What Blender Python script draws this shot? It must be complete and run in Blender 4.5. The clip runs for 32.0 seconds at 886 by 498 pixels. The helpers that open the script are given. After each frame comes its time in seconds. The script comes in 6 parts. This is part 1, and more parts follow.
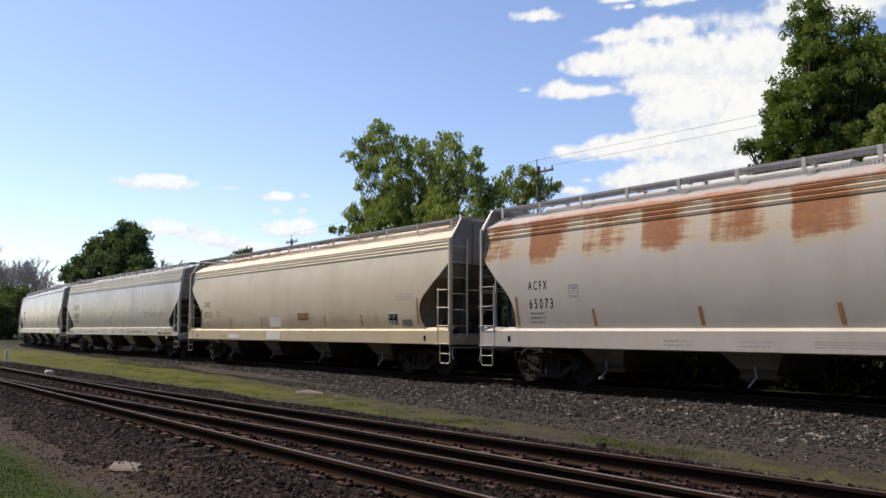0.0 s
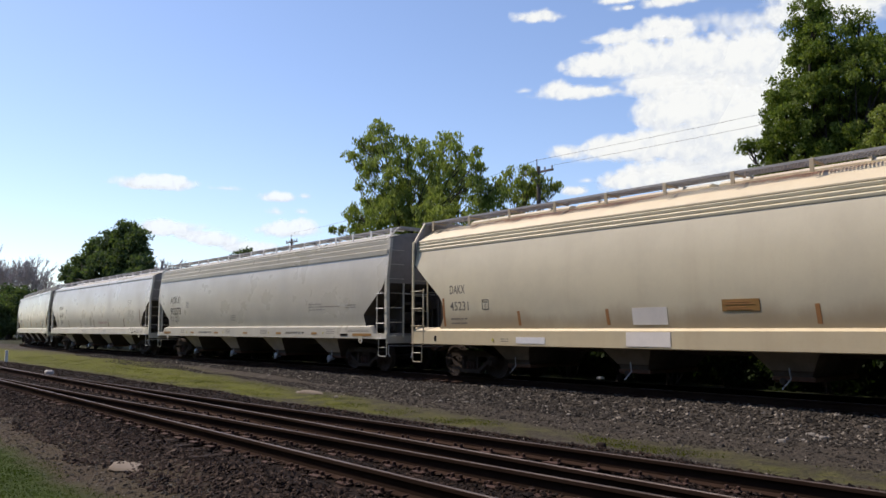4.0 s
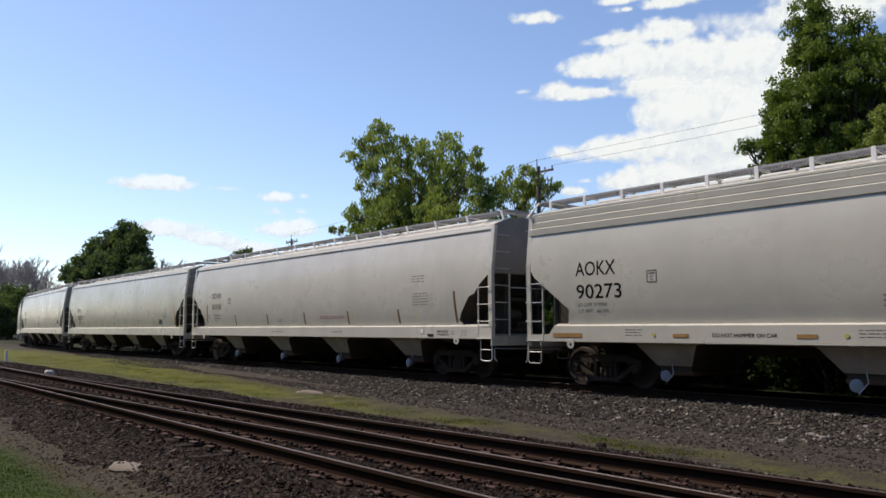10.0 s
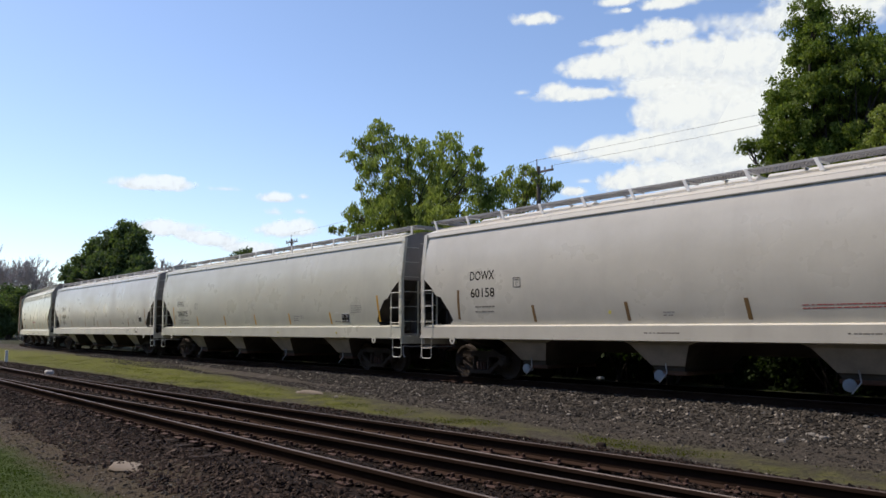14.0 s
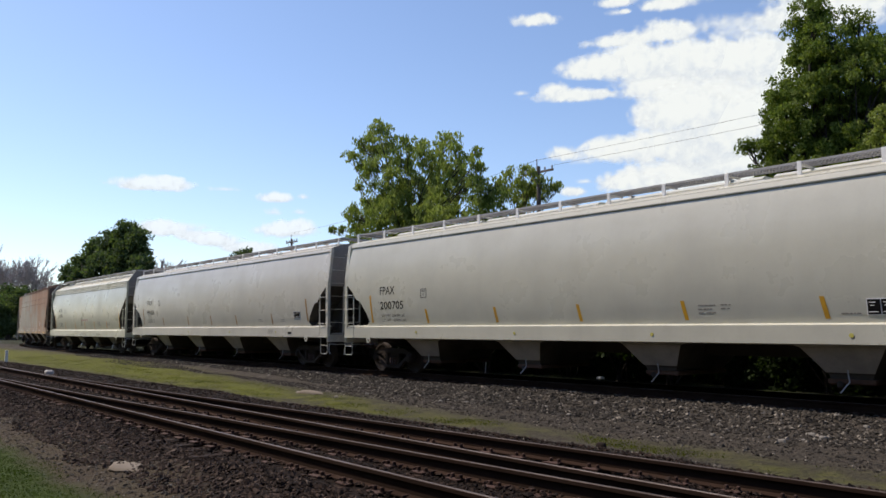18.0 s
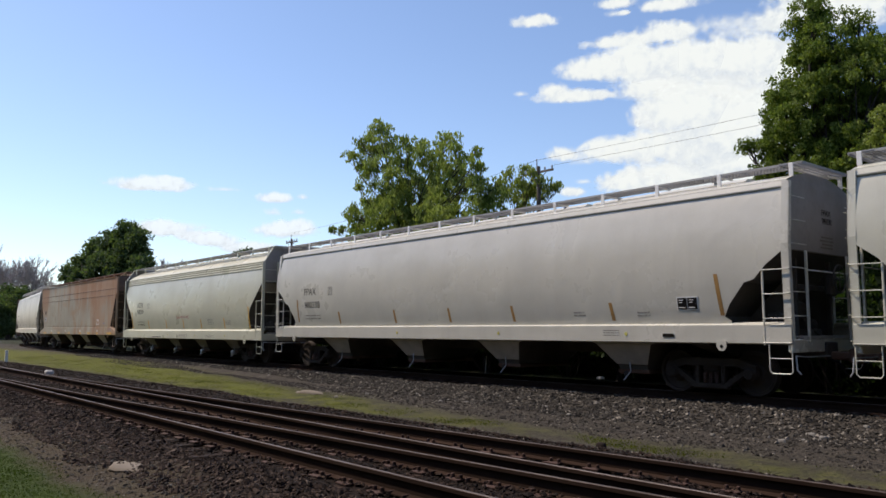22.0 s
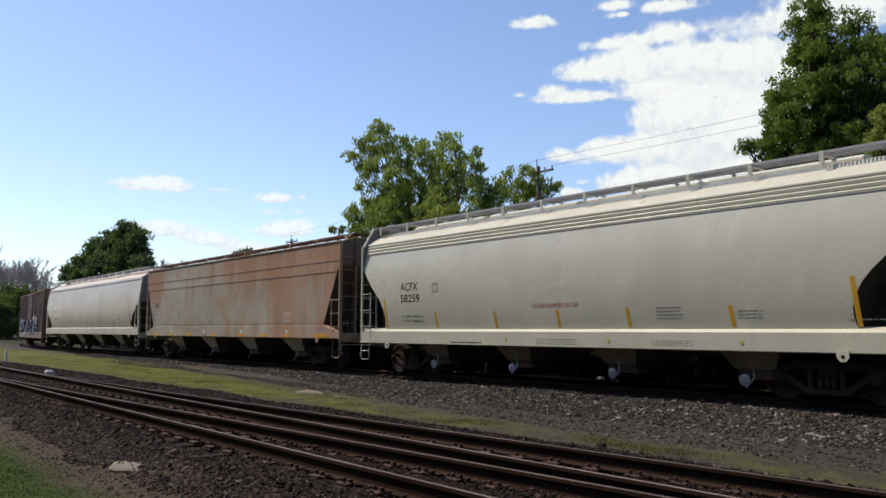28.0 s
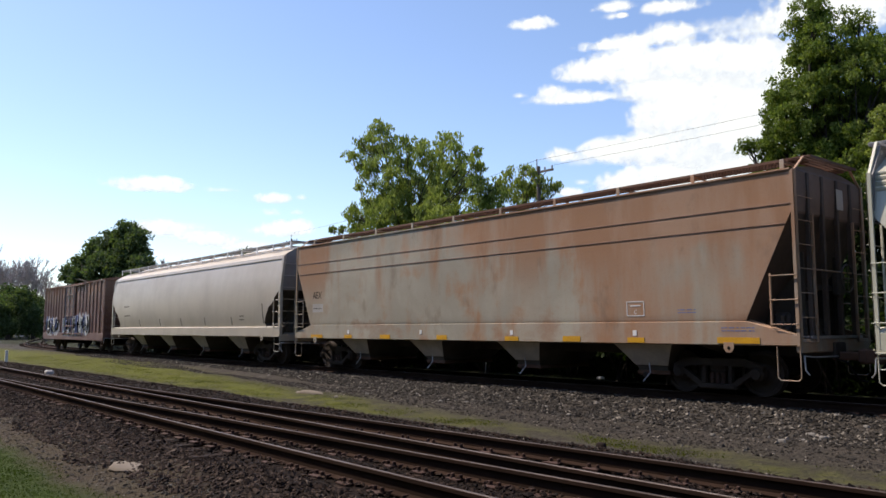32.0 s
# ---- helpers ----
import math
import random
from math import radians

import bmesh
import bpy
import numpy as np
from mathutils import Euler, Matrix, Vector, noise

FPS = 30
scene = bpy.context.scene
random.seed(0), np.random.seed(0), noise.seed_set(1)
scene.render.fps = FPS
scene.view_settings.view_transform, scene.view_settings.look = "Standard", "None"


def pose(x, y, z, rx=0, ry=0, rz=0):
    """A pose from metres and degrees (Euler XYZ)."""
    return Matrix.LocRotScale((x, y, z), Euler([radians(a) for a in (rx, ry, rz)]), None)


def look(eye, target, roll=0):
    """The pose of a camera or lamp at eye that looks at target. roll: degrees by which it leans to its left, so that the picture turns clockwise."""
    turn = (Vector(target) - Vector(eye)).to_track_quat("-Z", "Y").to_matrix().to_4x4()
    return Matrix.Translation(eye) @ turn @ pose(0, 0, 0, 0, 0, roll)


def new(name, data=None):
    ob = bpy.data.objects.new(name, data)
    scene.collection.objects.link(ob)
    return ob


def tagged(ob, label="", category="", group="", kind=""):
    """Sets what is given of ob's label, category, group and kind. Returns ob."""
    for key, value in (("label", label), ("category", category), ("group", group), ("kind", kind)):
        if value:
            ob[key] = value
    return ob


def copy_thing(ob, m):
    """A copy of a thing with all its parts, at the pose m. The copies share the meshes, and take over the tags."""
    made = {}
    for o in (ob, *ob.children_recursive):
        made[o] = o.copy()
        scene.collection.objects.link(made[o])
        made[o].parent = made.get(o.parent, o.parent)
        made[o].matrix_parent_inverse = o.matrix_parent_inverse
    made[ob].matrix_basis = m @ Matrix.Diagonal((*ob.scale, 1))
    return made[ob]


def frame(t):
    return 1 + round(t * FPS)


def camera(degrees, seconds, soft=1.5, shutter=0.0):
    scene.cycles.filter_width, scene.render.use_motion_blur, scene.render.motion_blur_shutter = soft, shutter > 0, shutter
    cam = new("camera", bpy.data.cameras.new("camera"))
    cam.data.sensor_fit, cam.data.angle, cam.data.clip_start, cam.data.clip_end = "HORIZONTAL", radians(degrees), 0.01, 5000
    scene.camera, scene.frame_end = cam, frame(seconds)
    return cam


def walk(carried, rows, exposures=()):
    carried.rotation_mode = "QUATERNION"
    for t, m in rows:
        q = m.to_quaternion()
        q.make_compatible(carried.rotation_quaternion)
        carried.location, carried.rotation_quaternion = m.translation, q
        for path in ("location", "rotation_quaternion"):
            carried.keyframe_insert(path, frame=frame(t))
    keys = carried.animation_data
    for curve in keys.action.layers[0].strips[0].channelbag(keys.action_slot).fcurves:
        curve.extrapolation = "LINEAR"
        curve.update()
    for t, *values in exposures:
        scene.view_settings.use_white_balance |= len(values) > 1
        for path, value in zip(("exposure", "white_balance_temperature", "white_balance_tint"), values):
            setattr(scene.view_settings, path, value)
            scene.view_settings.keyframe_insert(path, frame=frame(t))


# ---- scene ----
# Plan: X runs along the tracks (the train goes towards +X), Y away from the camera, z = 0 on the rail heads.
EYE = (0.0, 0.0, 1.35)
YAW, PITCH = radians(49.92), radians(5.98)
AIM = (EYE[0] - 10 * math.sin(YAW) * math.cos(PITCH), EYE[1] + 10 * math.cos(YAW) * math.cos(PITCH), EYE[2] + 10 * math.sin(PITCH))
CLIP = 32.0
cam = camera(59.75, CLIP, soft=1.55)
walk(cam, [(0.0, look(EYE, AIM)), (CLIP, look(EYE, AIM))], exposures=[(0.0, 0.19, 6650, 20), (3.0, 0.18, 6600, 19.5), (7.0, 0.13, 6540, 17), (28.0, 0.15, 6540, 16), (30.5, 0.26, 6580, 17), (CLIP, 0.35, 6580, 17)])

# ---- light ----
SUN_EL, SUN_AZ = 52.0, 203.0   # degrees; azimuth of the sun seen from the place, from +X towards +Y
world = bpy.data.worlds.new("world")
scene.world = world
world.use_nodes = True
wn = world.node_tree
sky = wn.nodes.new("ShaderNodeTexSky")
sky.sky_type, sky.sun_disc = "NISHITA", False
sky.sun_elevation, sky.sun_rotation = radians(SUN_EL), radians(90 - SUN_AZ)
sky.air_density, sky.dust_density, sky.ozone_density = 1.0, 0.36, 3.0
wn.nodes["Background"].inputs[1].default_value = 0.15
wn.links.new(sky.outputs[0], wn.nodes["Background"].inputs[0])
sun_data = bpy.data.lights.new("sun", "SUN")
sun_data.energy, sun_data.angle, sun_data.color = 4.8, radians(0.53), (1.0, 0.9, 0.76)
sun = new("sun", sun_data)
to_sun = Vector((math.cos(radians(SUN_AZ)) * math.cos(radians(SUN_EL)), math.sin(radians(SUN_AZ)) * math.cos(radians(SUN_EL)), math.sin(radians(SUN_EL))))
sun.matrix_world = look(to_sun * 100, (0, 0, 0))
# ---- small builders ----
class Geo:
    """Vertices and faces of one mesh."""

    def __init__(self):
        self.v, self.f = [], []

    def add(self, verts, faces):
        n = len(self.v)
        self.v += [tuple(p) for p in verts]
        self.f += [tuple(i + n for i in q) for q in faces]
        return self

    def box(self, c, s, b=0.0, m=None):
        """Box at c of size s with edges chamfered by b, turned by m."""
        hx, hy, hz = s[0] / 2, s[1] / 2, s[2] / 2
        sg = [(i, j, k) for k in (-1, 1) for j in (-1, 1) for i in (-1, 1)]
        if b <= 0:
            vs = [(i * hx, j * hy, k * hz) for i, j, k in sg]
            fs = [(0, 2, 3, 1), (4, 5, 7, 6), (0, 1, 5, 4), (2, 6, 7, 3), (0, 4, 6, 2), (1, 3, 7, 5)]
        else:
            b = min(b, hx * .9, hy * .9, hz * .9)
            vs = []
            for i, j, k in sg:
                vs += [(i * hx, j * (hy - b), k * (hz - b)), (i * (hx - b), j * hy, k * (hz - b)), (i * (hx - b), j * (hy - b), k * hz)]
            ix = lambda a, ax: a * 3 + ax
            fs = []
            for q, ax in (((0, 4, 6, 2), 0), ((1, 3, 7, 5), 0), ((0, 1, 5, 4), 1), ((2, 6, 7, 3), 1), ((0, 2, 3, 1), 2), ((4, 5, 7, 6), 2)):
                fs.append(tuple(ix(a, ax) for a in q))
            for a, c2, p, q in ((0, 1, 1, 2), (2, 3, 2, 1), (4, 5, 2, 1), (6, 7, 1, 2), (0, 2, 2, 0), (1, 3, 0, 2), (4, 6, 0, 2), (5, 7, 2, 0), (0, 4, 0, 1), (1, 5, 1, 0), (2, 6, 1, 0), (3, 7, 0, 1)):
                fs.append((ix(a, p), ix(a, q), ix(c2, q), ix(c2, p)))
            for a in range(8):
                fs.append((ix(a, 0), ix(a, 1), ix(a, 2)))
        if m is not None:
            vs = [m @ Vector(p) for p in vs]
        return self.add([(p[0] + c[0], p[1] + c[1], p[2] + c[2]) for p in vs], fs)

    def rod(self, a, b, r, n=6, r2=None):
        """Round bar from a to b."""
        a, b = Vector(a), Vector(b)
        d = (b - a).normalized()
        u = d.orthogonal().normalized()
        w = d.cross(u)
        r2 = r if r2 is None else r2
        vs = [p + (u * math.cos(t) + w * math.sin(t)) * q for p, q in ((a, r), (b, r2)) for t in [2 * math.pi * i / n for i in range(n)]]
        fs = [(i, (i + 1) % n, n + (i + 1) % n, n + i) for i in range(n)] + [tuple(range(n - 1, -1, -1)), tuple(range(n, 2 * n))]
        return self.add(vs, fs)

    def tube(self, pts, r, n=6):
        """One bent bar through the points, with shared rings at the bends."""
        pts = [Vector(p) for p in pts]
        u, vs = None, []
        for i, p in enumerate(pts):
            d = (pts[min(i + 1, len(pts) - 1)] - pts[max(i - 1, 0)]).normalized()
            u = d.orthogonal().normalized() if u is None else (u - d * u.dot(d)).normalized()
            w = d.cross(u)
            vs += [p + (u * math.cos(t) + w * math.sin(t)) * r for t in [2 * math.pi * k / n for k in range(n)]]
        m = len(pts)
        fs = [(k * n + i, k * n + (i + 1) % n, (k + 1) * n + (i + 1) % n, (k + 1) * n + i) for k in range(m - 1) for i in range(n)]
        return self.add(vs, fs + [tuple(range(n - 1, -1, -1)), tuple(range((m - 1) * n, m * n))])

    def lathe(self, prof, c=(0, 0, 0), n=24, axis="y"):
        """Profile of (along, radius) turned about an axis through c."""
        vs = []
        for al, r in prof:
            for i in range(n):
                t = 2 * math.pi * i / n
                p = (r * math.cos(t), al, r * math.sin(t)) if axis == "y" else ((al, r * math.cos(t), r * math.sin(t)) if axis == "x" else (r * math.cos(t), r * math.sin(t), al))
                vs.append((p[0] + c[0], p[1] + c[1], p[2] + c[2]))
        m = len(prof)
        fs = [(k * n + i, k * n + (i + 1) % n, (k + 1) * n + (i + 1) % n, (k + 1) * n + i) for k in range(m - 1) for i in range(n)]
        fs += [tuple(range(n - 1, -1, -1)), tuple(range((m - 1) * n, m * n))]
        return self.add(vs, fs)

    def slab(self, poly, lo, hi, axis="y"):
        """Flat polygon given thickness along an axis; poly in the two other axes."""
        put = (lambda p, d: (p[0], d, p[1])) if axis == "y" else ((lambda p, d: (d, p[0], p[1])) if axis == "x" else (lambda p, d: (p[0], p[1], d)))
        n = len(poly)
        vs = [put(p, lo) for p in poly] + [put(p, hi) for p in poly]
        return self.add(vs, [tuple(range(n)), tuple(range(2 * n - 1, n - 1, -1))] + [(i, n + i, n + (i + 1) % n, (i + 1) % n) for i in range(n)])

    def mesh(self, name, smooth=0.0):
        me = bpy.data.meshes.new(name)
        me.from_pydata(self.v, [], self.f)
        bm = bmesh.new()
        bm.from_mesh(me)
        bmesh.ops.delete(bm, geom=[v for v in bm.verts if not v.link_faces], context="VERTS")
        bmesh.ops.recalc_face_normals(bm, faces=bm.faces)
        bm.to_mesh(me)
        bm.free()
        if smooth:
            me.shade_smooth()
            me.set_sharp_from_angle(angle=radians(smooth))
        return me


def part(name, geo, material, parent, label="", smooth=0.0):
    """One mesh under a thing or part (parent None: a thing of its own). geo: Geo or a finished mesh."""
    me = geo.mesh(name, smooth) if isinstance(geo, Geo) else geo
    if not me.materials:
        me.materials.append(material)
    ob = new(name, me)
    ob.parent = parent
    return tagged(ob, label)


def lerp(table, x):
    """Piecewise-linear value from rows (x, y)."""
    for (x0, y0), (x1, y1) in zip(table, table[1:]):
        if x <= x1:
            return y0 + (y1 - y0) * (x - x0) / (x1 - x0) if x > x0 else y0
    return table[-1][1]


def bend(table, x):
    """Smooth curve through rows (x, y)."""
    n = len(table)
    k = 0
    while k < n - 2 and x > table[k + 1][0]:
        k += 1
    (x0, y0), (x1, y1) = table[k], table[k + 1]
    s0 = (y1 - table[max(k - 1, 0)][1]) / (x1 - table[max(k - 1, 0)][0])
    s1 = (table[min(k + 2, n - 1)][1] - y0) / (table[min(k + 2, n - 1)][0] - x0)
    h = x1 - x0
    t = min(1.0, max(0.0, (x - x0) / h))
    return y0 * (1 + 2 * t) * (1 - t) ** 2 + y1 * t * t * (3 - 2 * t) + h * s0 * t * (1 - t) ** 2 - h * s1 * t * t * (1 - t)
# ---- materials ----
class Net:
    """A material's node net with short calls."""

    def __init__(self, name):
        self.m = bpy.data.materials.new(name)
        self.m.use_nodes = True
        self.t = self.m.node_tree
        self.b = self.t.nodes["Principled BSDF"]
        self.pos = None

    def put(self, sock, v):
        if isinstance(v, bpy.types.NodeSocket):
            self.t.links.new(v, sock)
        else:
            sock.default_value = v

    def node(self, kind):
        return self.t.nodes.new(kind)

    def coord(self, scale=(1, 1, 1), world=False):
        src = self.node("ShaderNodeNewGeometry").outputs["Position"] if world else self.node("ShaderNodeTexCoord").outputs["Object"]
        n = self.node("ShaderNodeMapping")
        self.put(n.inputs[0], src)
        n.inputs["Scale"].default_value = scale
        return n.outputs[0]

    def noise(self, scale, detail=4.0, rough=0.55, stretch=(1, 1, 1), world=False, warp=0.0):
        n = self.node("ShaderNodeTexNoise")
        self.put(n.inputs["Vector"], self.coord(stretch, world))
        for k, v in (("Scale", scale), ("Detail", detail), ("Roughness", rough), ("Distortion", warp)):
            n.inputs[k].default_value = v
        return n.outputs[0]

    def axis(self, i, world=False):
        n = self.node("ShaderNodeSeparateXYZ")
        self.put(n.inputs[0], self.coord(world=world))
        return n.outputs[i]

    def math(self, op, a, b=0.0, clamp=False):
        n = self.node("ShaderNodeMath")
        n.operation, n.use_clamp = op, clamp
        self.put(n.inputs[0], a)
        self.put(n.inputs[1], b)
        return n.outputs[0]

    def ramp(self, v, lo, hi, a=0.0, b=1.0):
        n = self.node("ShaderNodeMapRange")
        n.interpolation_type = "SMOOTHSTEP"
        for k, x in enumerate((v, lo, hi, a, b)):
            self.put(n.inputs[k], x)
        return n.outputs[0]

    def mix(self, fac, a, b, blend="MIX"):
        n = self.node("ShaderNodeMix")
        n.data_type, n.blend_type = "RGBA", blend
        self.put(n.inputs[0], fac)
        for s, v in ((n.inputs[6], a), (n.inputs[7], b)):
            self.put(s, v if isinstance(v, bpy.types.NodeSocket) else (*v, 1))
        return n.outputs[2]

    def rand(self):
        return self.node("ShaderNodeObjectInfo").outputs["Random"]

    def island(self):
        return self.node("ShaderNodeNewGeometry").outputs["Random Per Island"]

    def bump(self, h, strength=0.3, dist=0.02):
        n = self.node("ShaderNodeBump")
        n.inputs["Strength"].default_value, n.inputs["Distance"].default_value = strength, dist
        self.put(n.inputs["Height"], h)
        self.put(self.b.inputs["Normal"], n.outputs[0])

    def done(self, color, rough=0.6, metal=0.0, spec=0.5):
        self.put(self.b.inputs["Base Color"], color if isinstance(color, bpy.types.NodeSocket) else (*color, 1))
        self.put(self.b.inputs["Roughness"], rough)
        self.put(self.b.inputs["Metallic"], metal)
        self.put(self.b.inputs["Specular IOR Level"], spec)
        return self.m


def car_paint(name, col, dirt=0.35, dirt_col=(0.2, 0.18, 0.15), rust=0.0, rust_from=9.0, rust_to=10.0, rough=0.42, rust_col=(0.28, 0.1, 0.035), rust_lip=0.0, lift_top=0.1, halo_col=(0.42, 0.3, 0.19), dent=0.0, splash=0.0):
    """Weathered freight-car paint: soft mottling, rain streaks, grime, and rust that thickens between two heights."""
    n = Net(name)
    big = n.noise(0.55, 5, 0.6)
    streak = n.noise(1.0, 5, 0.6, (2.2, 2.2, 0.2))
    grain = n.noise(22, 3, 0.6)
    c = n.mix(n.ramp(big, 0.35, 0.7), col, tuple(x * 0.86 for x in col))
    c = n.mix(n.math("MULTIPLY", n.ramp(streak, 0.46, 0.8), dirt * 0.6), c, dirt_col)
    c = n.mix(n.math("MULTIPLY", n.ramp(grain, 0.5, 0.75), dirt * 0.3), c, dirt_col)
    rgh = n.ramp(big, 0.3, 0.8, rough - 0.06, rough + 0.12)
    if splash > 0:
        wet = n.math("ADD", n.ramp(n.axis(2), 1.35, 2.3, 0.3, -0.3), n.noise(0.8, 5, 0.6, (1.0, 1.0, 0.45)))
        c = n.mix(n.math("MULTIPLY", n.ramp(wet, 0.42, 0.85), splash), c, dirt_col)
    if rust > 0:
        patch = n.noise(0.42, 7, 0.62, (1.0, 1.0, 0.7), warp=0.4)
        layer = n.noise(1.0, 6, 0.7, (0.8, 0.8, 7.0))
        run = n.noise(1.0, 6, 0.6, (3.5, 3.5, 0.35))
        amount = n.math("ADD", n.math("MULTIPLY", patch, 0.56), n.math("ADD", n.math("MULTIPLY", layer, 0.24), n.math("MULTIPLY", run, 0.2)))
        if rust_lip:
            # rust in broken blocks below the ribs, one to a panel, with layered streaks, and along the lip
            turn = n.math("DIVIDE", n.math("ADD", n.axis(0), 20.4 + 9.37), 1.7)
            saw = n.math("FRACT", turn)
            luck = n.node("ShaderNodeTexWhiteNoise")
            luck.noise_dimensions = "1D"
            n.put(luck.inputs["W"], n.math("FLOOR", turn))
            panel = n.math("MULTIPLY", n.ramp(saw, 0.0, 0.08), n.ramp(saw, 0.4, 1.0, 1.0, 0.0))
            panel = n.math("MULTIPLY", panel, n.math("ADD", n.math("MULTIPLY", luck.outputs["Value"], 1.2), 0.45))
            block = n.noise(0.9, 4, 0.55, (1.0, 1.0, 0.5))
            layer = n.noise(1.0, 6, 0.7, (1.1, 1.1, 13.0))
            amount = n.math("ADD", n.math("MULTIPLY", block, 0.38), n.math("ADD", n.math("MULTIPLY", layer, 0.4), n.math("MULTIPLY", run, 0.34)))
            amount = n.math("ADD", n.math("SUBTRACT", amount, 0.03), n.math("ADD", n.math("MULTIPLY", panel, 0.15), n.ramp(n.axis(2), rust_lip, rust_lip + 0.1, -0.08, 0.06)))
        amount = n.math("ADD", amount, n.ramp(n.axis(2), rust_from, rust_to, -0.3, lift_top))
        fine = n.mix(n.ramp(n.noise(9, 6, 0.7, (1.0, 1.0, 1.6)), 0.3, 0.72), rust_col, tuple(x * 0.66 for x in rust_col))
        k = n.math("MULTIPLY", n.ramp(amount, 0.52, 0.7 if rust_lip else 0.62), rust)
        halo = n.math("MULTIPLY", n.ramp(amount, 0.4, 0.58), rust * (0.65 if rust_lip else 0.5))
        c = n.mix(halo, c, halo_col)
        c = n.mix(k, c, fine)
        rgh = n.math("ADD", rgh, n.math("MULTIPLY", k, 0.35), True)
    relief = n.math("ADD", n.math("MULTIPLY", big, 1.0), n.math("MULTIPLY", grain, 0.02))
    if dent > 0:
        relief = n.math("ADD", relief, n.math("MULTIPLY", n.ramp(n.noise(0.75, 2, 0.5, (1.0, 1.0, 0.8), warp=0.6), 0.48, 0.74), dent))
    n.bump(relief, 0.25, 0.05)
    return n.done(c, rgh, 0, 0.85)


def tan_rust_paint():
    """Old grey paint gone tan and pink with rust towards the top, with orange runs and brown blotches."""
    n = Net("rust_streaked_grey_paint")
    z = n.axis(2)
    big = n.noise(0.4, 5, 0.6, warp=0.5)
    run = n.noise(1.0, 6, 0.62, (1.6, 1.6, 0.22))
    blot = n.noise(0.8, 6, 0.65, (1.0, 1.0, 1.0), warp=0.3)
    grain = n.noise(18, 3, 0.6)
    c = n.mix(n.ramp(big, 0.35, 0.68), (0.295, 0.27, 0.21), (0.385, 0.355, 0.28))
    high = n.math("ADD", n.ramp(z, 2.7, 3.9, -0.1, 0.36), n.math("ADD", n.math("MULTIPLY", n.math("SUBTRACT", run, 0.5), 0.9), n.math("MULTIPLY", n.math("SUBTRACT", big, 0.5), 0.9)))
    sweep = n.noise(0.13, 3, 0.5, (1.0, 1.0, 0.5))
    high = n.math("ADD", high, n.math("ADD", n.ramp(sweep, 0.38, 0.62, -0.16, 0.22), n.ramp(n.axis(0), 2.5, 6.0, -0.12, 0.15)))
    c = n.mix(n.ramp(high, 0.0, 0.36, 0.0, 0.85), c, (0.345, 0.2, 0.118))
    spots = n.math("ADD", n.math("MULTIPLY", blot, 0.65), n.math("MULTIPLY", run, 0.35))
    c = n.mix(n.ramp(spots, 0.51, 0.66, 0.0, 0.7), c, (0.33, 0.16, 0.07))
    fall = n.noise(1.0, 5, 0.6, (0.55, 0.55, 0.12))
    fall = n.math("ADD", fall, n.ramp(n.axis(0), 2.5, 6.0, 0.0, 0.06))
    c = n.mix(n.math("MULTIPLY", n.ramp(fall, 0.52, 0.64), n.ramp(z, 1.9, 3.4, 0.15, 0.85)), c, (0.29, 0.15, 0.075))
    c = n.mix(n.ramp(n.math("SUBTRACT", n.noise(0.7, 5, 0.6, (0.8, 0.8, 1.2)), n.ramp(z, 1.5, 2.3, 0.0, 0.3)), 0.5, 0.62, 0.0, 0.55), c, (0.27, 0.14, 0.075))
    c = n.mix(n.ramp(n.noise(1.3, 6, 0.6, (1.0, 1.0, 0.6)), 0.56, 0.7, 0.0, 0.4), c, (0.15, 0.1, 0.065))
    c = n.mix(n.ramp(grain, 0.5, 0.75, 0.0, 0.15), c, (0.12, 0.08, 0.05))
    n.bump(n.math("ADD", big, n.math("MULTIPLY", grain, 0.02)), 0.2, 0.05)
    return n.done(c, 0.68, 0, 0.35)


def plain(name, col, rough=0.55, metal=0.0, vary=0.25, scale=6.0, dark=None, spec=0.5):
    """A single coat or bare metal with mottling at two scales."""
    n = Net(name)
    a, g = n.noise(scale * 0.25, 4, 0.6), n.noise(scale * 4, 3, 0.6)
    c = n.mix(n.math("MULTIPLY", n.ramp(a, 0.35, 0.7), vary * 2, True), col, dark or tuple(x * 0.6 for x in col))
    c = n.mix(n.math("MULTIPLY", n.ramp(g, 0.45, 0.75), vary), c, tuple(x * 0.7 for x in col))
    n.bump(g, 0.15, 0.01)
    return n.done(c, n.ramp(a, 0.3, 0.7, rough - 0.05, min(1.0, rough + 0.1)), metal, spec)


M_ACF_RUST = car_paint("weathered_white_rust", (0.54, 0.51, 0.425), 0.3, (0.3, 0.25, 0.18), rust=0.95, rust_from=2.75, rust_to=3.35, rough=0.5, rust_lip=3.98, lift_top=0.05, rust_col=(0.37, 0.13, 0.027), halo_col=(0.56, 0.42, 0.19))
M_ACF_ROOF = car_paint("rust_edged_grey_roof", (0.4, 0.375, 0.33), 0.3, (0.2, 0.17, 0.13), rust=0.85, rust_from=4.42, rust_to=4.14, rough=0.5, lift_top=0.13, rust_col=(0.36, 0.14, 0.045))
M_CREAM_ROOF = car_paint("rust_stained_cream_roof", (0.62, 0.54, 0.36), 0.3, (0.36, 0.26, 0.14), rust=0.75, rust_from=4.0, rust_to=4.4, rough=0.5, lift_top=0.07)
M_CREAM = car_paint("cream_paint", (0.655, 0.595, 0.415), 0.25, (0.36, 0.27, 0.16), rust=0.25, rust_from=3.4, rust_to=4.9, rough=0.4, splash=0.7)
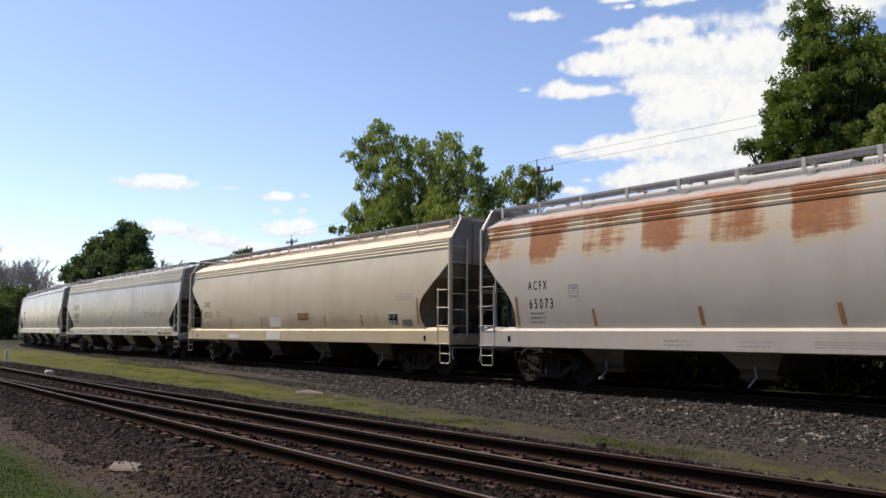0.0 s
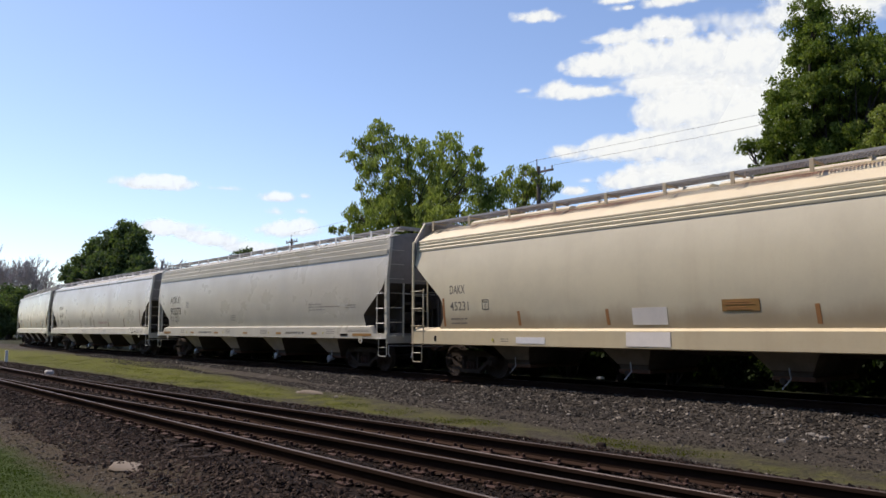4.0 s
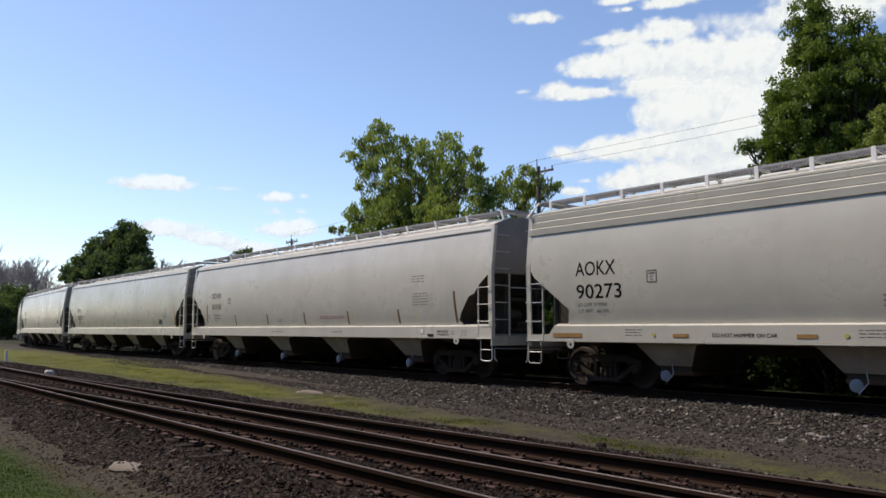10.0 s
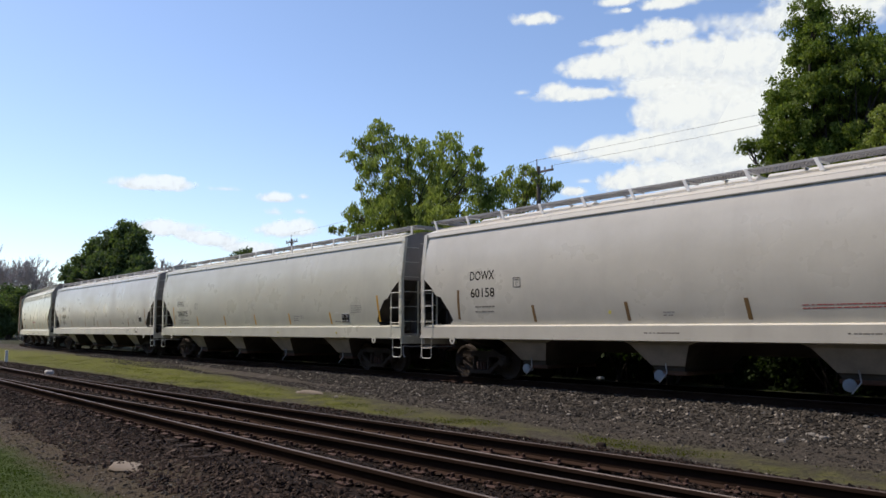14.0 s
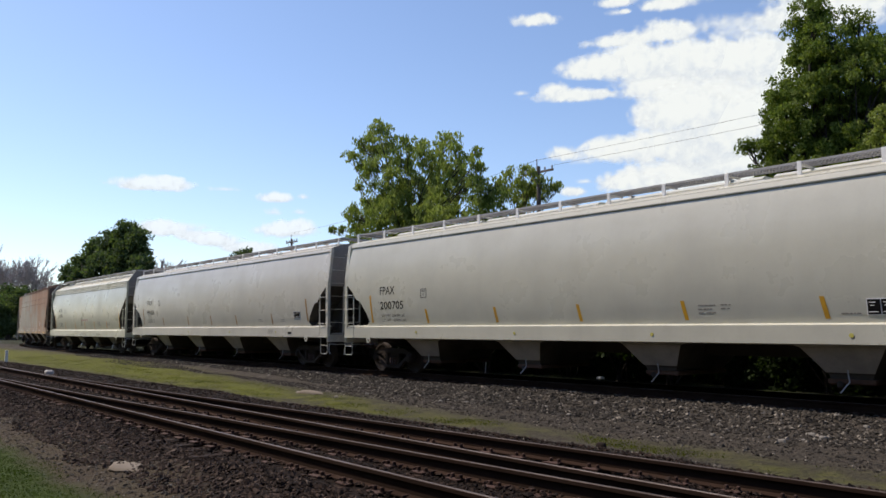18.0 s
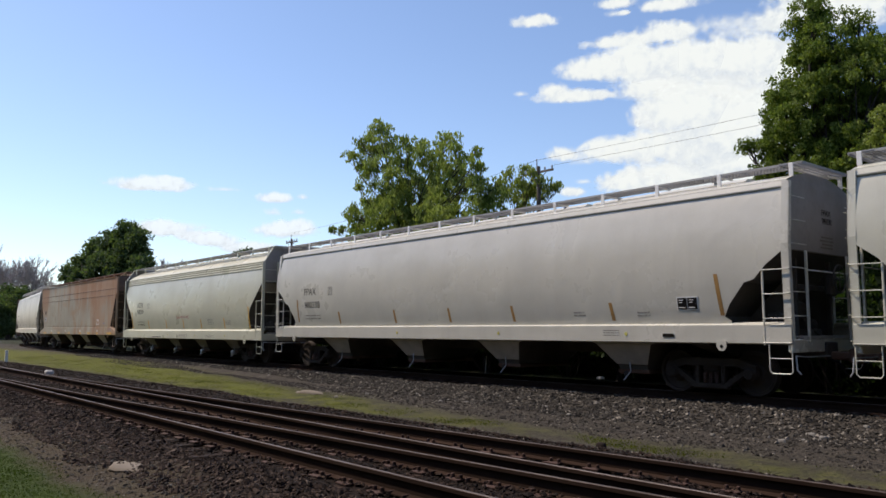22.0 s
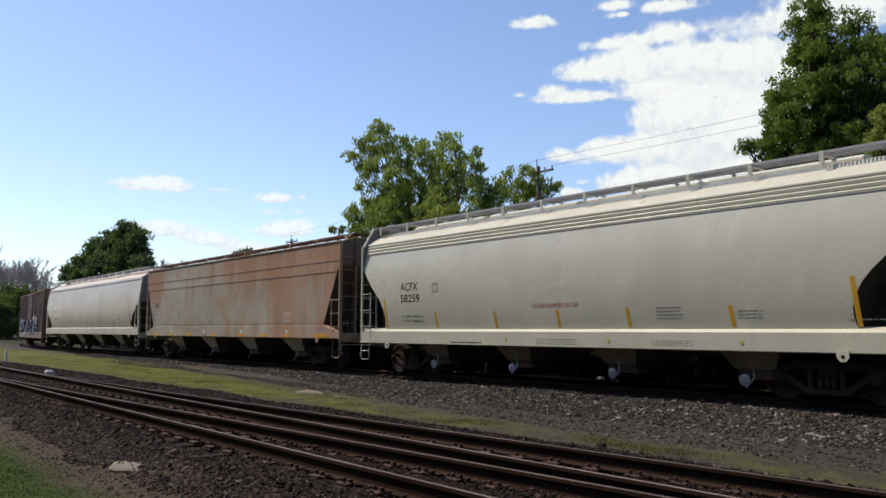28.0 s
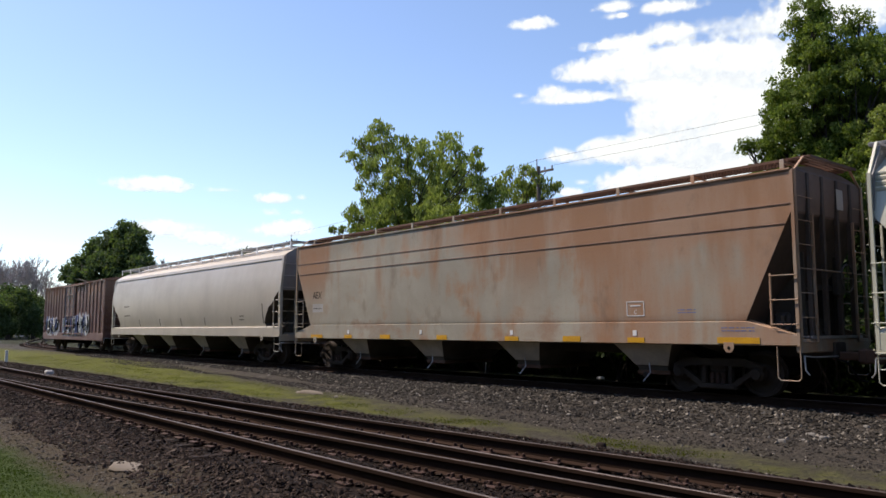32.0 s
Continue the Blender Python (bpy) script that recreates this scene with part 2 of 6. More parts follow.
M_CREAM_SILL = car_paint("yellowed_sill_paint", (0.62, 0.53, 0.335), 0.3, (0.36, 0.22, 0.1), rough=0.45)
# Cream car's slope sheets: grime, with the shade under the ends mixed in.
M_END_CREAM = plain("grimy_shaded_cream_paint", (0.2, 0.165, 0.115), 0.65, 0.0, 0.4, 3.0)
M_PALE = car_paint("pale_grey_paint", (0.55, 0.53, 0.445), 0.18, rough=0.31)
M_WHITE = car_paint("dull_white_paint", (0.6, 0.575, 0.49), 0.18, rough=0.31)
M_WHITE_B = car_paint("grey_white_paint", (0.565, 0.545, 0.47), 0.2, rough=0.31, dent=0.55)
M_WHITE_C = car_paint("clean_white_paint", (0.55, 0.54, 0.42), 0.14, rough=0.31, dent=0.5)
M_WARM = car_paint("yellowed_white_paint", (0.46, 0.41, 0.335), 0.25, rough=0.4)
M_TAN = car_paint("warm_white_paint", (0.565, 0.555, 0.455), 0.18, rough=0.31)
M_AEX = tan_rust_paint()
M_BOXCAR = car_paint("boxcar_brown_paint", (0.115, 0.047, 0.037), 0.5, (0.2, 0.11, 0.08), rust=0.6, rust_from=0.5, rust_to=5.0, rough=0.6)
# Slope sheets and end gear: grime, darkened further by painted-in shade under the ends.
M_END = plain("grimy_shaded_end_paint", (0.06, 0.053, 0.046), 0.6, 0.0, 0.3, 3.0)
M_END_RUST = plain("rusty_grime_shaded_end_paint", (0.075, 0.055, 0.043), 0.75, 0.0, 0.35, 3.0)
# End sheets: dust, and the shade on the ends put into the grey.
M_END_SHEET = plain("dusty_shaded_end_paint", (0.27, 0.255, 0.24), 0.6, 0.0, 0.35, 2.0)
M_END_BROWN = plain("brown_rusted_end_paint", (0.16, 0.11, 0.085), 0.75, 0.0, 0.4, 3.0)
M_UNDER = plain("underframe_grime", (0.07, 0.06, 0.051), 0.8, 0.0, 0.3, spec=0.15)
M_HOPPER = plain("grimy_grey_hopper_paint", (0.2, 0.18, 0.15), 0.65, 0.0, 0.4)
M_HOPPER_PALE = plain("pale_grey_hopper_paint", (0.46, 0.42, 0.36), 0.55, 0.0, 0.35)
M_TRUCK = plain("truck_cast_steel_grime", (0.05, 0.039, 0.031), 0.85, 0.0, 0.35, spec=0.15)
M_WHEEL = plain("wheel_steel", (0.05, 0.039, 0.032), 0.75, 0.0, 0.3, spec=0.2)
# Hopper slopes: grime plus the shade of their undercut faces, put into the colour.
M_HOPPER_SHADE = plain("grimy_shaded_hopper_paint", (0.1, 0.09, 0.078), 0.8, 0.0, 0.35, spec=0.15)
M_SPRING = plain("rusty_spring_steel", (0.05, 0.024, 0.016), 0.8, 0.0, 0.3)
M_GALV = plain("galvanised_steel", (0.42, 0.43, 0.44), 0.45, 0.5, 0.25)
M_GRATE = plain("walkway_grating_steel", (0.38, 0.375, 0.37), 0.5, 0.2, 0.3)
M_RUSTY = plain("rusty_steel", (0.13, 0.07, 0.045), 0.8, 0.1, 0.35)
M_BLACK = plain("black_lettering", (0.014, 0.013, 0.012), 0.7, 0, 0.2, spec=0.04)
M_INK = plain("faded_grey_lettering", (0.21, 0.195, 0.17), 0.7, 0, 0.3, spec=0.03)
M_RED = plain("red_lettering", (0.36, 0.07, 0.06), 0.5, 0, 0.2, spec=0.1)
M_YELLOW = plain("yellow_reflective_tape", (0.62, 0.33, 0.02), 0.4, 0, 0.25)
M_OCHRE = plain("faded_ochre_tape", (0.36, 0.2, 0.055), 0.5, 0, 0.35)
M_BROWN_TAPE = plain("dull_brown_tape", (0.2, 0.115, 0.035), 0.5, 0, 0.35)
M_ORANGE = plain("weathered_orange_tape", (0.4, 0.19, 0.065), 0.5, 0, 0.3)
M_LIME = plain("yellow_dot_paint", (0.5, 0.45, 0.1), 0.5, 0, 0.2)
M_LABEL = plain("white_stencil_paint", (0.78, 0.78, 0.76), 0.5, 0, 0.12)
M_PATCH = plain("pale_paint_patch", (0.8, 0.76, 0.68), 0.5, 0, 0.12)
M_DULL_WHITE = plain("dull_white_paint_patch", (0.4, 0.38, 0.35), 0.6, 0, 0.25)
M_SPRAY = plain("pale_grey_spray_paint", (0.52, 0.52, 0.54), 0.55, 0, 0.35, spec=0.1)
M_BLUE = plain("blue_grey_spray_paint", (0.16, 0.2, 0.36), 0.5, 0, 0.3, spec=0.1)
M_CAP = plain("pale_blue_cap_paint", (0.3, 0.36, 0.42), 0.5, 0, 0.3)
M_RAIL = plain("worn_rail_steel", (0.036, 0.0225, 0.0165), 0.9, 0.0, 0.35, 3.0, spec=0.03)
M_HEAD = plain("polished_rail_head", (0.088, 0.072, 0.064), 0.6, 0.5, 0.2, 3.0)
M_HEAD_DULL = plain("dull_rail_head", (0.055, 0.042, 0.036), 0.65, 0.4, 0.3, 3.0)
M_PLATE = plain("rusty_tie_plate", (0.05, 0.021, 0.013), 0.85, 0.1, 0.4)


def tie_wood():
    n = Net("creosoted_tie_wood")
    g = n.noise(3.0, 6, 0.65, (6, 0.6, 6))
    s = n.noise(1.3, 4, 0.6, world=True)
    c = n.mix(n.ramp(g, 0.3, 0.75), (0.0104, 0.006, 0.00384), (0.0264, 0.0148, 0.0088))
    c = n.mix(n.math("MULTIPLY", n.ramp(s, 0.4, 0.65), 0.6), c, (0.038, 0.019, 0.011))
    c = n.mix(n.math("MULTIPLY", n.rand(), 0.35), c, (0.028, 0.021, 0.016))
    n.bump(g, 0.6, 0.02)
    return n.done(c, 0.9, 0, 0.15)


def stone(name, cols, rough=0.9):
    n = Net(name)
    r = n.island()
    c = n.mix(n.ramp(r, 0.0, 0.7), cols[0], cols[1])
    c = n.mix(n.ramp(r, 0.86, 0.97), c, cols[2])
    g = n.noise(30, 3, 0.6)
    c = n.mix(n.ramp(g, 0.4, 0.8, 0, 0.45), c, tuple(x * 0.6 for x in cols[0]))
    return n.done(c, rough, 0, 0.2)


def ground_soil():
    """Ballast, cinders, dirt and thin grass by distance from the tracks, with ragged borders."""
    n = Net("trackside_ground")
    x, y = n.axis(0, True), n.axis(1, True)
    wob = n.math("MULTIPLY", n.math("SUBTRACT", n.noise(0.45, 6, 0.62, world=True), 0.5), 2.6)
    yy = n.math("ADD", y, wob)
    peb = n.noise(16, 5, 0.75, world=True)
    mid = n.noise(2.3, 5, 0.6, world=True)
    vor = n.node("ShaderNodeTexVoronoi")
    n.put(vor.inputs["Vector"], n.coord((1, 1, 1), True))
    vor.inputs["Scale"].default_value = 15
    grav = n.mix(n.ramp(peb, 0.3, 0.72), (0.021, 0.018, 0.0138), (0.064, 0.055, 0.043))
    grav = n.mix(n.ramp(mid, 0.4, 0.7, 0, 0.55), grav, (0.07308, 0.0609, 0.04994))
    dirt = n.mix(n.ramp(peb, 0.3, 0.7), (0.04, 0.03, 0.0195), (0.063, 0.048, 0.032))
    cind = n.mix(n.ramp(peb, 0.35, 0.7), (0.005481, 0.003106, 0.001827), (0.01644, 0.009135, 0.005256))
    cind = n.mix(n.ramp(mid, 0.45, 0.62, 0, 0.7), cind, (0.01371, 0.007308, 0.004568))
    grass = n.mix(n.ramp(n.noise(9, 5, 0.7, world=True), 0.3, 0.7), (0.062, 0.068, 0.008), (0.108, 0.12, 0.01))
    green = n.mix(n.ramp(n.noise(5, 5, 0.7, world=True), 0.3, 0.7), (0.022, 0.039, 0.004), (0.036, 0.058, 0.007))
    # the strip of thin grass between the tracks widens towards the far end
    top = n.math("ADD", n.math("MULTIPLY", n.math("MINIMUM", n.math("MAXIMUM", n.math("MULTIPLY", n.math("ADD", x, 9.0), -1.0), 0.0), 32.0), 0.125), 10.1)
    strip = n.math("MULTIPLY", n.ramp(yy, 8.6, 9.9), n.math("SUBTRACT", 1.0, n.ramp(n.math("SUBTRACT", yy, top), -1.3, 0.7)))
    tuft = n.math("ADD", n.math("MULTIPLY", mid, 0.6), n.math("MULTIPLY", n.noise(0.9, 5, 0.65, world=True), 0.4))
    thin = n.ramp(x, -24.0, -8.0, 0.0, 0.1)
    strip = n.math("MULTIPLY", strip, n.ramp(n.math("SUBTRACT", tuft, thin), 0.3, 0.55, 0.15, 0.95))
    c = n.mix(n.ramp(yy, 3.0, 3.7), dirt, cind)
    c = n.mix(n.ramp(yy, 8.0, 8.7), c, grav)
    c = n.mix(strip, c, grass)
    near = n.math("SUBTRACT", 1.0, n.ramp(n.math("SUBTRACT", yy, n.math("MULTIPLY", wob, 0.7)), 2.2, 2.75))
    moss = n.math("MULTIPLY", n.ramp(yy, 2.2, 3.9, 1.0, 0.0), n.ramp(mid, 0.38, 0.6, 0.0, 0.75))
    c = n.mix(moss, c, (0.05, 0.04, 0.02))
    c = n.mix(near, c, green)
    # Soil behind the train: shade below the bushes is put into its colour.
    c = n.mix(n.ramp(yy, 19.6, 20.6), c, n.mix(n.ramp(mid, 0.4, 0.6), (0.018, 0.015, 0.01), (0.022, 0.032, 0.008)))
    h = n.math("ADD", n.math("MULTIPLY", vor.outputs["Distance"], 0.8), peb)
    n.bump(h, 0.8, 0.05)
    return n.done(c, 0.95, 0, 0.15)


def leaf(name, a, b, c3=None):
    n = Net(name)
    r = n.island()
    col = n.mix(r, a, b)
    col = n.mix(n.ramp(n.noise(0.35, 3, 0.6), 0.4, 0.65, 0, 0.6), col, c3 or a)
    n.done(col, 0.75, 0, 0.2)
    tr = n.node("ShaderNodeBsdfTranslucent")
    n.put(tr.inputs[0], n.mix(1.0, col, (1.2, 1.3, 0.5), "MULTIPLY"))
    mx = n.node("ShaderNodeMixShader")
    mx.inputs[0].default_value = 0.42
    n.put(mx.inputs[1], n.b.outputs[0])
    n.put(mx.inputs[2], tr.outputs[0])
    n.put(n.t.nodes["Material Output"].inputs[0], mx.outputs[0])
    return n.m


M_TIE = tie_wood()
M_GROUND = ground_soil()
M_STONE = stone("grey_ballast_stone", ((0.018, 0.0153, 0.012), (0.055, 0.0482, 0.0392), (0.2, 0.178, 0.148)))
M_RUSTY_STONE = stone("rusty_brown_ballast_stone", ((0.0068, 0.0034, 0.0021), (0.0205, 0.0105, 0.0062), (0.07, 0.045, 0.03)))
M_CINDER = stone("brown_ballast_stone", ((0.01131, 0.007395, 0.005046), (0.03306, 0.02132, 0.01349), (0.087, 0.06786, 0.04959)))
M_BANK_STONE = stone("grey_brown_ballast_stone", ((0.019, 0.0113, 0.0077), (0.049, 0.0312, 0.0224), (0.122, 0.09, 0.068)))
M_SLAB = plain("pale_concrete_lump", (0.15, 0.122, 0.09), 0.9, 0, 0.3)
M_WHITE_STONE = plain("whitish_stone", (0.17, 0.158, 0.14), 0.9, 0, 0.25)
M_BARK = plain("bark", (0.04, 0.032, 0.026), 0.95, 0, 0.4)
M_TWIG = plain("grey_bare_twigs", (0.42, 0.36, 0.335), 0.95, 0, 0.3)
M_POLE = plain("weathered_pole_wood", (0.13, 0.1, 0.08), 0.9, 0, 0.35)
M_WIRE = plain("overhead_wire", (0.05, 0.05, 0.055), 0.6, 0.3, 0.1)
M_LEAF = leaf("light_green_leaf", (0.13, 0.175, 0.043), (0.34, 0.38, 0.135))
M_LEAF_DARK = leaf("dark_green_leaf", (0.066, 0.104, 0.02), (0.225, 0.28, 0.067), (0.058, 0.094, 0.019))
# Shrub leaves behind the train: their shade is put into the colour.
M_LEAF_SHADE = leaf("shaded_shrub_leaf", (0.016, 0.031, 0.008), (0.034, 0.055, 0.013))
M_LEAF_FAR = leaf("deep_green_leaf", (0.048, 0.075, 0.036), (0.09, 0.124, 0.055))
M_GRASS = leaf("thin_grass_blade", (0.046, 0.055, 0.005), (0.092, 0.106, 0.01))
M_LAWN = leaf("green_grass_blade", (0.024, 0.043, 0.003), (0.044, 0.072, 0.006))
# ---- ground and tracks ----
MAIN_Y = 15.92          # centre of the main track
GAUGE = 1.505           # rail centre to rail centre
A_Y = 5.2               # centre of the near straight track


def turnout_y(x):
    """Centre of the diverging near track: it leaves the straight one at the points and bears away from the camera's side."""
    d = x + 36.0
    return A_Y + (0.0 if d < 0 else (0.0012 * d * d if d < 18 else 0.3888 + 0.05 * (d - 18)) )


def ground_z(x, y):
    z = -0.36
    z += 0.163 * (min(1, max(0, (y - 2.5) / 1.2)) - min(1, max(0, (y - 8.0) / 1.0)))
    z += 0.16 * (min(1, max(0, (y - 12.4) / 1.7)) - min(1, max(0, (y - 17.6) / 1.6)))
    z += 0.05 * noise.noise((x * 0.35, y * 0.5, 1.0)) + 0.02 * noise.noise((x * 1.7, y * 1.7, 5.0))
    return z


def steps(knots):
    """Coordinates from (start, step) pairs up to the last start."""
    out = []
    for (a, s), (b, _) in zip(knots, knots[1:]):
        k = max(1, round((b - a) / s))
        out += [a + (b - a) * i / k for i in range(k)]
    return out + [knots[-1][0]]


def build_ground():
    xs = steps([(-3000, 400), (-400, 30), (-130, 4), (-60, 0.5), (-30, 0.22), (2, 0.6), (12, 6), (60, 60), (400, 500), (3000, 1)])
    ys = steps([(-3000, 400), (-200, 30), (-10, 1.5), (1, 0.22), (19, 0.7), (30, 8), (120, 60), (500, 500), (4000, 1)])
    g = Geo()
    g.v = [(x, y, ground_z(x, y)) for x in xs for y in ys]
    n = len(ys)
    g.f = [(i * n + j, (i + 1) * n + j, (i + 1) * n + j + 1, i * n + j + 1) for i in range(len(xs) - 1) for j in range(n - 1)]
    me = bpy.data.meshes.new("ground")
    me.from_pydata(g.v, [], g.f)
    me.shade_smooth()
    part("ground", me, M_GROUND, None)
    tagged(bpy.data.objects["ground"], "gravelly trackside ground with strips of thin grass", "ground", kind="structure")


RAIL_SECTION = [(-0.07, -0.175), (-0.07, -0.165), (-0.014, -0.145), (-0.01, -0.045), (-0.036, -0.035), (-0.036, -0.004), (0.036, -0.004), (0.036, -0.035), (0.01, -0.045), (0.014, -0.145), (0.07, -0.165), (0.07, -0.175)]


def rail(parent, x0, x1, fy, step, name="rail", top=None):
    """A flat-bottomed rail with its bright running band, along y = fy(x)."""
    xs = steps([(x0, step), (x1, 1)])
    n = len(RAIL_SECTION)
    g = Geo()
    g.v = [(x, fy(x) + a, z) for x in xs for a, z in RAIL_SECTION]
    g.f = [(i * n + j, i * n + (j + 1) % n, (i + 1) * n + (j + 1) % n, (i + 1) * n + j) for i in range(len(xs) - 1) for j in range(n)]
    r = part(name, g, M_RAIL, parent)
    h = Geo()
    m = [(-0.016, -0.006), (-0.011, 0.0), (0.011, 0.0), (0.016, -0.006)]
    h.v = [(x, fy(x) + a, z) for x in xs for a, z in m]
    h.f = [(i * 4 + j, i * 4 + (j + 1) % 4, (i + 1) * 4 + (j + 1) % 4, (i + 1) * 4 + j) for i in range(len(xs) - 1) for j in range(4)]
    part("running_band", h, top or M_HEAD, r, "bright worn top of the rail")
    return r


def build_tracks():
    near = tagged(new("near_track"), "rusty turnout track of worn rails on timber ties", "track", kind="structure")
    rail(near, -140, 30, lambda x: A_Y - GAUGE / 2, 5, "straight_rail")
    rail(near, -140, 30, lambda x: A_Y + GAUGE / 2, 5, "straight_rail")
    rail(near, -34, 30, lambda x: turnout_y(x) - GAUGE / 2, 1, "diverging_rail", M_HEAD_DULL)
    rail(near, -34, 30, lambda x: turnout_y(x) + GAUGE / 2 + (0.075 if x < -30 else 0.0), 1, "diverging_rail", M_HEAD_DULL)
    main = tagged(new("main_track"), "main line track on grey ballast under the train", "track", kind="structure")
    for s in (-1, 1):
        rail(main, -52, 40, lambda x: MAIN_Y + s * GAUGE / 2, 8, "main_rail")
        rail(main, -230, -52, lambda x: path_at(x)[1] + s * GAUGE / 2, 3, "main_rail")
    return near, main


CURVE_X, CURVE_R, CURVE_END = -54.0, 180.0, radians(15.0)


def path_at(x):
    """Point of the main track's centre at x, with its heading: straight, then an arc away, then straight again."""
    d = CURVE_X - x
    if d <= 0:
        return (x, MAIN_Y, 0.0)
    lim = CURVE_R * math.sin(CURVE_END)
    if d < lim:
        th = math.asin(d / CURVE_R)
        return (x, MAIN_Y + CURVE_R * (1 - math.cos(th)), -th)
    return (x, MAIN_Y + CURVE_R * (1 - math.cos(CURVE_END)) + (d - lim) * math.tan(CURVE_END), -CURVE_END)


def along(s):
    """Pose on the main track at the running distance s (s = x on the straight)."""
    d = CURVE_X - s
    if d <= 0:
        return s, MAIN_Y, 0.0
    th = min(d / CURVE_R, CURVE_END)
    rest = max(0.0, d - CURVE_R * CURVE_END)
    return (CURVE_X - CURVE_R * math.sin(th) - rest * math.cos(th), MAIN_Y + CURVE_R * (1 - math.cos(th)) + rest * math.sin(th), -th)


build_ground()
NEAR_TRACK, MAIN_TRACK = build_tracks()
# ---- rolling stock ----
def text_geo(words, x, z, width, height):
    """Lettering in the built-in font as a thin mesh, its lower left corner at x, z, fitted to a width and height."""
    cu = bpy.data.curves.new("words", "FONT")
    cu.body, cu.extrude, cu.offset, cu.resolution_u = words, 0.01, 0.007 if height > 0.2 else 0.0, 3
    ob = bpy.data.objects.new("words", cu)
    me = bpy.data.meshes.new_from_object(ob)
    co = np.empty(len(me.vertices) * 3)
    me.vertices.foreach_get("co", co)
    co = co.reshape(-1, 3)
    lo, hi = co.min(0), co.max(0)
    out = np.empty_like(co)
    out[:, 0] = x + (co[:, 0] - lo[0]) / (hi[0] - lo[0]) * width
    out[:, 2] = z + (co[:, 1] - lo[1]) / (hi[1] - lo[1]) * height
    out[:, 1] = -co[:, 2] * 0.08
    me.vertices.foreach_set("co", out.ravel())
    bpy.data.objects.remove(ob)
    bpy.data.curves.remove(cu)
    me.update()
    return me


PROFILES = {
    # half width by height
    "flow": [(1.3, 1.44), (1.7, 1.505), (2.1, 1.546), (2.5, 1.564), (2.9, 1.558), (3.3, 1.529), (3.7, 1.475), (4.0, 1.42), (4.22, 1.371)],
    "round": [(1.4, 1.455), (1.8, 1.522), (2.2, 1.562), (2.6, 1.575), (3.0, 1.562), (3.4, 1.522), (3.8, 1.455), (4.0, 1.412), (4.2, 1.362)],
    "flat": [(1.4, 1.5), (1.55, 1.545), (1.8, 1.555), (2.6, 1.56), (3.4, 1.56), (4.0, 1.55), (4.4, 1.55)],
}
CUTS = {
    # how far the side stops short of the corner post, by height
    "ogee": [(1.3, 1.2), (1.42, 1.27), (1.55, 1.31), (1.75, 1.31), (2.0, 1.23), (2.2, 1.12), (2.4, 0.95), (2.56, 0.78), (2.72, 0.61), (3.05, 0.31), (3.32, 0.08), (3.6, 0.05), (3.9, 0.1), (5.0, 0.12)],
    "deep_ogee": [(1.3, 1.14), (1.42, 1.24), (1.55, 1.35), (1.69, 1.42), (1.95, 1.45), (2.16, 1.4), (2.3, 1.3), (2.5, 1.07), (2.77, 0.74), (2.9, 0.56), (3.32, 0.08), (3.6, 0.05), (3.9, 0.1), (5.0, 0.12)],
    "step": [(1.4, 1.24), (1.53, 1.27), (1.62, 1.4), (1.85, 1.28), (2.28, 0.93), (2.34, 0.72), (2.6, 0.48), (2.9, 0.08), (3.3, 0.06), (5.0, 0.08)],
    "knee": [(1.4, 1.29), (1.55, 1.31), (1.84, 1.37), (2.3, 0.76), (2.65, 0.29), (2.84, 0.16), (3.6, 0.1), (5.0, 0.1)],
    "ramp": [(1.4, 1.1), (1.55, 1.07), (2.2, 0.76), (2.7, 0.52), (3.62, 0.07), (4.0, 0.04), (5.0, 0.04)],
}


def loft(levels, only=(0, 1, 2, 3), cap_top=False, cap_low=True):
    """Stack of rectangles (z, half length, half width): the faces named in only (0 and 2 the sides, 1 and 3 the ends), with caps."""
    g = Geo()
    for z, a, b in levels:
        g.v += [(-a, -b, z), (a, -b, z), (a, b, z), (-a, b, z)]
    for k in range(len(levels) - 1):
        for i in only:
            g.f.append((4 * k + i, 4 * k + (i + 1) % 4, 4 * k + 4 + (i + 1) % 4, 4 * k + 4 + i))
    if cap_top:
        k = 4 * (len(levels) - 1)
        g.f.append((k, k + 1, k + 2, k + 3))
    if cap_low:
        g.f.append((3, 2, 1, 0))
    return g


def wheel_geo():
    g = Geo()
    for s in (-1, 1):
        prof = [(s * 0.665, 0.2), (s * 0.665, 0.36), (s * 0.68, 0.375), (s * 0.68, 0.478), (s * 0.712, 0.478), (s * 0.722, 0.46), (s * 0.82, 0.452), (s * 0.82, 0.385), (s * 0.79, 0.37), (s * 0.765, 0.22), (s * 0.81, 0.16), (s * 0.81, 0.11)]
        g.lathe(prof, n=28)
    g.lathe([(-1.02, 0.08), (1.02, 0.08)], n=10)
    return g


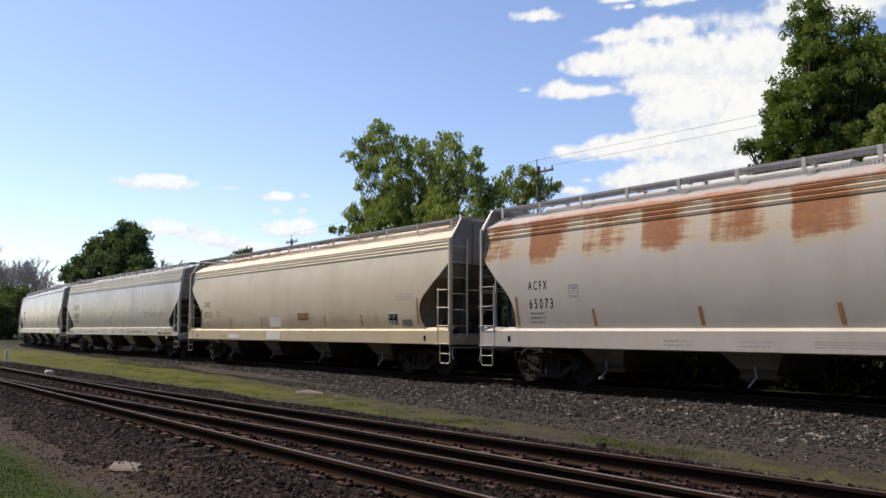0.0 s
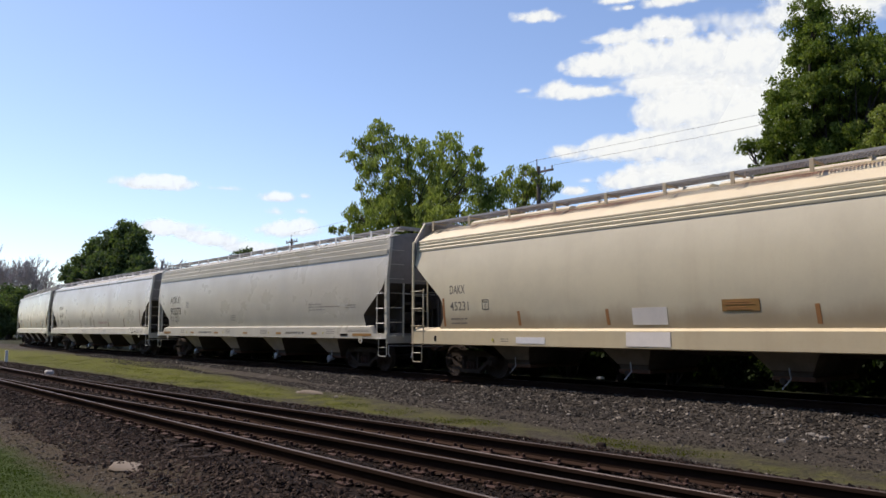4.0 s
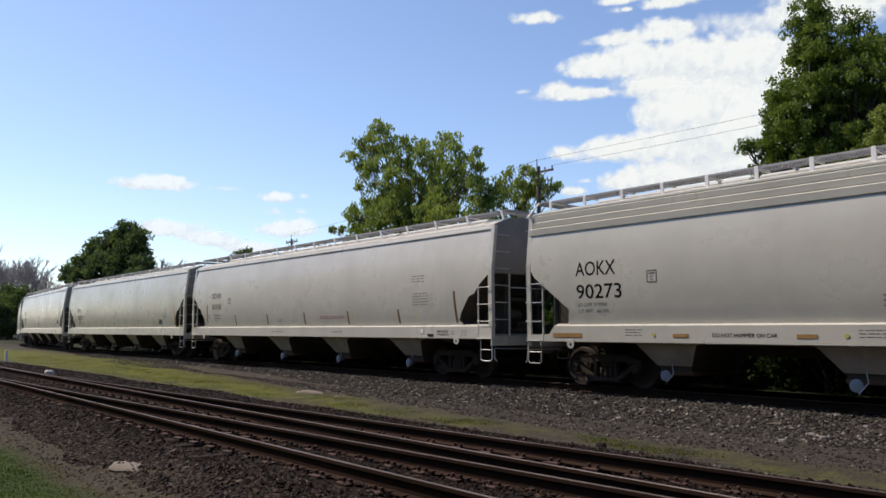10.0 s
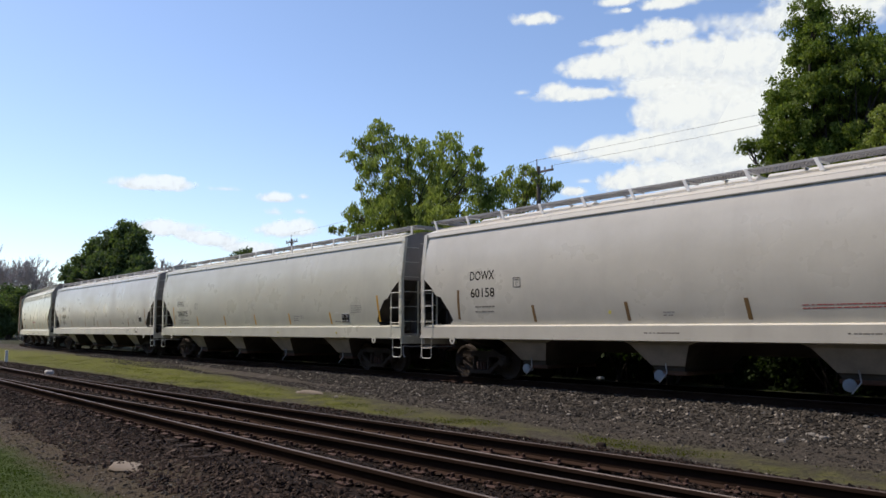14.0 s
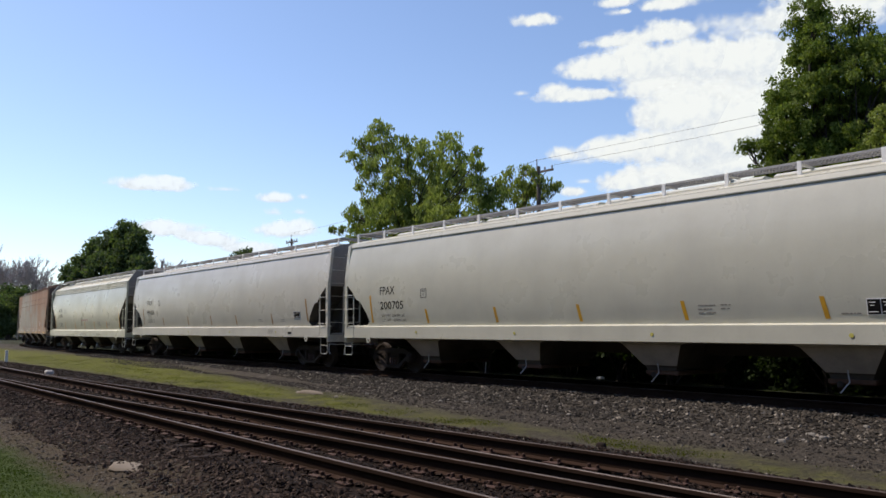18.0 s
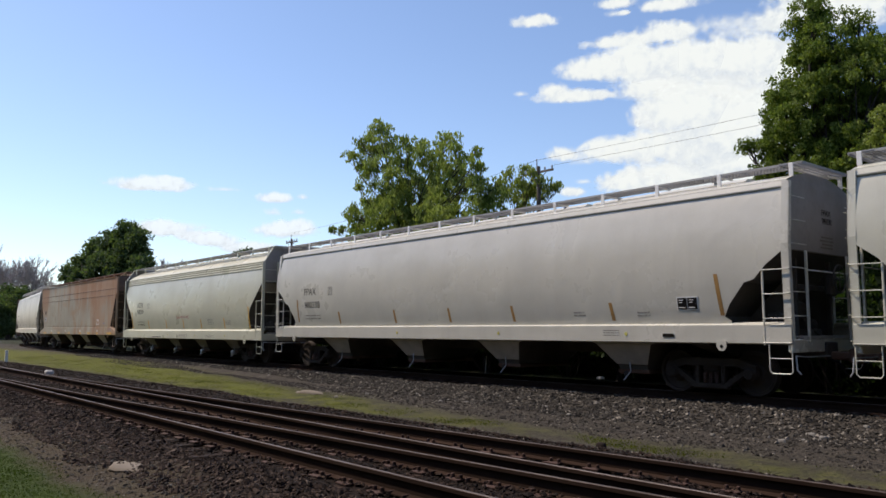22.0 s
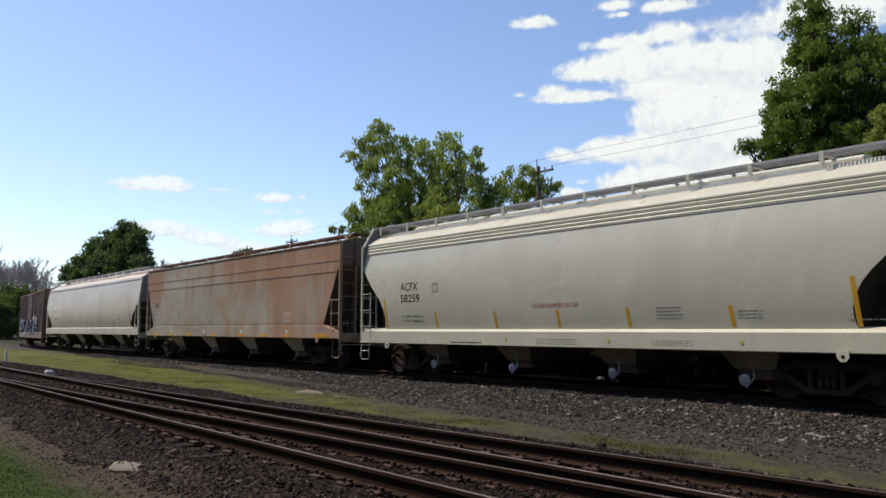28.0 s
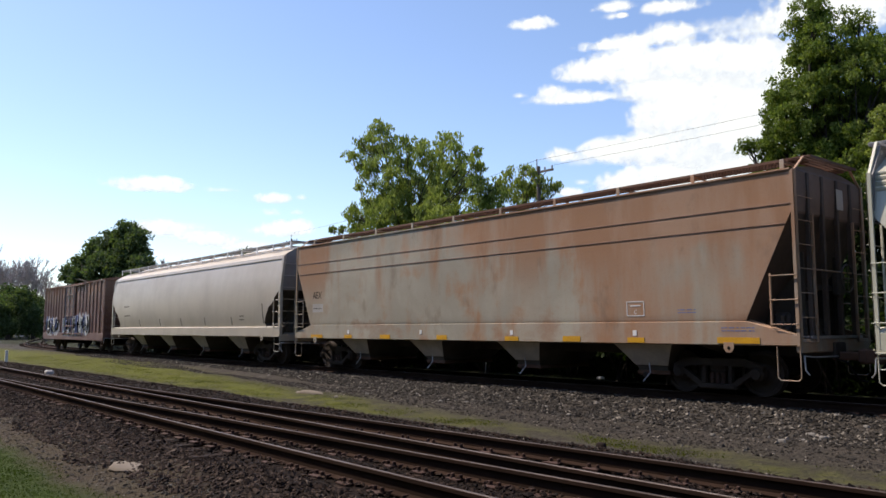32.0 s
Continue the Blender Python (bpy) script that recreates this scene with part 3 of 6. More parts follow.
def truck_frame_geo(s):
    """One cast side frame with its window openings, at the side s."""
    g = Geo()
    y0, y1 = sorted((s * 0.93, s * 1.06))
    g.slab([(-1.02, 0.62), (-0.62, 0.76), (0.62, 0.76), (1.02, 0.62), (1.02, 0.5), (0.6, 0.6), (-0.6, 0.6), (-1.02, 0.5)], y0, y1)
    g.slab([(-0.98, 0.56), (-0.8, 0.56), (-0.32, 0.24), (-0.36, 0.14)], y0, y1)
    g.slab([(0.98, 0.56), (0.8, 0.56), (0.32, 0.24), (0.36, 0.14)], y0, y1)
    g.box((0, s * 0.995, 0.18), (0.84, 0.15, 0.11), 0.02)
    for x in (-0.3, 0.3):
        g.box((x, s * 0.995, 0.44), (0.09, 0.13, 0.42), 0.015)
    for x in (-0.89, 0.89):
        g.lathe([(s * 0.9, 0.14), (s * 1.06, 0.14), (s * 1.1, 0.1), (s * 1.12, 0.1)], (x, 0, 0.457), 14)
    return g


SHARED = {}


def shared(key, make, smooth=0.0):
    if key not in SHARED:
        SHARED[key] = make().mesh(key, smooth)
    return SHARED[key]


WHEELSETS = []


def add_truck(car, x):
    bol = Geo().box((0, 0, 0.58), (0.4, 2.0, 0.24), 0.04).box((0, 0, 0.75), (0.5, 0.6, 0.16), 0.03)
    for s in (-0.62, 0.62):
        bol.rod((s, -0.85, 0.45), (s, 0.85, 0.45), 0.05).box((s, 0.78, 0.42), (0.06, 0.1, 0.3), 0.01).box((s, -0.78, 0.42), (0.06, 0.1, 0.3), 0.01)
    truck = part("truck", shared("truck_bolster", lambda: bol), M_TRUCK, car)
    truck.location = (x, 0, 0)
    for s in (-1, 1):
        part("side_frame", shared(f"side_frame_{s}", lambda: truck_frame_geo(s)), M_TRUCK, truck)
        for k in (-0.13, 0.0, 0.13):
            part("coil_spring", shared(f"spring_{s}_{k}", lambda: Geo().lathe([(0.24 + i * 0.025, 0.055 if i % 2 else 0.045) for i in range(10)], (k, s * 0.995, 0), 8, "z")), M_SPRING, truck)
    for k in (-0.889, 0.889):
        w = part("wheelset", shared("wheelset", wheel_geo, 35), M_WHEEL, truck)
        w.location = (k, 0, 0.457)
        WHEELSETS.append((w, k))
    return truck


def grating_geo(length, width, pitch=0.07, edge=0.055):
    """Open walkway grating: edge bars, bearing bars and cross bars."""
    g = Geo()
    for y in (-width / 2, width / 2):
        g.box((0, y, 0), (length, 0.012, edge))
    for y in (-width / 4, 0, width / 4):
        g.box((0, y, 0.008), (length, 0.008, 0.03))
    n = int(length / pitch)
    for i in range(n + 1):
        g.box((-length / 2 + i * length / n, 0, 0.012), (0.026, width, 0.02))
    return g


def add_coupler(car, s, half):
    c = Geo().box((s * (half + 0.2), 0, 0.84), (0.62, 0.16, 0.17), 0.03)
    c.box((s * (half + 0.5), 0.03, 0.84), (0.22, 0.3, 0.3), 0.05).box((s * (half + 0.6), -0.1, 0.84), (0.14, 0.1, 0.28), 0.03)
    part("coupler", c, M_RUSTY, car)
    h = Geo().tube([(s * (half + 0.08), -0.35, 0.8), (s * (half + 0.3), -0.34, 0.72), (s * (half + 0.42), -0.3, 0.5), (s * (half + 0.5), -0.22, 0.38), (s * (half + 0.56), -0.1, 0.36)], 0.022)
    part("air_hose", h, M_BLACK, car)
    lever = Geo().tube([(s * (half + 0.02), -1.5, 0.86), (s * (half + 0.1), -1.2, 0.84), (s * (half + 0.1), -0.25, 0.84)], 0.014)
    lever.tube([(s * (half + 0.02), -1.5, 0.86), (s * (half + 0.04), -1.52, 0.6), (s * (half + 0.1), -1.5, 0.52)], 0.016)
    part("uncoupling_lever", lever, M_GALV, car)


def add_ladders(car, half, spec, mat):
    """Corner posts, side and end ladders and the steps below, at the four corners."""
    lo, eave = spec["sill"][0], spec["eave"]
    top, low, count = spec.get("ladder_top", 2.5), spec.get("ladder_low", lo + 0.03), spec.get("rungs", 4)
    stile = eave if spec.get("section") == "flow" else min(eave, spec.get("end_from", 2.88))
    post, foot = spec.get("post", 0.08), spec.get("foot", 0.4)
    # a straight post, or one bent to the rounded side
    line = [(lo, 1.55), (3.0, 1.572), (eave, 1.43)] if spec.get("section") == "round" else [(lo, 1.57), (eave, 1.57)]
    for sx in (-1, 1):
        for sy in (-1, 1):
            x, y = sx * half, sy * 1.545
            p = Geo()
            for deep, xs in ((0.045, (x - sx * post, x)), (0.1, (x - sx * 0.016, x + sx * 0.001))):
                p.slab([(sy * w, z) for z, w in line] + [(sy * (w - deep), z) for z, w in line[::-1]], *sorted(xs), "x")
            rise = spec.get("walk", eave) - eave + 0.02
            if rise > 0.1 and not spec.get("eave_rail"):
                a, b = sy * 1.535, sy * (spec.get("walk_y", 0.83) + 0.27)
                p.slab([(a, eave - 0.04), (a - sy * 0.05, eave - 0.04), (b - sy * 0.04, eave + rise), (b, eave + rise)][::sy], *sorted((x - sx * 0.01, x - sx * 0.055)), "x")
            part("corner_post", p, mat, car)
            lad = part("side_ladder", Geo().box((x - sx * 0.55, y + sy * 0.01, (low + top) / 2), (0.04, 0.035, top - low + 0.1), 0.008), mat, car)
            zs = [low + i * (top - low) / (count - 1) for i in range(count)]
            for z in zs:
                part("rung", Geo().tube([(x, y + sy * 0.0, z), (x - sx * 0.01, y + sy * 0.06, z), (x - sx * 0.55, y + sy * 0.06, z), (x - sx * 0.56, y, z)], 0.012), M_GALV if spec.get("galv") else mat, lad)
            endl = part("end_ladder", Geo().box((x + sx * 0.02, y - sy * 0.62, 0.5 * (1.1 + stile)), (0.05, 0.05, stile - 1.1), 0.008), mat, car)
            for i in range(7):
                z = lo + 0.08 + i * 0.46
                if z < eave - 0.1:
                    part("rung", Geo().rod((x + sx * 0.04, y, z), (x + sx * 0.04, y - sy * 0.62, z), 0.011), mat, endl)
            # stirrup of bent rod under the sill
            a, b, z0, z1 = x - sx * 0.03, x - sx * 0.47, lo + 0.02, foot
            st = Geo().tube([(a, y, z0), (a, y, z1 + 0.05), (a - sx * 0.05, y, z1), (b + sx * 0.05, y, z1), (b, y, z1 + 0.05), (b, y, z0)], 0.013)
            if spec.get("tread", True):
                st.rod((a, y, (z0 + z1) / 2), (b, y, (z0 + z1) / 2), 0.011)
            part("step", st, mat, car)


def add_roof_walk(car, half, spec, mat):
    """Running boards along both sides of the hatches, their supports, end walks and the hatch row."""
    z, y, wid = spec["walk"], spec.get("walk_y", 0.83), 0.5
    dark = M_RUSTY if spec.get("rusty_walk") else M_GRATE
    rim = 0.04 if spec["section"] == "round" else 0.05
    for s in (-1, 1):
        wb = part("running_board", shared(f"board_{half:.2f}_{rim}", lambda: grating_geo(2 * half - 0.3, wid, edge=rim)), dark, car)
        wb.location = (0, s * y, z)
        n = spec.get("supports", 14)
        for i in range(n):
            edge = 0.1 if spec.get("eave_rail") else 0.45
            x = -half + edge + (2 * half - 2 * edge) * i / (n - 1)
            sup = Geo().box((x, (y + wid / 2 + 0.02), -0.12), (0.09, 0.03, 0.28), 0.006).box((x, y, -0.04), (0.05, wid, 0.03))
            for k, p in enumerate(sup.v):
                sup.v[k] = (p[0] - (0.45 * p[2] if spec.get("lean") else 0.0), p[1] * s - s * y, p[2])
            # Brackets whiter than the car: sunlight put into their paint.
            part("support", sup, spec.get("sunlit_support_paint", mat), wb)
    for s in (-1, 1):
        ew = part("end_walk", shared(f"endwalk_{y}", lambda: grating_geo(2 * y + 0.5, 0.45)), dark, car)
        ew.rotation_euler = (0, 0, math.pi / 2)
        ew.location = (s * (half - 0.12), 0, z + 0.002)
    n = 4
    seg = (2 * half - 2.6) / n
    for i in range(n):
        x = -half + 1.3 + seg * (i + 0.5)
        h = Geo()
        h.slab([(-0.42, 0), (-0.42, 0.09), (-0.3, 0.16), (0.3, 0.16), (0.42, 0.09), (0.42, 0)], x - seg / 2 + 0.12, x + seg / 2 - 0.12, "x")
        for k in range(len(h.v)):
            h.v[k] = (h.v[k][0], h.v[k][1], h.v[k][2] + spec["walk"] - 0.16)
        hatch = part("roof_hatch", h, spec.get("hatch_paint", mat), car)
        for k in (-0.3, 0.3):
            part("hatch_strap", Geo().box((x + k * seg, 0, spec["walk"] + 0.01), (0.07, 0.88, 0.025), 0.004), M_GALV, hatch)


def hopper_car(spec):
    """A covered hopper: spec gives its length, section, paint, bands, hoppers, sills and marks. Its origin is mid-length on the rail heads."""
    L = spec["length"]
    half = L / 2
    mat = spec["paint"]
    trim = spec.get("trim", mat)
    car = tagged(new("hopper_car"), spec["label"], "freight car", "train")
    prof, cut = PROFILES[spec["section"]], CUTS[spec["cut"]]
    zlo, eave = spec["sill"][1] - 0.1, spec["eave"]
    prof_s = eave / prof[-1][0]
    zs = sorted({round(z, 3) for z in ([zlo] + [c[0] for c in cut if zlo < c[0] < eave] + [p[0] * 1.0 for p in prof if zlo < p[0] < eave] + [zlo + (eave - zlo) * i / 26 for i in range(1, 27)])})
    lv = [(z, half - lerp(cut, z), bend(prof, z / prof_s)) for z in zs]
    part("body", loft(lv, (0, 2)), mat, car, smooth=28)
    # roof: a shallow cambered sheet with a lip over the side
    w0 = lv[-1][2]
    rz = spec["walk"] - 0.12
    roof = [(eave - 0.03, half - 0.08, w0 + 0.012), (eave + 0.0, half - 0.07, w0 + 0.03), (eave + 0.03, half - 0.07, w0 + 0.028)]
    for k in range(1, 9):
        a = k / 8
        roof.append((eave + 0.03 + (rz - eave - 0.03) * math.sin(a * math.pi / 2) ** 1.0, half - 0.08 - 0.03 * a, (w0 + 0.02) * (1 - a) + 0.35 * a))
    part("roof", loft(roof, (0, 2), cap_top=True, cap_low=False), spec.get("roof_paint", mat), car, smooth=30)
    ends = [(z, a + 0.004, b - 0.003) for z, a, b in lv] + [(z, a + 0.004, b - 0.003) for z, a, b in roof[3:]]
    split = spec.get("end_from", 2.88)
    mid = (split, half - lerp(cut, split) + 0.004, bend(prof, split / prof_s) - 0.003)
    high, low = [mid] + [r for r in ends if r[0] > split], [r for r in ends if r[0] < split] + [mid]
    for k, s in ((1, 1), (3, -1)):
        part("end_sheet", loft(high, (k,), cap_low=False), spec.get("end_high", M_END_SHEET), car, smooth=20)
        part("slope_sheet", loft(low, (k,), cap_low=False), spec.get("end_paint", M_END), car, "grimy slope sheet, its shade under the end painted in", smooth=20)
        if not spec.get("end_paint"):
            rnd = random.Random(7)
            marks = [w[0] for w in spec.get("words", [])[:2]]
            for words, z, w in zip(marks, (3.67, 3.5), (0.42, 0.44)):
                me = text_geo(words, 0.0, z, w, 0.12)
                for v in me.vertices:
                    v.co = (s * (half - lerp(cut, z) + 0.008 - v.co.y), s * (0.03 + v.co.x), v.co.z)
                part("lettering", me, M_BLACK, car, "small painted reporting mark")
            for z, h, w in ((3.22, 0.035, 0.5), (3.15, 0.035, 0.6), (3.08, 0.035, 0.45), (3.01, 0.035, 0.55)):
                x = half - lerp(cut, z) + 0.006
                part("stencil_bar", Geo().box((s * x, s * 0.25 + rnd.uniform(-0.03, 0.03), z), (0.006, w, h)), M_INK, car)
    if spec["section"] == "flat":
        for s in (-1, 1):
            for y in (-0.95, -0.33, 0.33, 0.95):
                part("end_post", Geo().box((s * (half - 0.05), y, (1.2 + eave) / 2), (0.09, 0.1, eave - 1.2), 0.012), spec["end_paint"], car)
        part("end_plate", Geo().box((half + 0.005, 0.4, 4.0), (0.012, 0.3, 0.42), 0.003), M_DULL_WHITE, car, "pale plate with worn lettering")
    if spec["section"] == "flow":
        # flat end wall up to the running boards, stiffened by posts and a bottom flange
        for s in (-1, 1):
            hip = spec.get("walk_y", 0.83) + 0.25
            wall = Geo().slab([(-1.5, 3.26), (1.5, 3.26), (1.5, eave - 0.02), (hip, rz + 0.06), (-hip, rz + 0.06), (-1.5, eave - 0.02)], *sorted((s * (half - 0.1), s * (half - 0.056))), "x")
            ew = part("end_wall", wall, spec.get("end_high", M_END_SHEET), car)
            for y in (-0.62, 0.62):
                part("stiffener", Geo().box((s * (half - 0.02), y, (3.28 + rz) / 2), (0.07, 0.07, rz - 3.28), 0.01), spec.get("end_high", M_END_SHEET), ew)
            part("bottom_flange", Geo().box((s * (half - 0.05), 0, 3.24), (0.1, 3.0, 0.03), 0.006), M_END, ew)
    if spec.get("eave_rail"):
        for s in (-1, 1):
            z0 = eave - 0.12
            a0, a1 = bend(prof, z0 / prof_s), w0
            part("eave_rail", Geo().slab([(s * (a0 - 0.03), z0), (s * (a0 + 0.03), z0 + 0.005), (s * (a0 + 0.034), z0 + 0.03), (s * (a1 + 0.034), eave + 0.01), (s * (a1 - 0.03), eave + 0.02)], -half + 0.06, half - 0.06, "x"), mat, car)
    # upright weld seams between the side panels
    n = spec.get("walls", 0)
    top = spec["bands"][0][0] - 0.02 if spec.get("bands") else eave - 0.06
    for s in (-1, 1):
        for i in range(n):
            x = -half + (0.08 + 1.7 * (i + 1) if spec["section"] == "flow" else L * (i + 0.5) / n + 0.35 * math.sin(i * 2.3))
            seam = Geo()
            zz = [spec["sill"][1] - 0.02 + (top - spec["sill"][1] + 0.02) * k / 12 for k in range(13)]
            for z in zz:
                w = bend(prof, z / prof_s)
                seam.v += [(x - 0.009, s * (w - 0.004), z), (x - 0.004, s * (w + 0.001), z), (x + 0.004, s * (w + 0.001), z), (x + 0.009, s * (w - 0.004), z)]
            seam.f = [(4 * k + j, 4 * k + j + 1, 4 * k + j + 5, 4 * k + j + 4) for k in range(12) for j in range(3)]
            part("weld_seam", seam, mat, car, smooth=60)
    # horizontal ribs along the top of the side
    for s in (-1, 1):
        for z0, z1, out in spec.get("bands", []):
            b = Geo()
            n = 1
            a0, a1 = bend(prof, z0 / prof_s), bend(prof, z1 / prof_s)
            b.slab([(s * (a0 - 0.05), z0 + 0.012), (s * (a0 + out * 0.7), z0), (s * (a0 + out), z0 + 0.008), (s * (a0 + out + 0.006), z1 - 0.03), (s * (a1 + out * 0.5), z1 - 0.004), (s * (a1 - 0.05), z1)], -half + lerp(cut, 4.0) - 0.015, half - lerp(cut, 4.0) + 0.015, "x")
            part("side_rib", b, mat, car)
        for z0 in spec.get("seams", []):
            w = bend(prof, z0 / prof_s)
            e = lerp(cut, z0) + 0.02
            part("lap_seam", Geo().slab([(s * (w - 0.01), z0), (s * (w + 0.012), z0), (s * (w + 0.012), z0 + 0.012), (s * (w - 0.01), z0 + 0.03)], -half + e, half - e, "x"), M_RUSTY, car)
        # side sill: web, sloped top flange, bottom lip
        lo, hi = spec["sill"]
        tap = spec.get("sill_taper", 0.0)
        y = s * 1.565
        prof_sill = [(s * 1.40, hi), (y, hi - spec.get("flange", 0.05)), (y, lo + 0.02), (s * 1.5, lo), (s * 1.5, lo + 0.02), (s * 1.535, lo + 0.03), (s * 1.535, hi - 0.1), (s * 1.40, hi - 0.03)]
        sill = Geo()
        xs = [-half + 0.02, -half + 0.02 + max(tap, 0.01), half - 0.02 - max(tap, 0.01), half - 0.02]
        ends = (0, 3)
        if spec.get("notch"):
            xs = [-half + 0.02, -half + 0.74, -half + 0.92, half - 0.92, half - 0.74, half - 0.02]
            ends = (0, 1, 4, 5)
        n = len(prof_sill)
        for i, x in enumerate(xs):
            for yy, z in prof_sill:
                if i in ends and tap and z > lo + 0.1:
                    z = lo + 0.13 + (z - lo) * 0.12
                sill.v.append((x, yy, z))
        sill.f = [(i * n + j, i * n + (j + 1) % n, (i + 1) * n + (j + 1) % n, (i + 1) * n + j) for i in range(len(xs) - 1) for j in range(n)] + [tuple(range(n)), tuple(range(len(xs) * n - 1, (len(xs) - 1) * n - 1, -1))]
        sl = part("side_sill", sill, spec.get("sill_paint", mat), car)
        for q in spec.get("pads", (1.45,)):
            for e in (-1, 1):
                pad = Geo().slab([(e * (half - q) - 0.11, lo + 0.06), (e * (half - q) + 0.11, lo + 0.06), (e * (half - q) + 0.11, lo - 0.06), (e * (half - q) + 0.05, lo - 0.14), (e * (half - q) - 0.05, lo - 0.14), (e * (half - q) - 0.11, lo - 0.06)], *sorted((s * 1.567, s * 1.583)))
                pd = part("jacking_pad", pad, spec.get("sill_paint", mat), sl)
                # A black disc gives the hole its inner dark.
                part("painted_pad_hole", Geo().lathe([(s * 1.584, 0.035), (s * 1.588, 0.035)], (e * (half - q), 0, lo - 0.05), 10), M_BLACK, pd)
    # underframe
    part("center_sill", Geo().box((0, 0, 0.95), (2 * half + 0.1, 0.5, 0.32), 0.02), M_UNDER, car)
    for s in (-1, 1):
        part("end_sill", Geo().box((s * (half - 0.06), 0, 1.05), (0.12, 3.06, 0.26), 0.02), trim, car)
        dk = part("end_platform", shared("deck", lambda: grating_geo(2.3, 0.42)), M_GRATE, car)
        dk.rotation_euler = (0, 0, math.pi / 2)
        dk.location = (s * (half - 0.2), 0, 1.21)
        br = Geo()
        for y in (-0.75, 0.75):
            br.box((s * (half - 0.3), y, 2.0), (0.09, 0.06, 1.75), 0.01)
            part("gusset", Geo().slab([(s * (half - 0.35), 1.2), (s * (half - 1.5), 1.2), (s * (half - 1.5), 1.36), (s * (half - 0.35), 2.5)][::s], y - 0.012, y + 0.012), M_UNDER, car)
        br.box((s * (half - 0.3), 0, 2.2), (0.08, 1.5, 0.1), 0.01)
        br.box((s * (half - 1.05), 0, 1.25), (1.6, 0.5, 0.25), 0.03)
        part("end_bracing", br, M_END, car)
        part("end_handrail", Geo().tube([(s * (half - 0.02), -0.93, 2.48), (s * (half + 0.05), -0.9, 2.5), (s * (half + 0.05), 0.9, 2.5), (s * (half - 0.02), 0.93, 2.48)], 0.016), trim, car)
        part("bolster", Geo().slab([(-1.5, 1.25), (1.5, 1.25), (1.5, 1.05), (0.4, 0.8), (-0.4, 0.8), (-1.5, 1.05)], s * (half - 2.0) - 0.2, s * (half - 2.0) + 0.2, "x"), M_UNDER, car)
        add_coupler(car, s, half)
        add_truck(car, s * (half - 2.05))
    # slope sheets under the ends and the hoppers with their outlet gates
    n = spec["hoppers"]
    pitch = spec.get("pitch", 4.0)
    for i in range(n):
        x = (i - (n - 1) / 2) * pitch
        a, b = spec.get("mouth", 0.95), 0.3
        h = Geo()
        lv2 = [(1.46, pitch / 2 - 0.05, 1.38), (1.02, a - 0.2, 1.36), (0.52, b + 0.1, 1.0), (0.4, b + 0.05, 0.96)]
        for z, p, q in lv2:
            h.v += [(x - p, -q, z), (x + p, -q, z), (x + p, q, z), (x - p, q, z)]
        for k in range(3):
            for j in range(4):
                h.f.append((4 * k + j, 4 * k + (j + 1) % 4, 4 * k + 4 + (j + 1) % 4, 4 * k + 4 + j))
        # Slopes stay dark for their shade; pale side sheets go over them.
        hp = part("hopper", h, M_HOPPER_SHADE, car, "grimy hopper with shade painted on its slopes")
        for side in (-1, 1):
            skin = Geo()
            skin.v = [(x + e * (p - 0.004), side * (q + o), z) for o in (0.004, 0.016) for z, p, q in ((1.46, lv2[0][1], 1.38), (1.02, lv2[1][1], 1.36), (0.8, 0.55 * lv2[1][1] + 0.45 * lv2[2][1], 1.2), (0.56, lv2[2][1] + 0.03, 1.03)) for e in (-1, 1)]
            skin.f = [(2 * k, 2 * k + 1, 2 * k + 3, 2 * k + 2) for k in range(3)] + [(8 + 2 * k, 10 + 2 * k, 11 + 2 * k, 9 + 2 * k) for k in range(3)]
            skin.f += [(2 * k + e, 2 * k + 2 + e, 2 * k + 10 + e, 2 * k + 8 + e) for k in range(3) for e in (0, 1)] + [(0, 1, 9, 8), (6, 7, 15, 14)]
            part("side_sheet", skin, spec.get("hopper_paint", M_HOPPER_PALE), hp)
        gt = Geo().box((x, 0, 0.4), (0.86, 1.98, 0.1), 0.02)
        gt.rod((x - 0.36, -0.95, 0.36), (x - 0.36, 0.95, 0.36), 0.04, 8)
        part("outlet_gate", gt, M_RUSTY, hp)
        cap = Geo().lathe([(-1.13, 0.05), (-1.11, 0.12), (-1.07, 0.125), (-1.06, 0.08), (-0.9, 0.07)] if "cap_paint" in spec else [(-1.02, 0.03), (-1.0, 0.068), (-0.95, 0.068), (-0.92, 0.05)], (x - 0.2, 0, 0.34), 14)
        part("outlet_cap", cap, spec.get("cap_paint", M_UNDER), hp)
        part("gate_lever", Geo().tube([(x - 0.02, -1.1, 0.62), (x + 0.02, -1.12, 0.4), (x - 0.12, -1.2, 0.2)], 0.014), M_GALV, hp)
    add_ladders(car, half, spec, trim)
    add_roof_walk(car, half, spec, trim)
    # brake gear on the leading end, in the end paint that carries the shade
    e = half - 0.35
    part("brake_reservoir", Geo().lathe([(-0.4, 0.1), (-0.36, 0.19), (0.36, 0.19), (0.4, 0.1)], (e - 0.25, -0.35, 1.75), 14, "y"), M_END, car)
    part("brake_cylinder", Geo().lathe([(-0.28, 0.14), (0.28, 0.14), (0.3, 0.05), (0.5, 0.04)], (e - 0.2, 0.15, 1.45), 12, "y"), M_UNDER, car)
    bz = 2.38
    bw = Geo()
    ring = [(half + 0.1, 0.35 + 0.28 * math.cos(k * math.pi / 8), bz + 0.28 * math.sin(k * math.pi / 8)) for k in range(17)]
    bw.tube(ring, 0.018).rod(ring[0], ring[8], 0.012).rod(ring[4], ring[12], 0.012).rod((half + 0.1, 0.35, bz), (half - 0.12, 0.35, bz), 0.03)
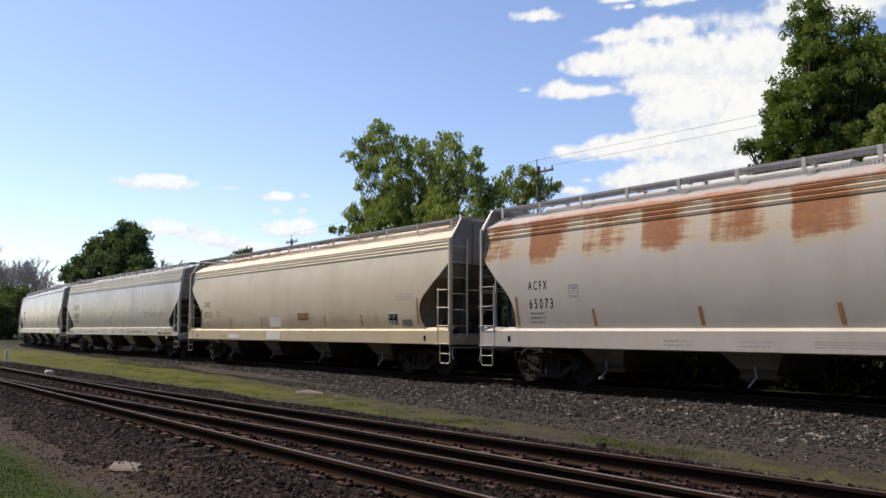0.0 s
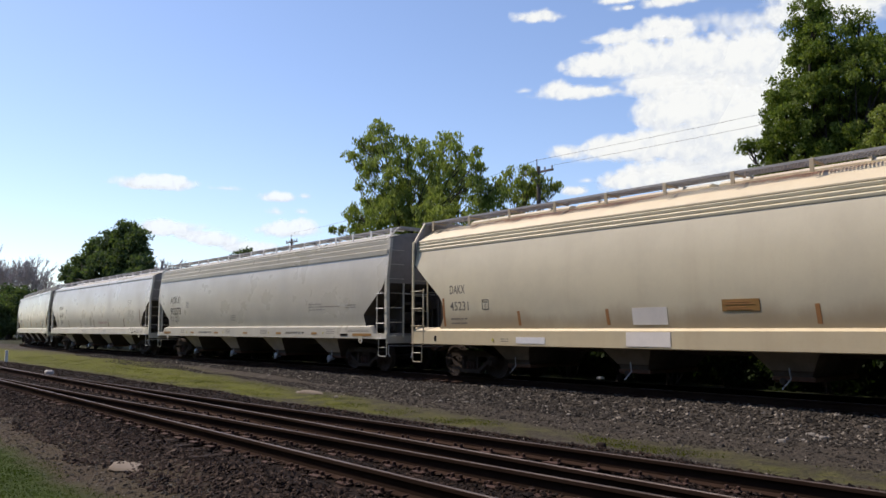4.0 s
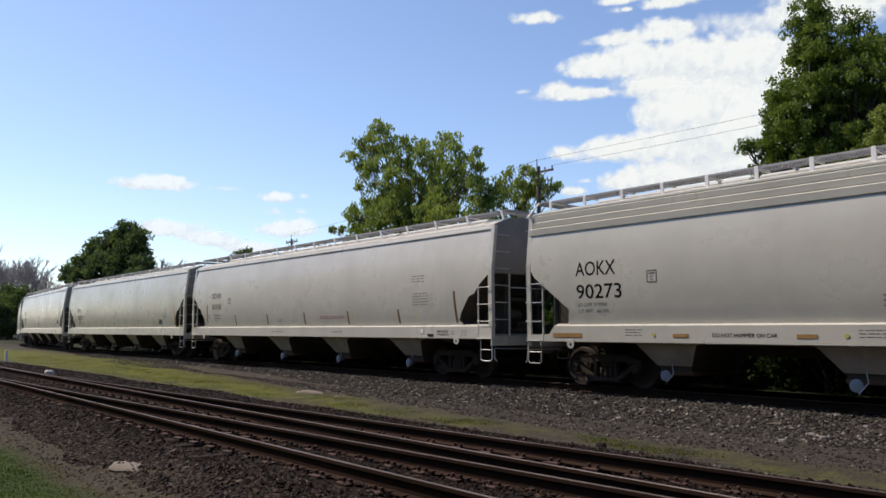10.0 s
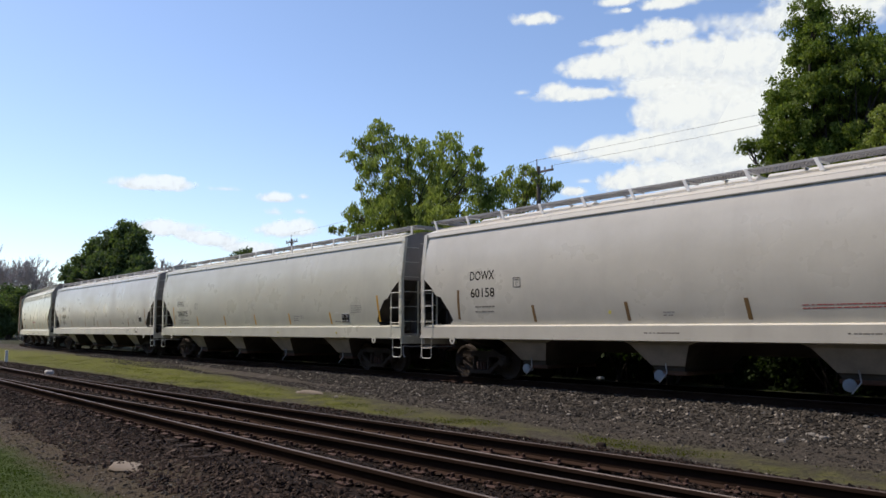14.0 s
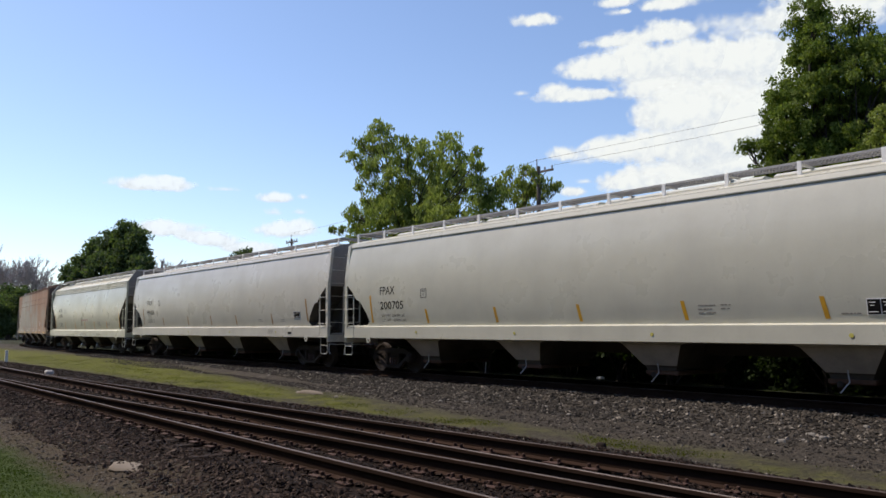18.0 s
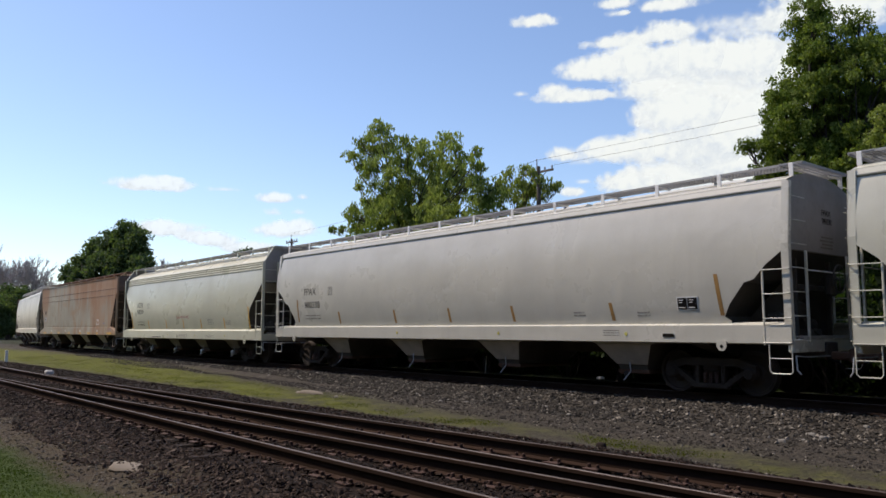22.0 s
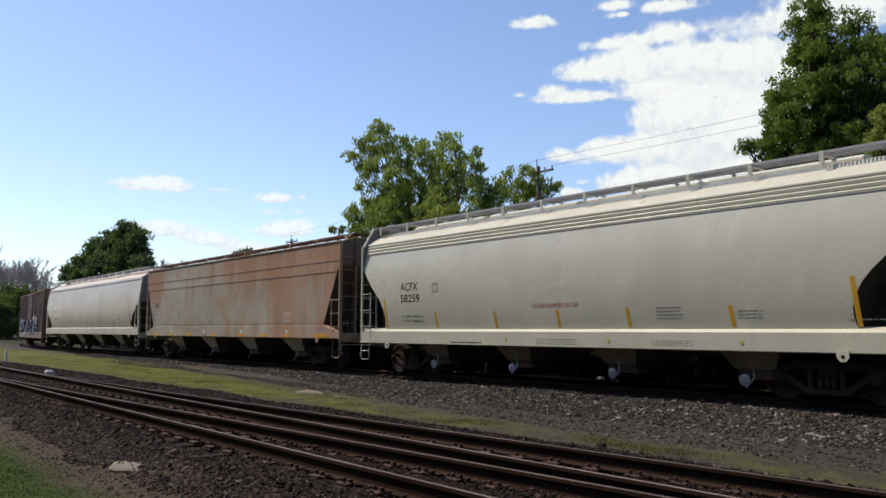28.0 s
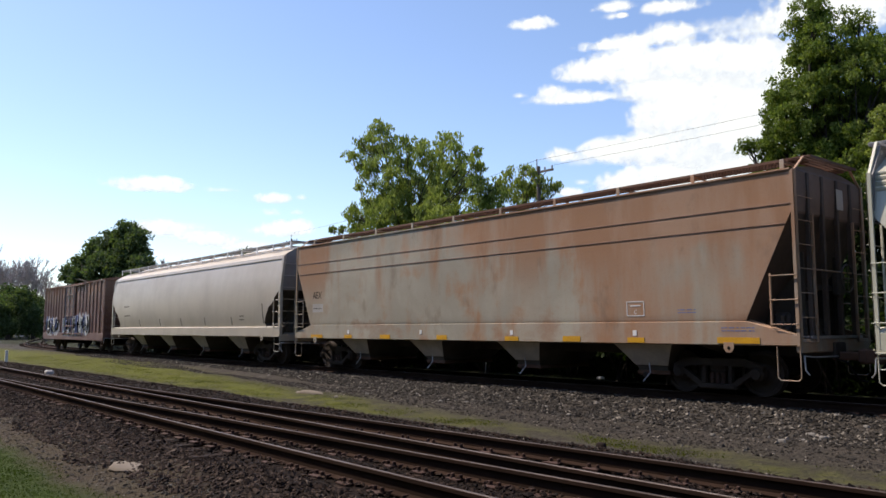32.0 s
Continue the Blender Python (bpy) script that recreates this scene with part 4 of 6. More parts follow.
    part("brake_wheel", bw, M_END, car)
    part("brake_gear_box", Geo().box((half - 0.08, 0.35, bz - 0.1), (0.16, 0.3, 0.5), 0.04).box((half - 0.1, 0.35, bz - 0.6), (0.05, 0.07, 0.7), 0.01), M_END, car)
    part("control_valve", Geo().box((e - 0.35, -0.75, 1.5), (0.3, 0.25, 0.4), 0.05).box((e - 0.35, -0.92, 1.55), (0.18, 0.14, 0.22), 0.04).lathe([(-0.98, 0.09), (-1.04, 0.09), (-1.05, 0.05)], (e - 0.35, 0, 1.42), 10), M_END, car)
    part("brake_rod", Geo().tube([(e - 0.1, 0.2, 1.45), (e - 0.9, 0.15, 1.2), (e - 2.2, 0.15, 0.8)], 0.02), M_UNDER, car)
    part("brake_pipe", Geo().tube([(e, -0.2, 1.6), (e + 0.1, -0.1, 1.3), (half - 0.1, 0.2, 1.1), (half - 0.1, 0.35, 0.85)], 0.02), M_UNDER, car)
    add_marks(car, spec, half + spec.get("shift", 0.0), lambda z: bend(prof, z / prof_s))
    return car


def add_marks(car, spec, half, width_at):
    """Painted lettering, data panels and reflective tape on the side towards the camera."""
    def face(z0, z1):
        return -max(width_at(z) for z in (z0, (z0 + z1) / 2, z1)) - 0.004

    for words, x, z, w, h, *ink in spec.get("words", []):
        me = text_geo(words, x - half, z, w, h)
        for v in me.vertices:
            v.co.y += -width_at(v.co.z) - 0.0015 if z > spec["sill"][1] else -1.568
        part("lettering", me, ink[0] if ink else M_BLACK, car, ink[1] if len(ink) > 1 else "painted reporting mark")
    for x0, x1, z0, z1, rows, ink in spec.get("data", []):
        rnd = random.Random(int(x0 * 100))
        hh = (z1 - z0) / rows
        for r in range(rows):
            # one painted bar a line, drawn in to a hair between its words
            x, z, g, cols = x0, z1 - (r + 0.5) * hh, Geo(), []
            while x < x1 - 0.03:
                w = min(rnd.uniform(0.03, 0.13), x1 - x)
                cols += [(x - 0.001, 0.001), (x, hh * 0.16), (x + w, hh * 0.16), (x + w + 0.001, 0.001)]
                x += w + rnd.choice((0.016, 0.02, 0.05))
            for cx, h in cols:
                g.v += [(cx - half, -0.001, z - h), (cx - half, -0.001, z + h), (cx - half, 0.001, z + h), (cx - half, 0.001, z - h)]
            m = len(cols)
            g.f = [(4 * i + j, 4 * i + (j + 1) % 4, 4 * i + 4 + (j + 1) % 4, 4 * i + 4 + j) for i in range(m - 1) for j in range(4)] + [(3, 2, 1, 0), (4 * m - 4, 4 * m - 3, 4 * m - 2, 4 * m - 1)]
            o = part("stencil_line", g, ink, car)
            o.location = (0, -width_at(z) - 0.0008 if z0 > spec["sill"][1] - 0.02 else -1.566, 0)
    for x, z0, z1, lean, tape in spec.get("strips", []):
        g, n = Geo(), 7
        for i in range(n + 1):
            z = z0 + (z1 - z0) * i / n
            xx, w = x - half + lean * (1 - i / n), width_at(z)
            g.v += [(xx - 0.045, -w - 0.003, z), (xx + 0.045, -w - 0.003, z), (xx + 0.045, -w + 0.004, z), (xx - 0.045, -w + 0.004, z)]
        g.f = [(4 * i + j, 4 * i + (j + 1) % 4, 4 * i + 4 + (j + 1) % 4, 4 * i + 4 + j) for i in range(n) for j in range(4)] + [(3, 2, 1, 0), (4 * n, 4 * n + 1, 4 * n + 2, 4 * n + 3)]
        part("reflective_strip", g, tape, car, "upright strip of reflective tape")
    for x0, x1, z0, z1, tape in spec.get("tapes", []):
        y = -0.004 if tape is M_BLACK else (0.006 if tape is M_DULL_WHITE else 0.0)
        g = Geo().box(((x0 + x1) / 2 - half, y, (z0 + z1) / 2), (x1 - x0, 0.008, z1 - z0))
        g.v = [(p[0], p[1] - (1.570 if z1 < spec["sill"][1] else width_at(p[2]) + 0.004), p[2]) for p in g.v]
        panel = part("tape_panel", g, tape, car)
        if tape in (M_BLACK, M_OCHRE) and z1 - z0 > 0.2:
            for k, (f, u) in enumerate(((0.62, 0.8), (0.8, 0.62), (0.5, 0.34), (0.7, 0.18)) if tape is M_OCHRE else ((0.5, 0.8), (0.3, 0.6), (0.7, 0.16))):
                z = z0 + (z1 - z0) * u
                line = Geo().box(((x0 + x1) / 2 - half - (1 - f) * 0.2 * (x1 - x0), -width_at(z) - 0.0135, z), (f * (x1 - x0), 0.002, 0.014))
                part("stencil_line", line, M_LABEL if tape is M_BLACK else M_ORANGE, panel)
    for x0, x1, z0, z1 in spec.get("frames", []):
        y, g, t = 0.0, Geo(), 0.018
        cx, cz = (x0 + x1) / 2 - half, (z0 + z1) / 2
        for dz in (z0, z1):
            g.box((cx, y, dz), (x1 - x0, 0.005, t))
        for dx in (x0, x1):
            g.box((dx - half, y, cz), (t, 0.005, z1 - z0))
        g.box((cx, y, cz + 0.065), ((x1 - x0) * 0.6, 0.005, 0.025))
        g.v = [(p[0], p[1] - width_at(p[2]) - 0.003, p[2]) for p in g.v]
        sym = part("plate_symbol", g, spec.get("frame_ink", M_INK), car, "small outlined clearance symbol")
        me = text_geo("C", cx - 0.035, z0 + 0.04, 0.07, 0.09)
        for v in me.vertices:
            v.co.y -= width_at(v.co.z) + 0.003
        part("lettering", me, spec.get("frame_ink", M_INK), sym)
    # Black oval plates paint the dark inside the sill's slots.
    for x, z in spec.get("holes", []):
        part("painted_sill_slot", Geo().slab([(x - half + 0.052 * math.copysign(abs(math.cos(a)) ** 0.6, math.cos(a)), z + 0.08 * math.copysign(abs(math.sin(a)) ** 0.6, math.sin(a))) for a in [2 * math.pi * (k + 0.5) / 16 for k in range(16)]], -1.57, -1.563), M_BLACK, car, "black oval painted for the dark slot in the sill")
    for x, z in spec.get("dots", []):
        part("yellow_dot", Geo().lathe([(-1.574, 0.042), (-1.566, 0.042)], (x - half, 0, z), 14), M_LIME, car)
# ---- the train, front to rear ----
def strips(xs, tape, z0=1.55, z1=1.98, lean=0.06):
    return [(x, z0, z1, lean, tape) for x in xs]


SPECS = [
    dict(left=53.35, length=18.9, section="flow", cut="ogee", paint=M_ACF_RUST, trim=M_WHITE_B, roof_paint=M_ACF_ROOF, hatch_paint=M_WHITE_B, walls=10, sill=(0.9, 1.42), eave=4.1, walk=4.66, flange=0.1, pads=(), holes=[(1.12, 1.12), (17.8, 1.12)], hoppers=4, pitch=3.7, supports=14, mouth=0.95, hopper_paint=M_HOPPER,
         label="rust-streaked white covered hopper car with ribbed upper side", bands=[(3.77, 3.87, 0.014), (3.88, 3.98, 0.014), (3.99, 4.09, 0.014)],
         words=[("A C F X", 1.82, 2.35, 0.64, 0.23), ("6 5 0 7 3", 1.84, 1.88, 0.8, 0.25)], frames=[(3.17, 3.44, 2.17, 2.43)], frame_ink=M_DULL_WHITE,
         data=[(1.85, 2.35, 1.5, 1.82, 3, M_INK), (5.8, 6.5, 0.98, 1.16, 2, M_DULL_WHITE), (7.56, 8.2, 0.98, 1.16, 2, M_DULL_WHITE), (9.0, 11.2, 1.0, 1.15, 3, M_DULL_WHITE)],
         strips=[(1.38, 1.45, 2.2, 0.03, M_ORANGE)] + strips((3.87, 6.66, 9.46, 12.2, 15.0), M_ORANGE, 1.44, 1.84, 0.05)),
    dict(left=33.15, length=18.95, section="flow", cut="deep_ogee", paint=M_CREAM, roof_paint=M_CREAM_ROOF, sill_paint=M_CREAM_SILL, end_paint=M_END_CREAM, walls=10, sill=(0.92, 1.42), eave=4.0, walk=4.62, flange=0.1, pads=(), holes=[(1.12, 1.1), (17.8, 1.1)], hoppers=4, pitch=3.7, supports=12, mouth=0.95, hopper_paint=M_HOPPER,
         label="cream-yellow covered hopper car with a ribbed upper side", bands=[(3.7, 3.79, 0.014), (3.8, 3.89, 0.014), (3.9, 3.99, 0.014)],
         words=[("DAKX", 1.77, 2.36, 0.64, 0.24, M_INK), ("45231", 1.77, 1.89, 0.78, 0.25, M_INK)], frames=[(3.11, 3.35, 1.91, 2.16)],
         data=[(1.77, 2.45, 1.48, 1.72, 2, M_INK), (3.84, 4.1, 1.02, 1.14, 2, M_INK), (16.3, 17.2, 2.24, 2.46, 3, M_DULL_WHITE)],
         strips=[(1.48, 1.45, 2.25, 0.0, M_ORANGE), (17.42, 1.5, 2.3, 0.0, M_ORANGE)] + strips((4.46, 7.3, 12.1, 14.4), M_ORANGE, 1.46, 1.83, 0.02),
         tapes=[(10.2, 11.0, 1.72, 1.96, M_OCHRE), (7.85, 9.0, 0.98, 1.3, M_PATCH), (8.0, 8.9, 1.46, 1.84, M_PATCH), (15.9, 16.4, 1.56, 1.86, M_LABEL), (15.92, 16.14, 1.58, 1.84, M_BLACK), (16.16, 16.38, 1.58, 1.84, M_BLACK), (16.62, 17.12, 1.47, 1.66, M_INK), (4.4, 5.4, 1.0, 1.16, M_LABEL)], dots=[(3.53, 1.08)]),
    dict(left=11.99, length=19.88, shift=0.06, section="round", walls=5, sunlit_support_paint=M_LABEL, post=0.14, foot=0.52, end_from=2.84, cut="knee", paint=M_PALE, sill=(1.05, 1.5), eave=4.28, walk=4.64, flange=0.06, hoppers=4, pitch=4.0, supports=18, galv=True, cap_paint=M_CAP,
         label="pale grey covered hopper car with a ribbed upper side", sill_taper=0.8, notch=True, bands=[(3.74, 3.93, 0.03), (3.94, 4.1, 0.014), (4.11, 4.26, 0.014)],
         words=[("AOKX", 1.69, 2.62, 1.18, 0.34), ("90273", 1.71, 2.08, 1.31, 0.34), ("LD LMT 219900", 1.73, 1.9, 0.86, 0.085, M_INK), ("LT WT   66100", 1.75, 1.75, 0.87, 0.085, M_INK), ("DO NOT HAMMER ON CAR", 13.4, 1.2, 1.4, 0.085, M_BLACK, "small painted warning words"), ("DO NOT HAMMER ON CAR", 5.25, 1.2, 1.36, 0.08, M_BLACK, "small painted warning words")],
         frames=[(3.72, 3.96, 2.4, 2.65)], frame_ink=M_INK,
         data=[(3.1, 3.55, 1.2, 1.38, 3, M_INK), (8.5, 9.0, 1.72, 2.0, 3, M_INK), (15.07, 16.0, 2.22, 2.3, 1, M_INK), (15.07, 17.2, 2.12, 2.2, 1, M_INK), (15.1, 16.2, 2.02, 2.1, 1, M_INK), (17.5, 18.15, 2.06, 2.22, 2, M_INK), (8.08, 8.62, 1.19, 1.37, 3, M_INK), (11.34, 11.9, 1.18, 1.36, 3, M_INK), (16.34, 16.86, 1.2, 1.38, 3, M_INK), (17.7, 19.0, 1.27, 1.36, 2, M_INK)],
         tapes=[(0.95, 1.85, 1.17, 1.27, M_OCHRE), (4.33, 4.7, 1.19, 1.265, M_OCHRE), (6.98, 7.36, 1.19, 1.265, M_OCHRE), (9.83, 10.2, 1.185, 1.26, M_OCHRE), (12.67, 13.06, 1.185, 1.26, M_OCHRE), (15.32, 15.7, 1.185, 1.26, M_OCHRE), (18.0, 19.1, 1.14, 1.23, M_OCHRE), (17.25, 17.7, 1.15, 1.22, M_BLACK)], dots=[(3.85, 1.24), (7.88, 1.24), (12.05, 1.24), (16.13, 1.24)]),
    dict(left=-9.58, length=20.29, shift=0.02, section="round", walls=5, sunlit_support_paint=M_LABEL, eave_rail=True, post=0.15, foot=0.52, cut="step", paint=M_WHITE, sill=(1.09, 1.5), eave=4.2, walk=4.62, flange=0.06, hoppers=4, pitch=4.05, supports=15, lean=True, cap_paint=M_CAP,
         label="dull white round-sided covered hopper car with brown tape strips", words=[("DOWX", 2.22, 2.7, 0.96, 0.25), ("60158", 2.24, 2.23, 0.95, 0.25), ("EMPTY LOAD", 18.02, 1.27, 0.48, 0.062, M_BLACK, "small painted notice"), ("NO ADJ BLOCK", 18.0, 1.18, 0.52, 0.062, M_BLACK, "small painted notice")],
         frames=[(3.9, 4.15, 2.46, 2.7)], data=[(2.4, 3.2, 1.78, 2.04, 2, M_INK), (11.4, 13.0, 1.72, 1.84, 2, M_RED), (16.8, 17.4, 2.75, 3.0, 3, M_INK), (16.83, 17.6, 2.06, 2.47, 5, M_INK), (8.38, 8.66, 1.63, 1.76, 2, M_INK), (7.9, 8.8, 1.24, 1.32, 1, M_INK), (12.2, 13.0, 1.24, 1.32, 1, M_INK), (18.62, 18.78, 1.2, 1.33, 2, M_INK), (19.05, 19.32, 1.18, 1.35, 3, M_INK)],
         strips=[(1.72, 1.64, 2.46, -0.02, M_BROWN_TAPE), (18.75, 1.55, 2.45, 0.06, M_BROWN_TAPE)] + strips((4.55, 7.42, 10.3, 13.2, 16.06), M_BROWN_TAPE), dots=[(13.73, 1.75), (17.0, 1.74), (7.0, 1.75)],
         tapes=[(17.58, 17.82, 1.17, 1.23, M_BLACK), (17.24, 17.37, 1.25, 1.37, M_LABEL)]),
    dict(left=-30.66, length=20.12, shift=0.19, section="round", walls=5, sunlit_support_paint=M_LABEL, eave_rail=True, post=0.15, foot=0.52, cut="step", paint=M_TAN, sill=(1.07, 1.5), eave=4.22, walk=4.6, flange=0.06, hoppers=4, pitch=4.05, supports=14,
         label="warm white round-sided covered hopper car with yellow strips", words=[("FPAX", 2.26, 2.46, 0.78, 0.25), ("200705", 2.26, 1.99, 1.21, 0.25), ("LD LMT  220100 LBS", 2.31, 1.76, 1.21, 0.08, M_INK), ("LT WT   65900 LBS", 2.34, 1.61, 1.21, 0.08, M_INK)],
         frames=[(4.35, 4.61, 2.31, 2.56)], data=[(17.46, 18.1, 1.9, 2.18, 4, M_INK), (13.57, 13.96, 1.66, 1.89, 3, M_INK), (14.08, 14.3, 1.74, 1.89, 2, M_INK), (16.42, 16.76, 1.6, 1.68, 1, M_INK)], tapes=[(16.86, 17.34, 1.6, 1.9, M_LABEL), (16.88, 17.09, 1.62, 1.88, M_BLACK), (17.11, 17.32, 1.62, 1.88, M_BLACK)],
         strips=[(1.72, 1.58, 2.45, 0.06, M_YELLOW), (19.0, 1.6, 2.45, 0.1, M_YELLOW)] + strips((4.55, 7.48, 10.35, 13.2, 16.1), M_YELLOW, 1.55, 1.96, 0.08), dots=[(4.13, 1.28), (8.26, 1.26), (12.45, 1.25), (16.6, 1.25)]),
    dict(left=-51.93, length=20.2, shift=0.17, section="round", walls=5, sunlit_support_paint=M_LABEL, eave_rail=True, post=0.15, foot=0.52, cut="step", paint=M_WHITE_B, sill=(1.07, 1.5), eave=4.22, walk=4.6, flange=0.06, hoppers=4, pitch=4.05, supports=14,
         label="grey-white dented covered hopper car with yellow strips", words=[("FPAX", 2.3, 2.6, 0.82, 0.24), ("980338", 2.34, 2.12, 1.05, 0.24)],
         frames=[(3.96, 4.2, 2.58, 2.83)], data=[(2.36, 3.4, 1.7, 1.92, 2, M_INK), (15.04, 15.4, 1.66, 1.8, 2, M_INK), (16.87, 17.2, 1.63, 1.77, 2, M_INK), (15.95, 16.4, 1.2, 1.36, 3, M_INK)],
         strips=[(1.8, 1.63, 2.45, 0.06, M_OCHRE), (18.83, 1.64, 2.48, 0.1, M_OCHRE)] + strips((4.6, 7.78, 10.4, 12.95, 16.14), M_OCHRE, 1.56, 1.97, 0.07), dots=[(8.0, 1.26), (12.49, 1.26), (16.59, 1.26)],
         tapes=[(17.9, 18.4, 1.76, 2.04, M_LABEL), (17.92, 18.14, 1.78, 2.02, M_BLACK), (18.16, 18.38, 1.78, 2.02, M_BLACK), (17.55, 17.82, 1.2, 1.27, M_BLACK)]),
    dict(left=-69.87, length=16.77, shift=0.23, section="flow", cut="ogee", paint=M_WHITE_C, walls=9, sill=(0.92, 1.4), eave=4.1, walk=4.72, flange=0.1, hoppers=4, pitch=3.3, supports=12, mouth=0.9, hopper_paint=M_HOPPER, cap_paint=M_GALV,
         label="clean white covered hopper car with yellow tape strips", bands=[(3.78, 3.87, 0.014), (3.88, 3.97, 0.014), (3.98, 4.07, 0.014)],
         words=[("ACFX", 2.39, 2.53, 0.86, 0.25), ("58259", 2.4, 2.18, 0.94, 0.24), ("LD LMT 197600 LB", 2.42, 1.72, 1.03, 0.07), ("LT WT  65400 LB", 2.44, 1.58, 1.03, 0.07), ("DO NOT HAMMER ON CAR", 7.95, 1.89, 1.5, 0.12, M_RED, "red painted warning words")],
         frames=[(3.94, 4.2, 2.46, 2.71)], data=[(11.6, 12.25, 1.56, 1.86, 4, M_INK), (13.5, 14.0, 1.56, 1.76, 3, M_INK), (4.78, 6.1, 0.95, 1.05, 1, M_BLACK), (8.1, 9.4, 0.98, 1.14, 3, M_INK), (11.5, 12.5, 1.0, 1.13, 3, M_INK), (15.6, 16.2, 1.5, 1.56, 1, M_INK)],
         strips=[(1.55, 1.42, 2.31, 0.08, M_YELLOW), (15.72, 1.4, 2.3, 0.07, M_YELLOW)] + strips((4.04, 6.53, 8.74, 10.83, 13.34), M_YELLOW, 1.41, 1.85, 0.055), dots=[(7.0, 1.1), (10.33, 1.1), (13.58, 1.1)], pads=(1.5,)),
    dict(left=-90.0, length=18.85, shift=0.05, section="flat", cut="ramp", paint=M_AEX, end_paint=M_END_RUST, end_high=M_END_BROWN, end_from=3.58, sill=(1.04, 1.56), eave=4.4, walk=4.7, flange=0.05, sill_taper=1.05, hoppers=4, pitch=3.85, supports=10, rusty_walk=True, tread=False, rungs=3, ladder_low=1.45, ladder_top=2.38, walk_y=0.8,
         label="rusty brown and grey straight-sided covered hopper car", seams=[3.36, 3.74], words=[("AEX", 1.28, 2.46, 0.6, 0.24, M_BLACK)],
         data=[(1.32, 1.92, 2.02, 2.22, 1, M_BLACK), (17.3, 18.0, 1.3, 1.42, 2, M_BLUE), (16.3, 16.75, 1.68, 1.8, 2, M_BLUE)], frames=[(15.0, 15.45, 1.66, 1.97)], frame_ink=M_LABEL,
         tapes=[(1.27, 1.99, 1.97, 2.27, M_DULL_WHITE), (17.2, 18.1, 1.08, 1.2, M_YELLOW), (13.1, 13.65, 1.07, 1.2, M_YELLOW), (11.1, 11.6, 1.07, 1.18, M_YELLOW), (15.0, 15.45, 1.07, 1.18, M_YELLOW), (8.3, 8.75, 1.07, 1.2, M_YELLOW), (5.47, 6.0, 1.07, 1.2, M_YELLOW), (3.4, 3.85, 1.07, 1.18, M_YELLOW), (1.2, 2.0, 1.07, 1.18, M_YELLOW)]
         + [(x - 0.05, x + 0.05, 1.22, 1.34, M_LABEL) for x in (3.64, 7.55, 11.35, 15.2)]),
    dict(left=-111.6, length=20.4, section="round", walls=5, sunlit_support_paint=M_LABEL, eave_rail=True, post=0.15, foot=0.52, cut="step", paint=M_WARM, sill=(1.07, 1.5), eave=4.22, walk=4.8, flange=0.06, hoppers=4, pitch=4.05, supports=15,
         label="off-white round-sided covered hopper car", data=[(2.2, 3.0, 2.5, 2.75, 1, M_INK), (2.2, 3.2, 2.0, 2.25, 1, M_INK), (16.8, 17.2, 1.7, 2.0, 2, M_BLACK)], strips=strips((4.6, 7.6, 10.4, 13.2, 16.0), M_INK, 1.55, 1.9, 0.05) + [(18.9, 1.6, 2.4, 0.05, M_INK)]),
]


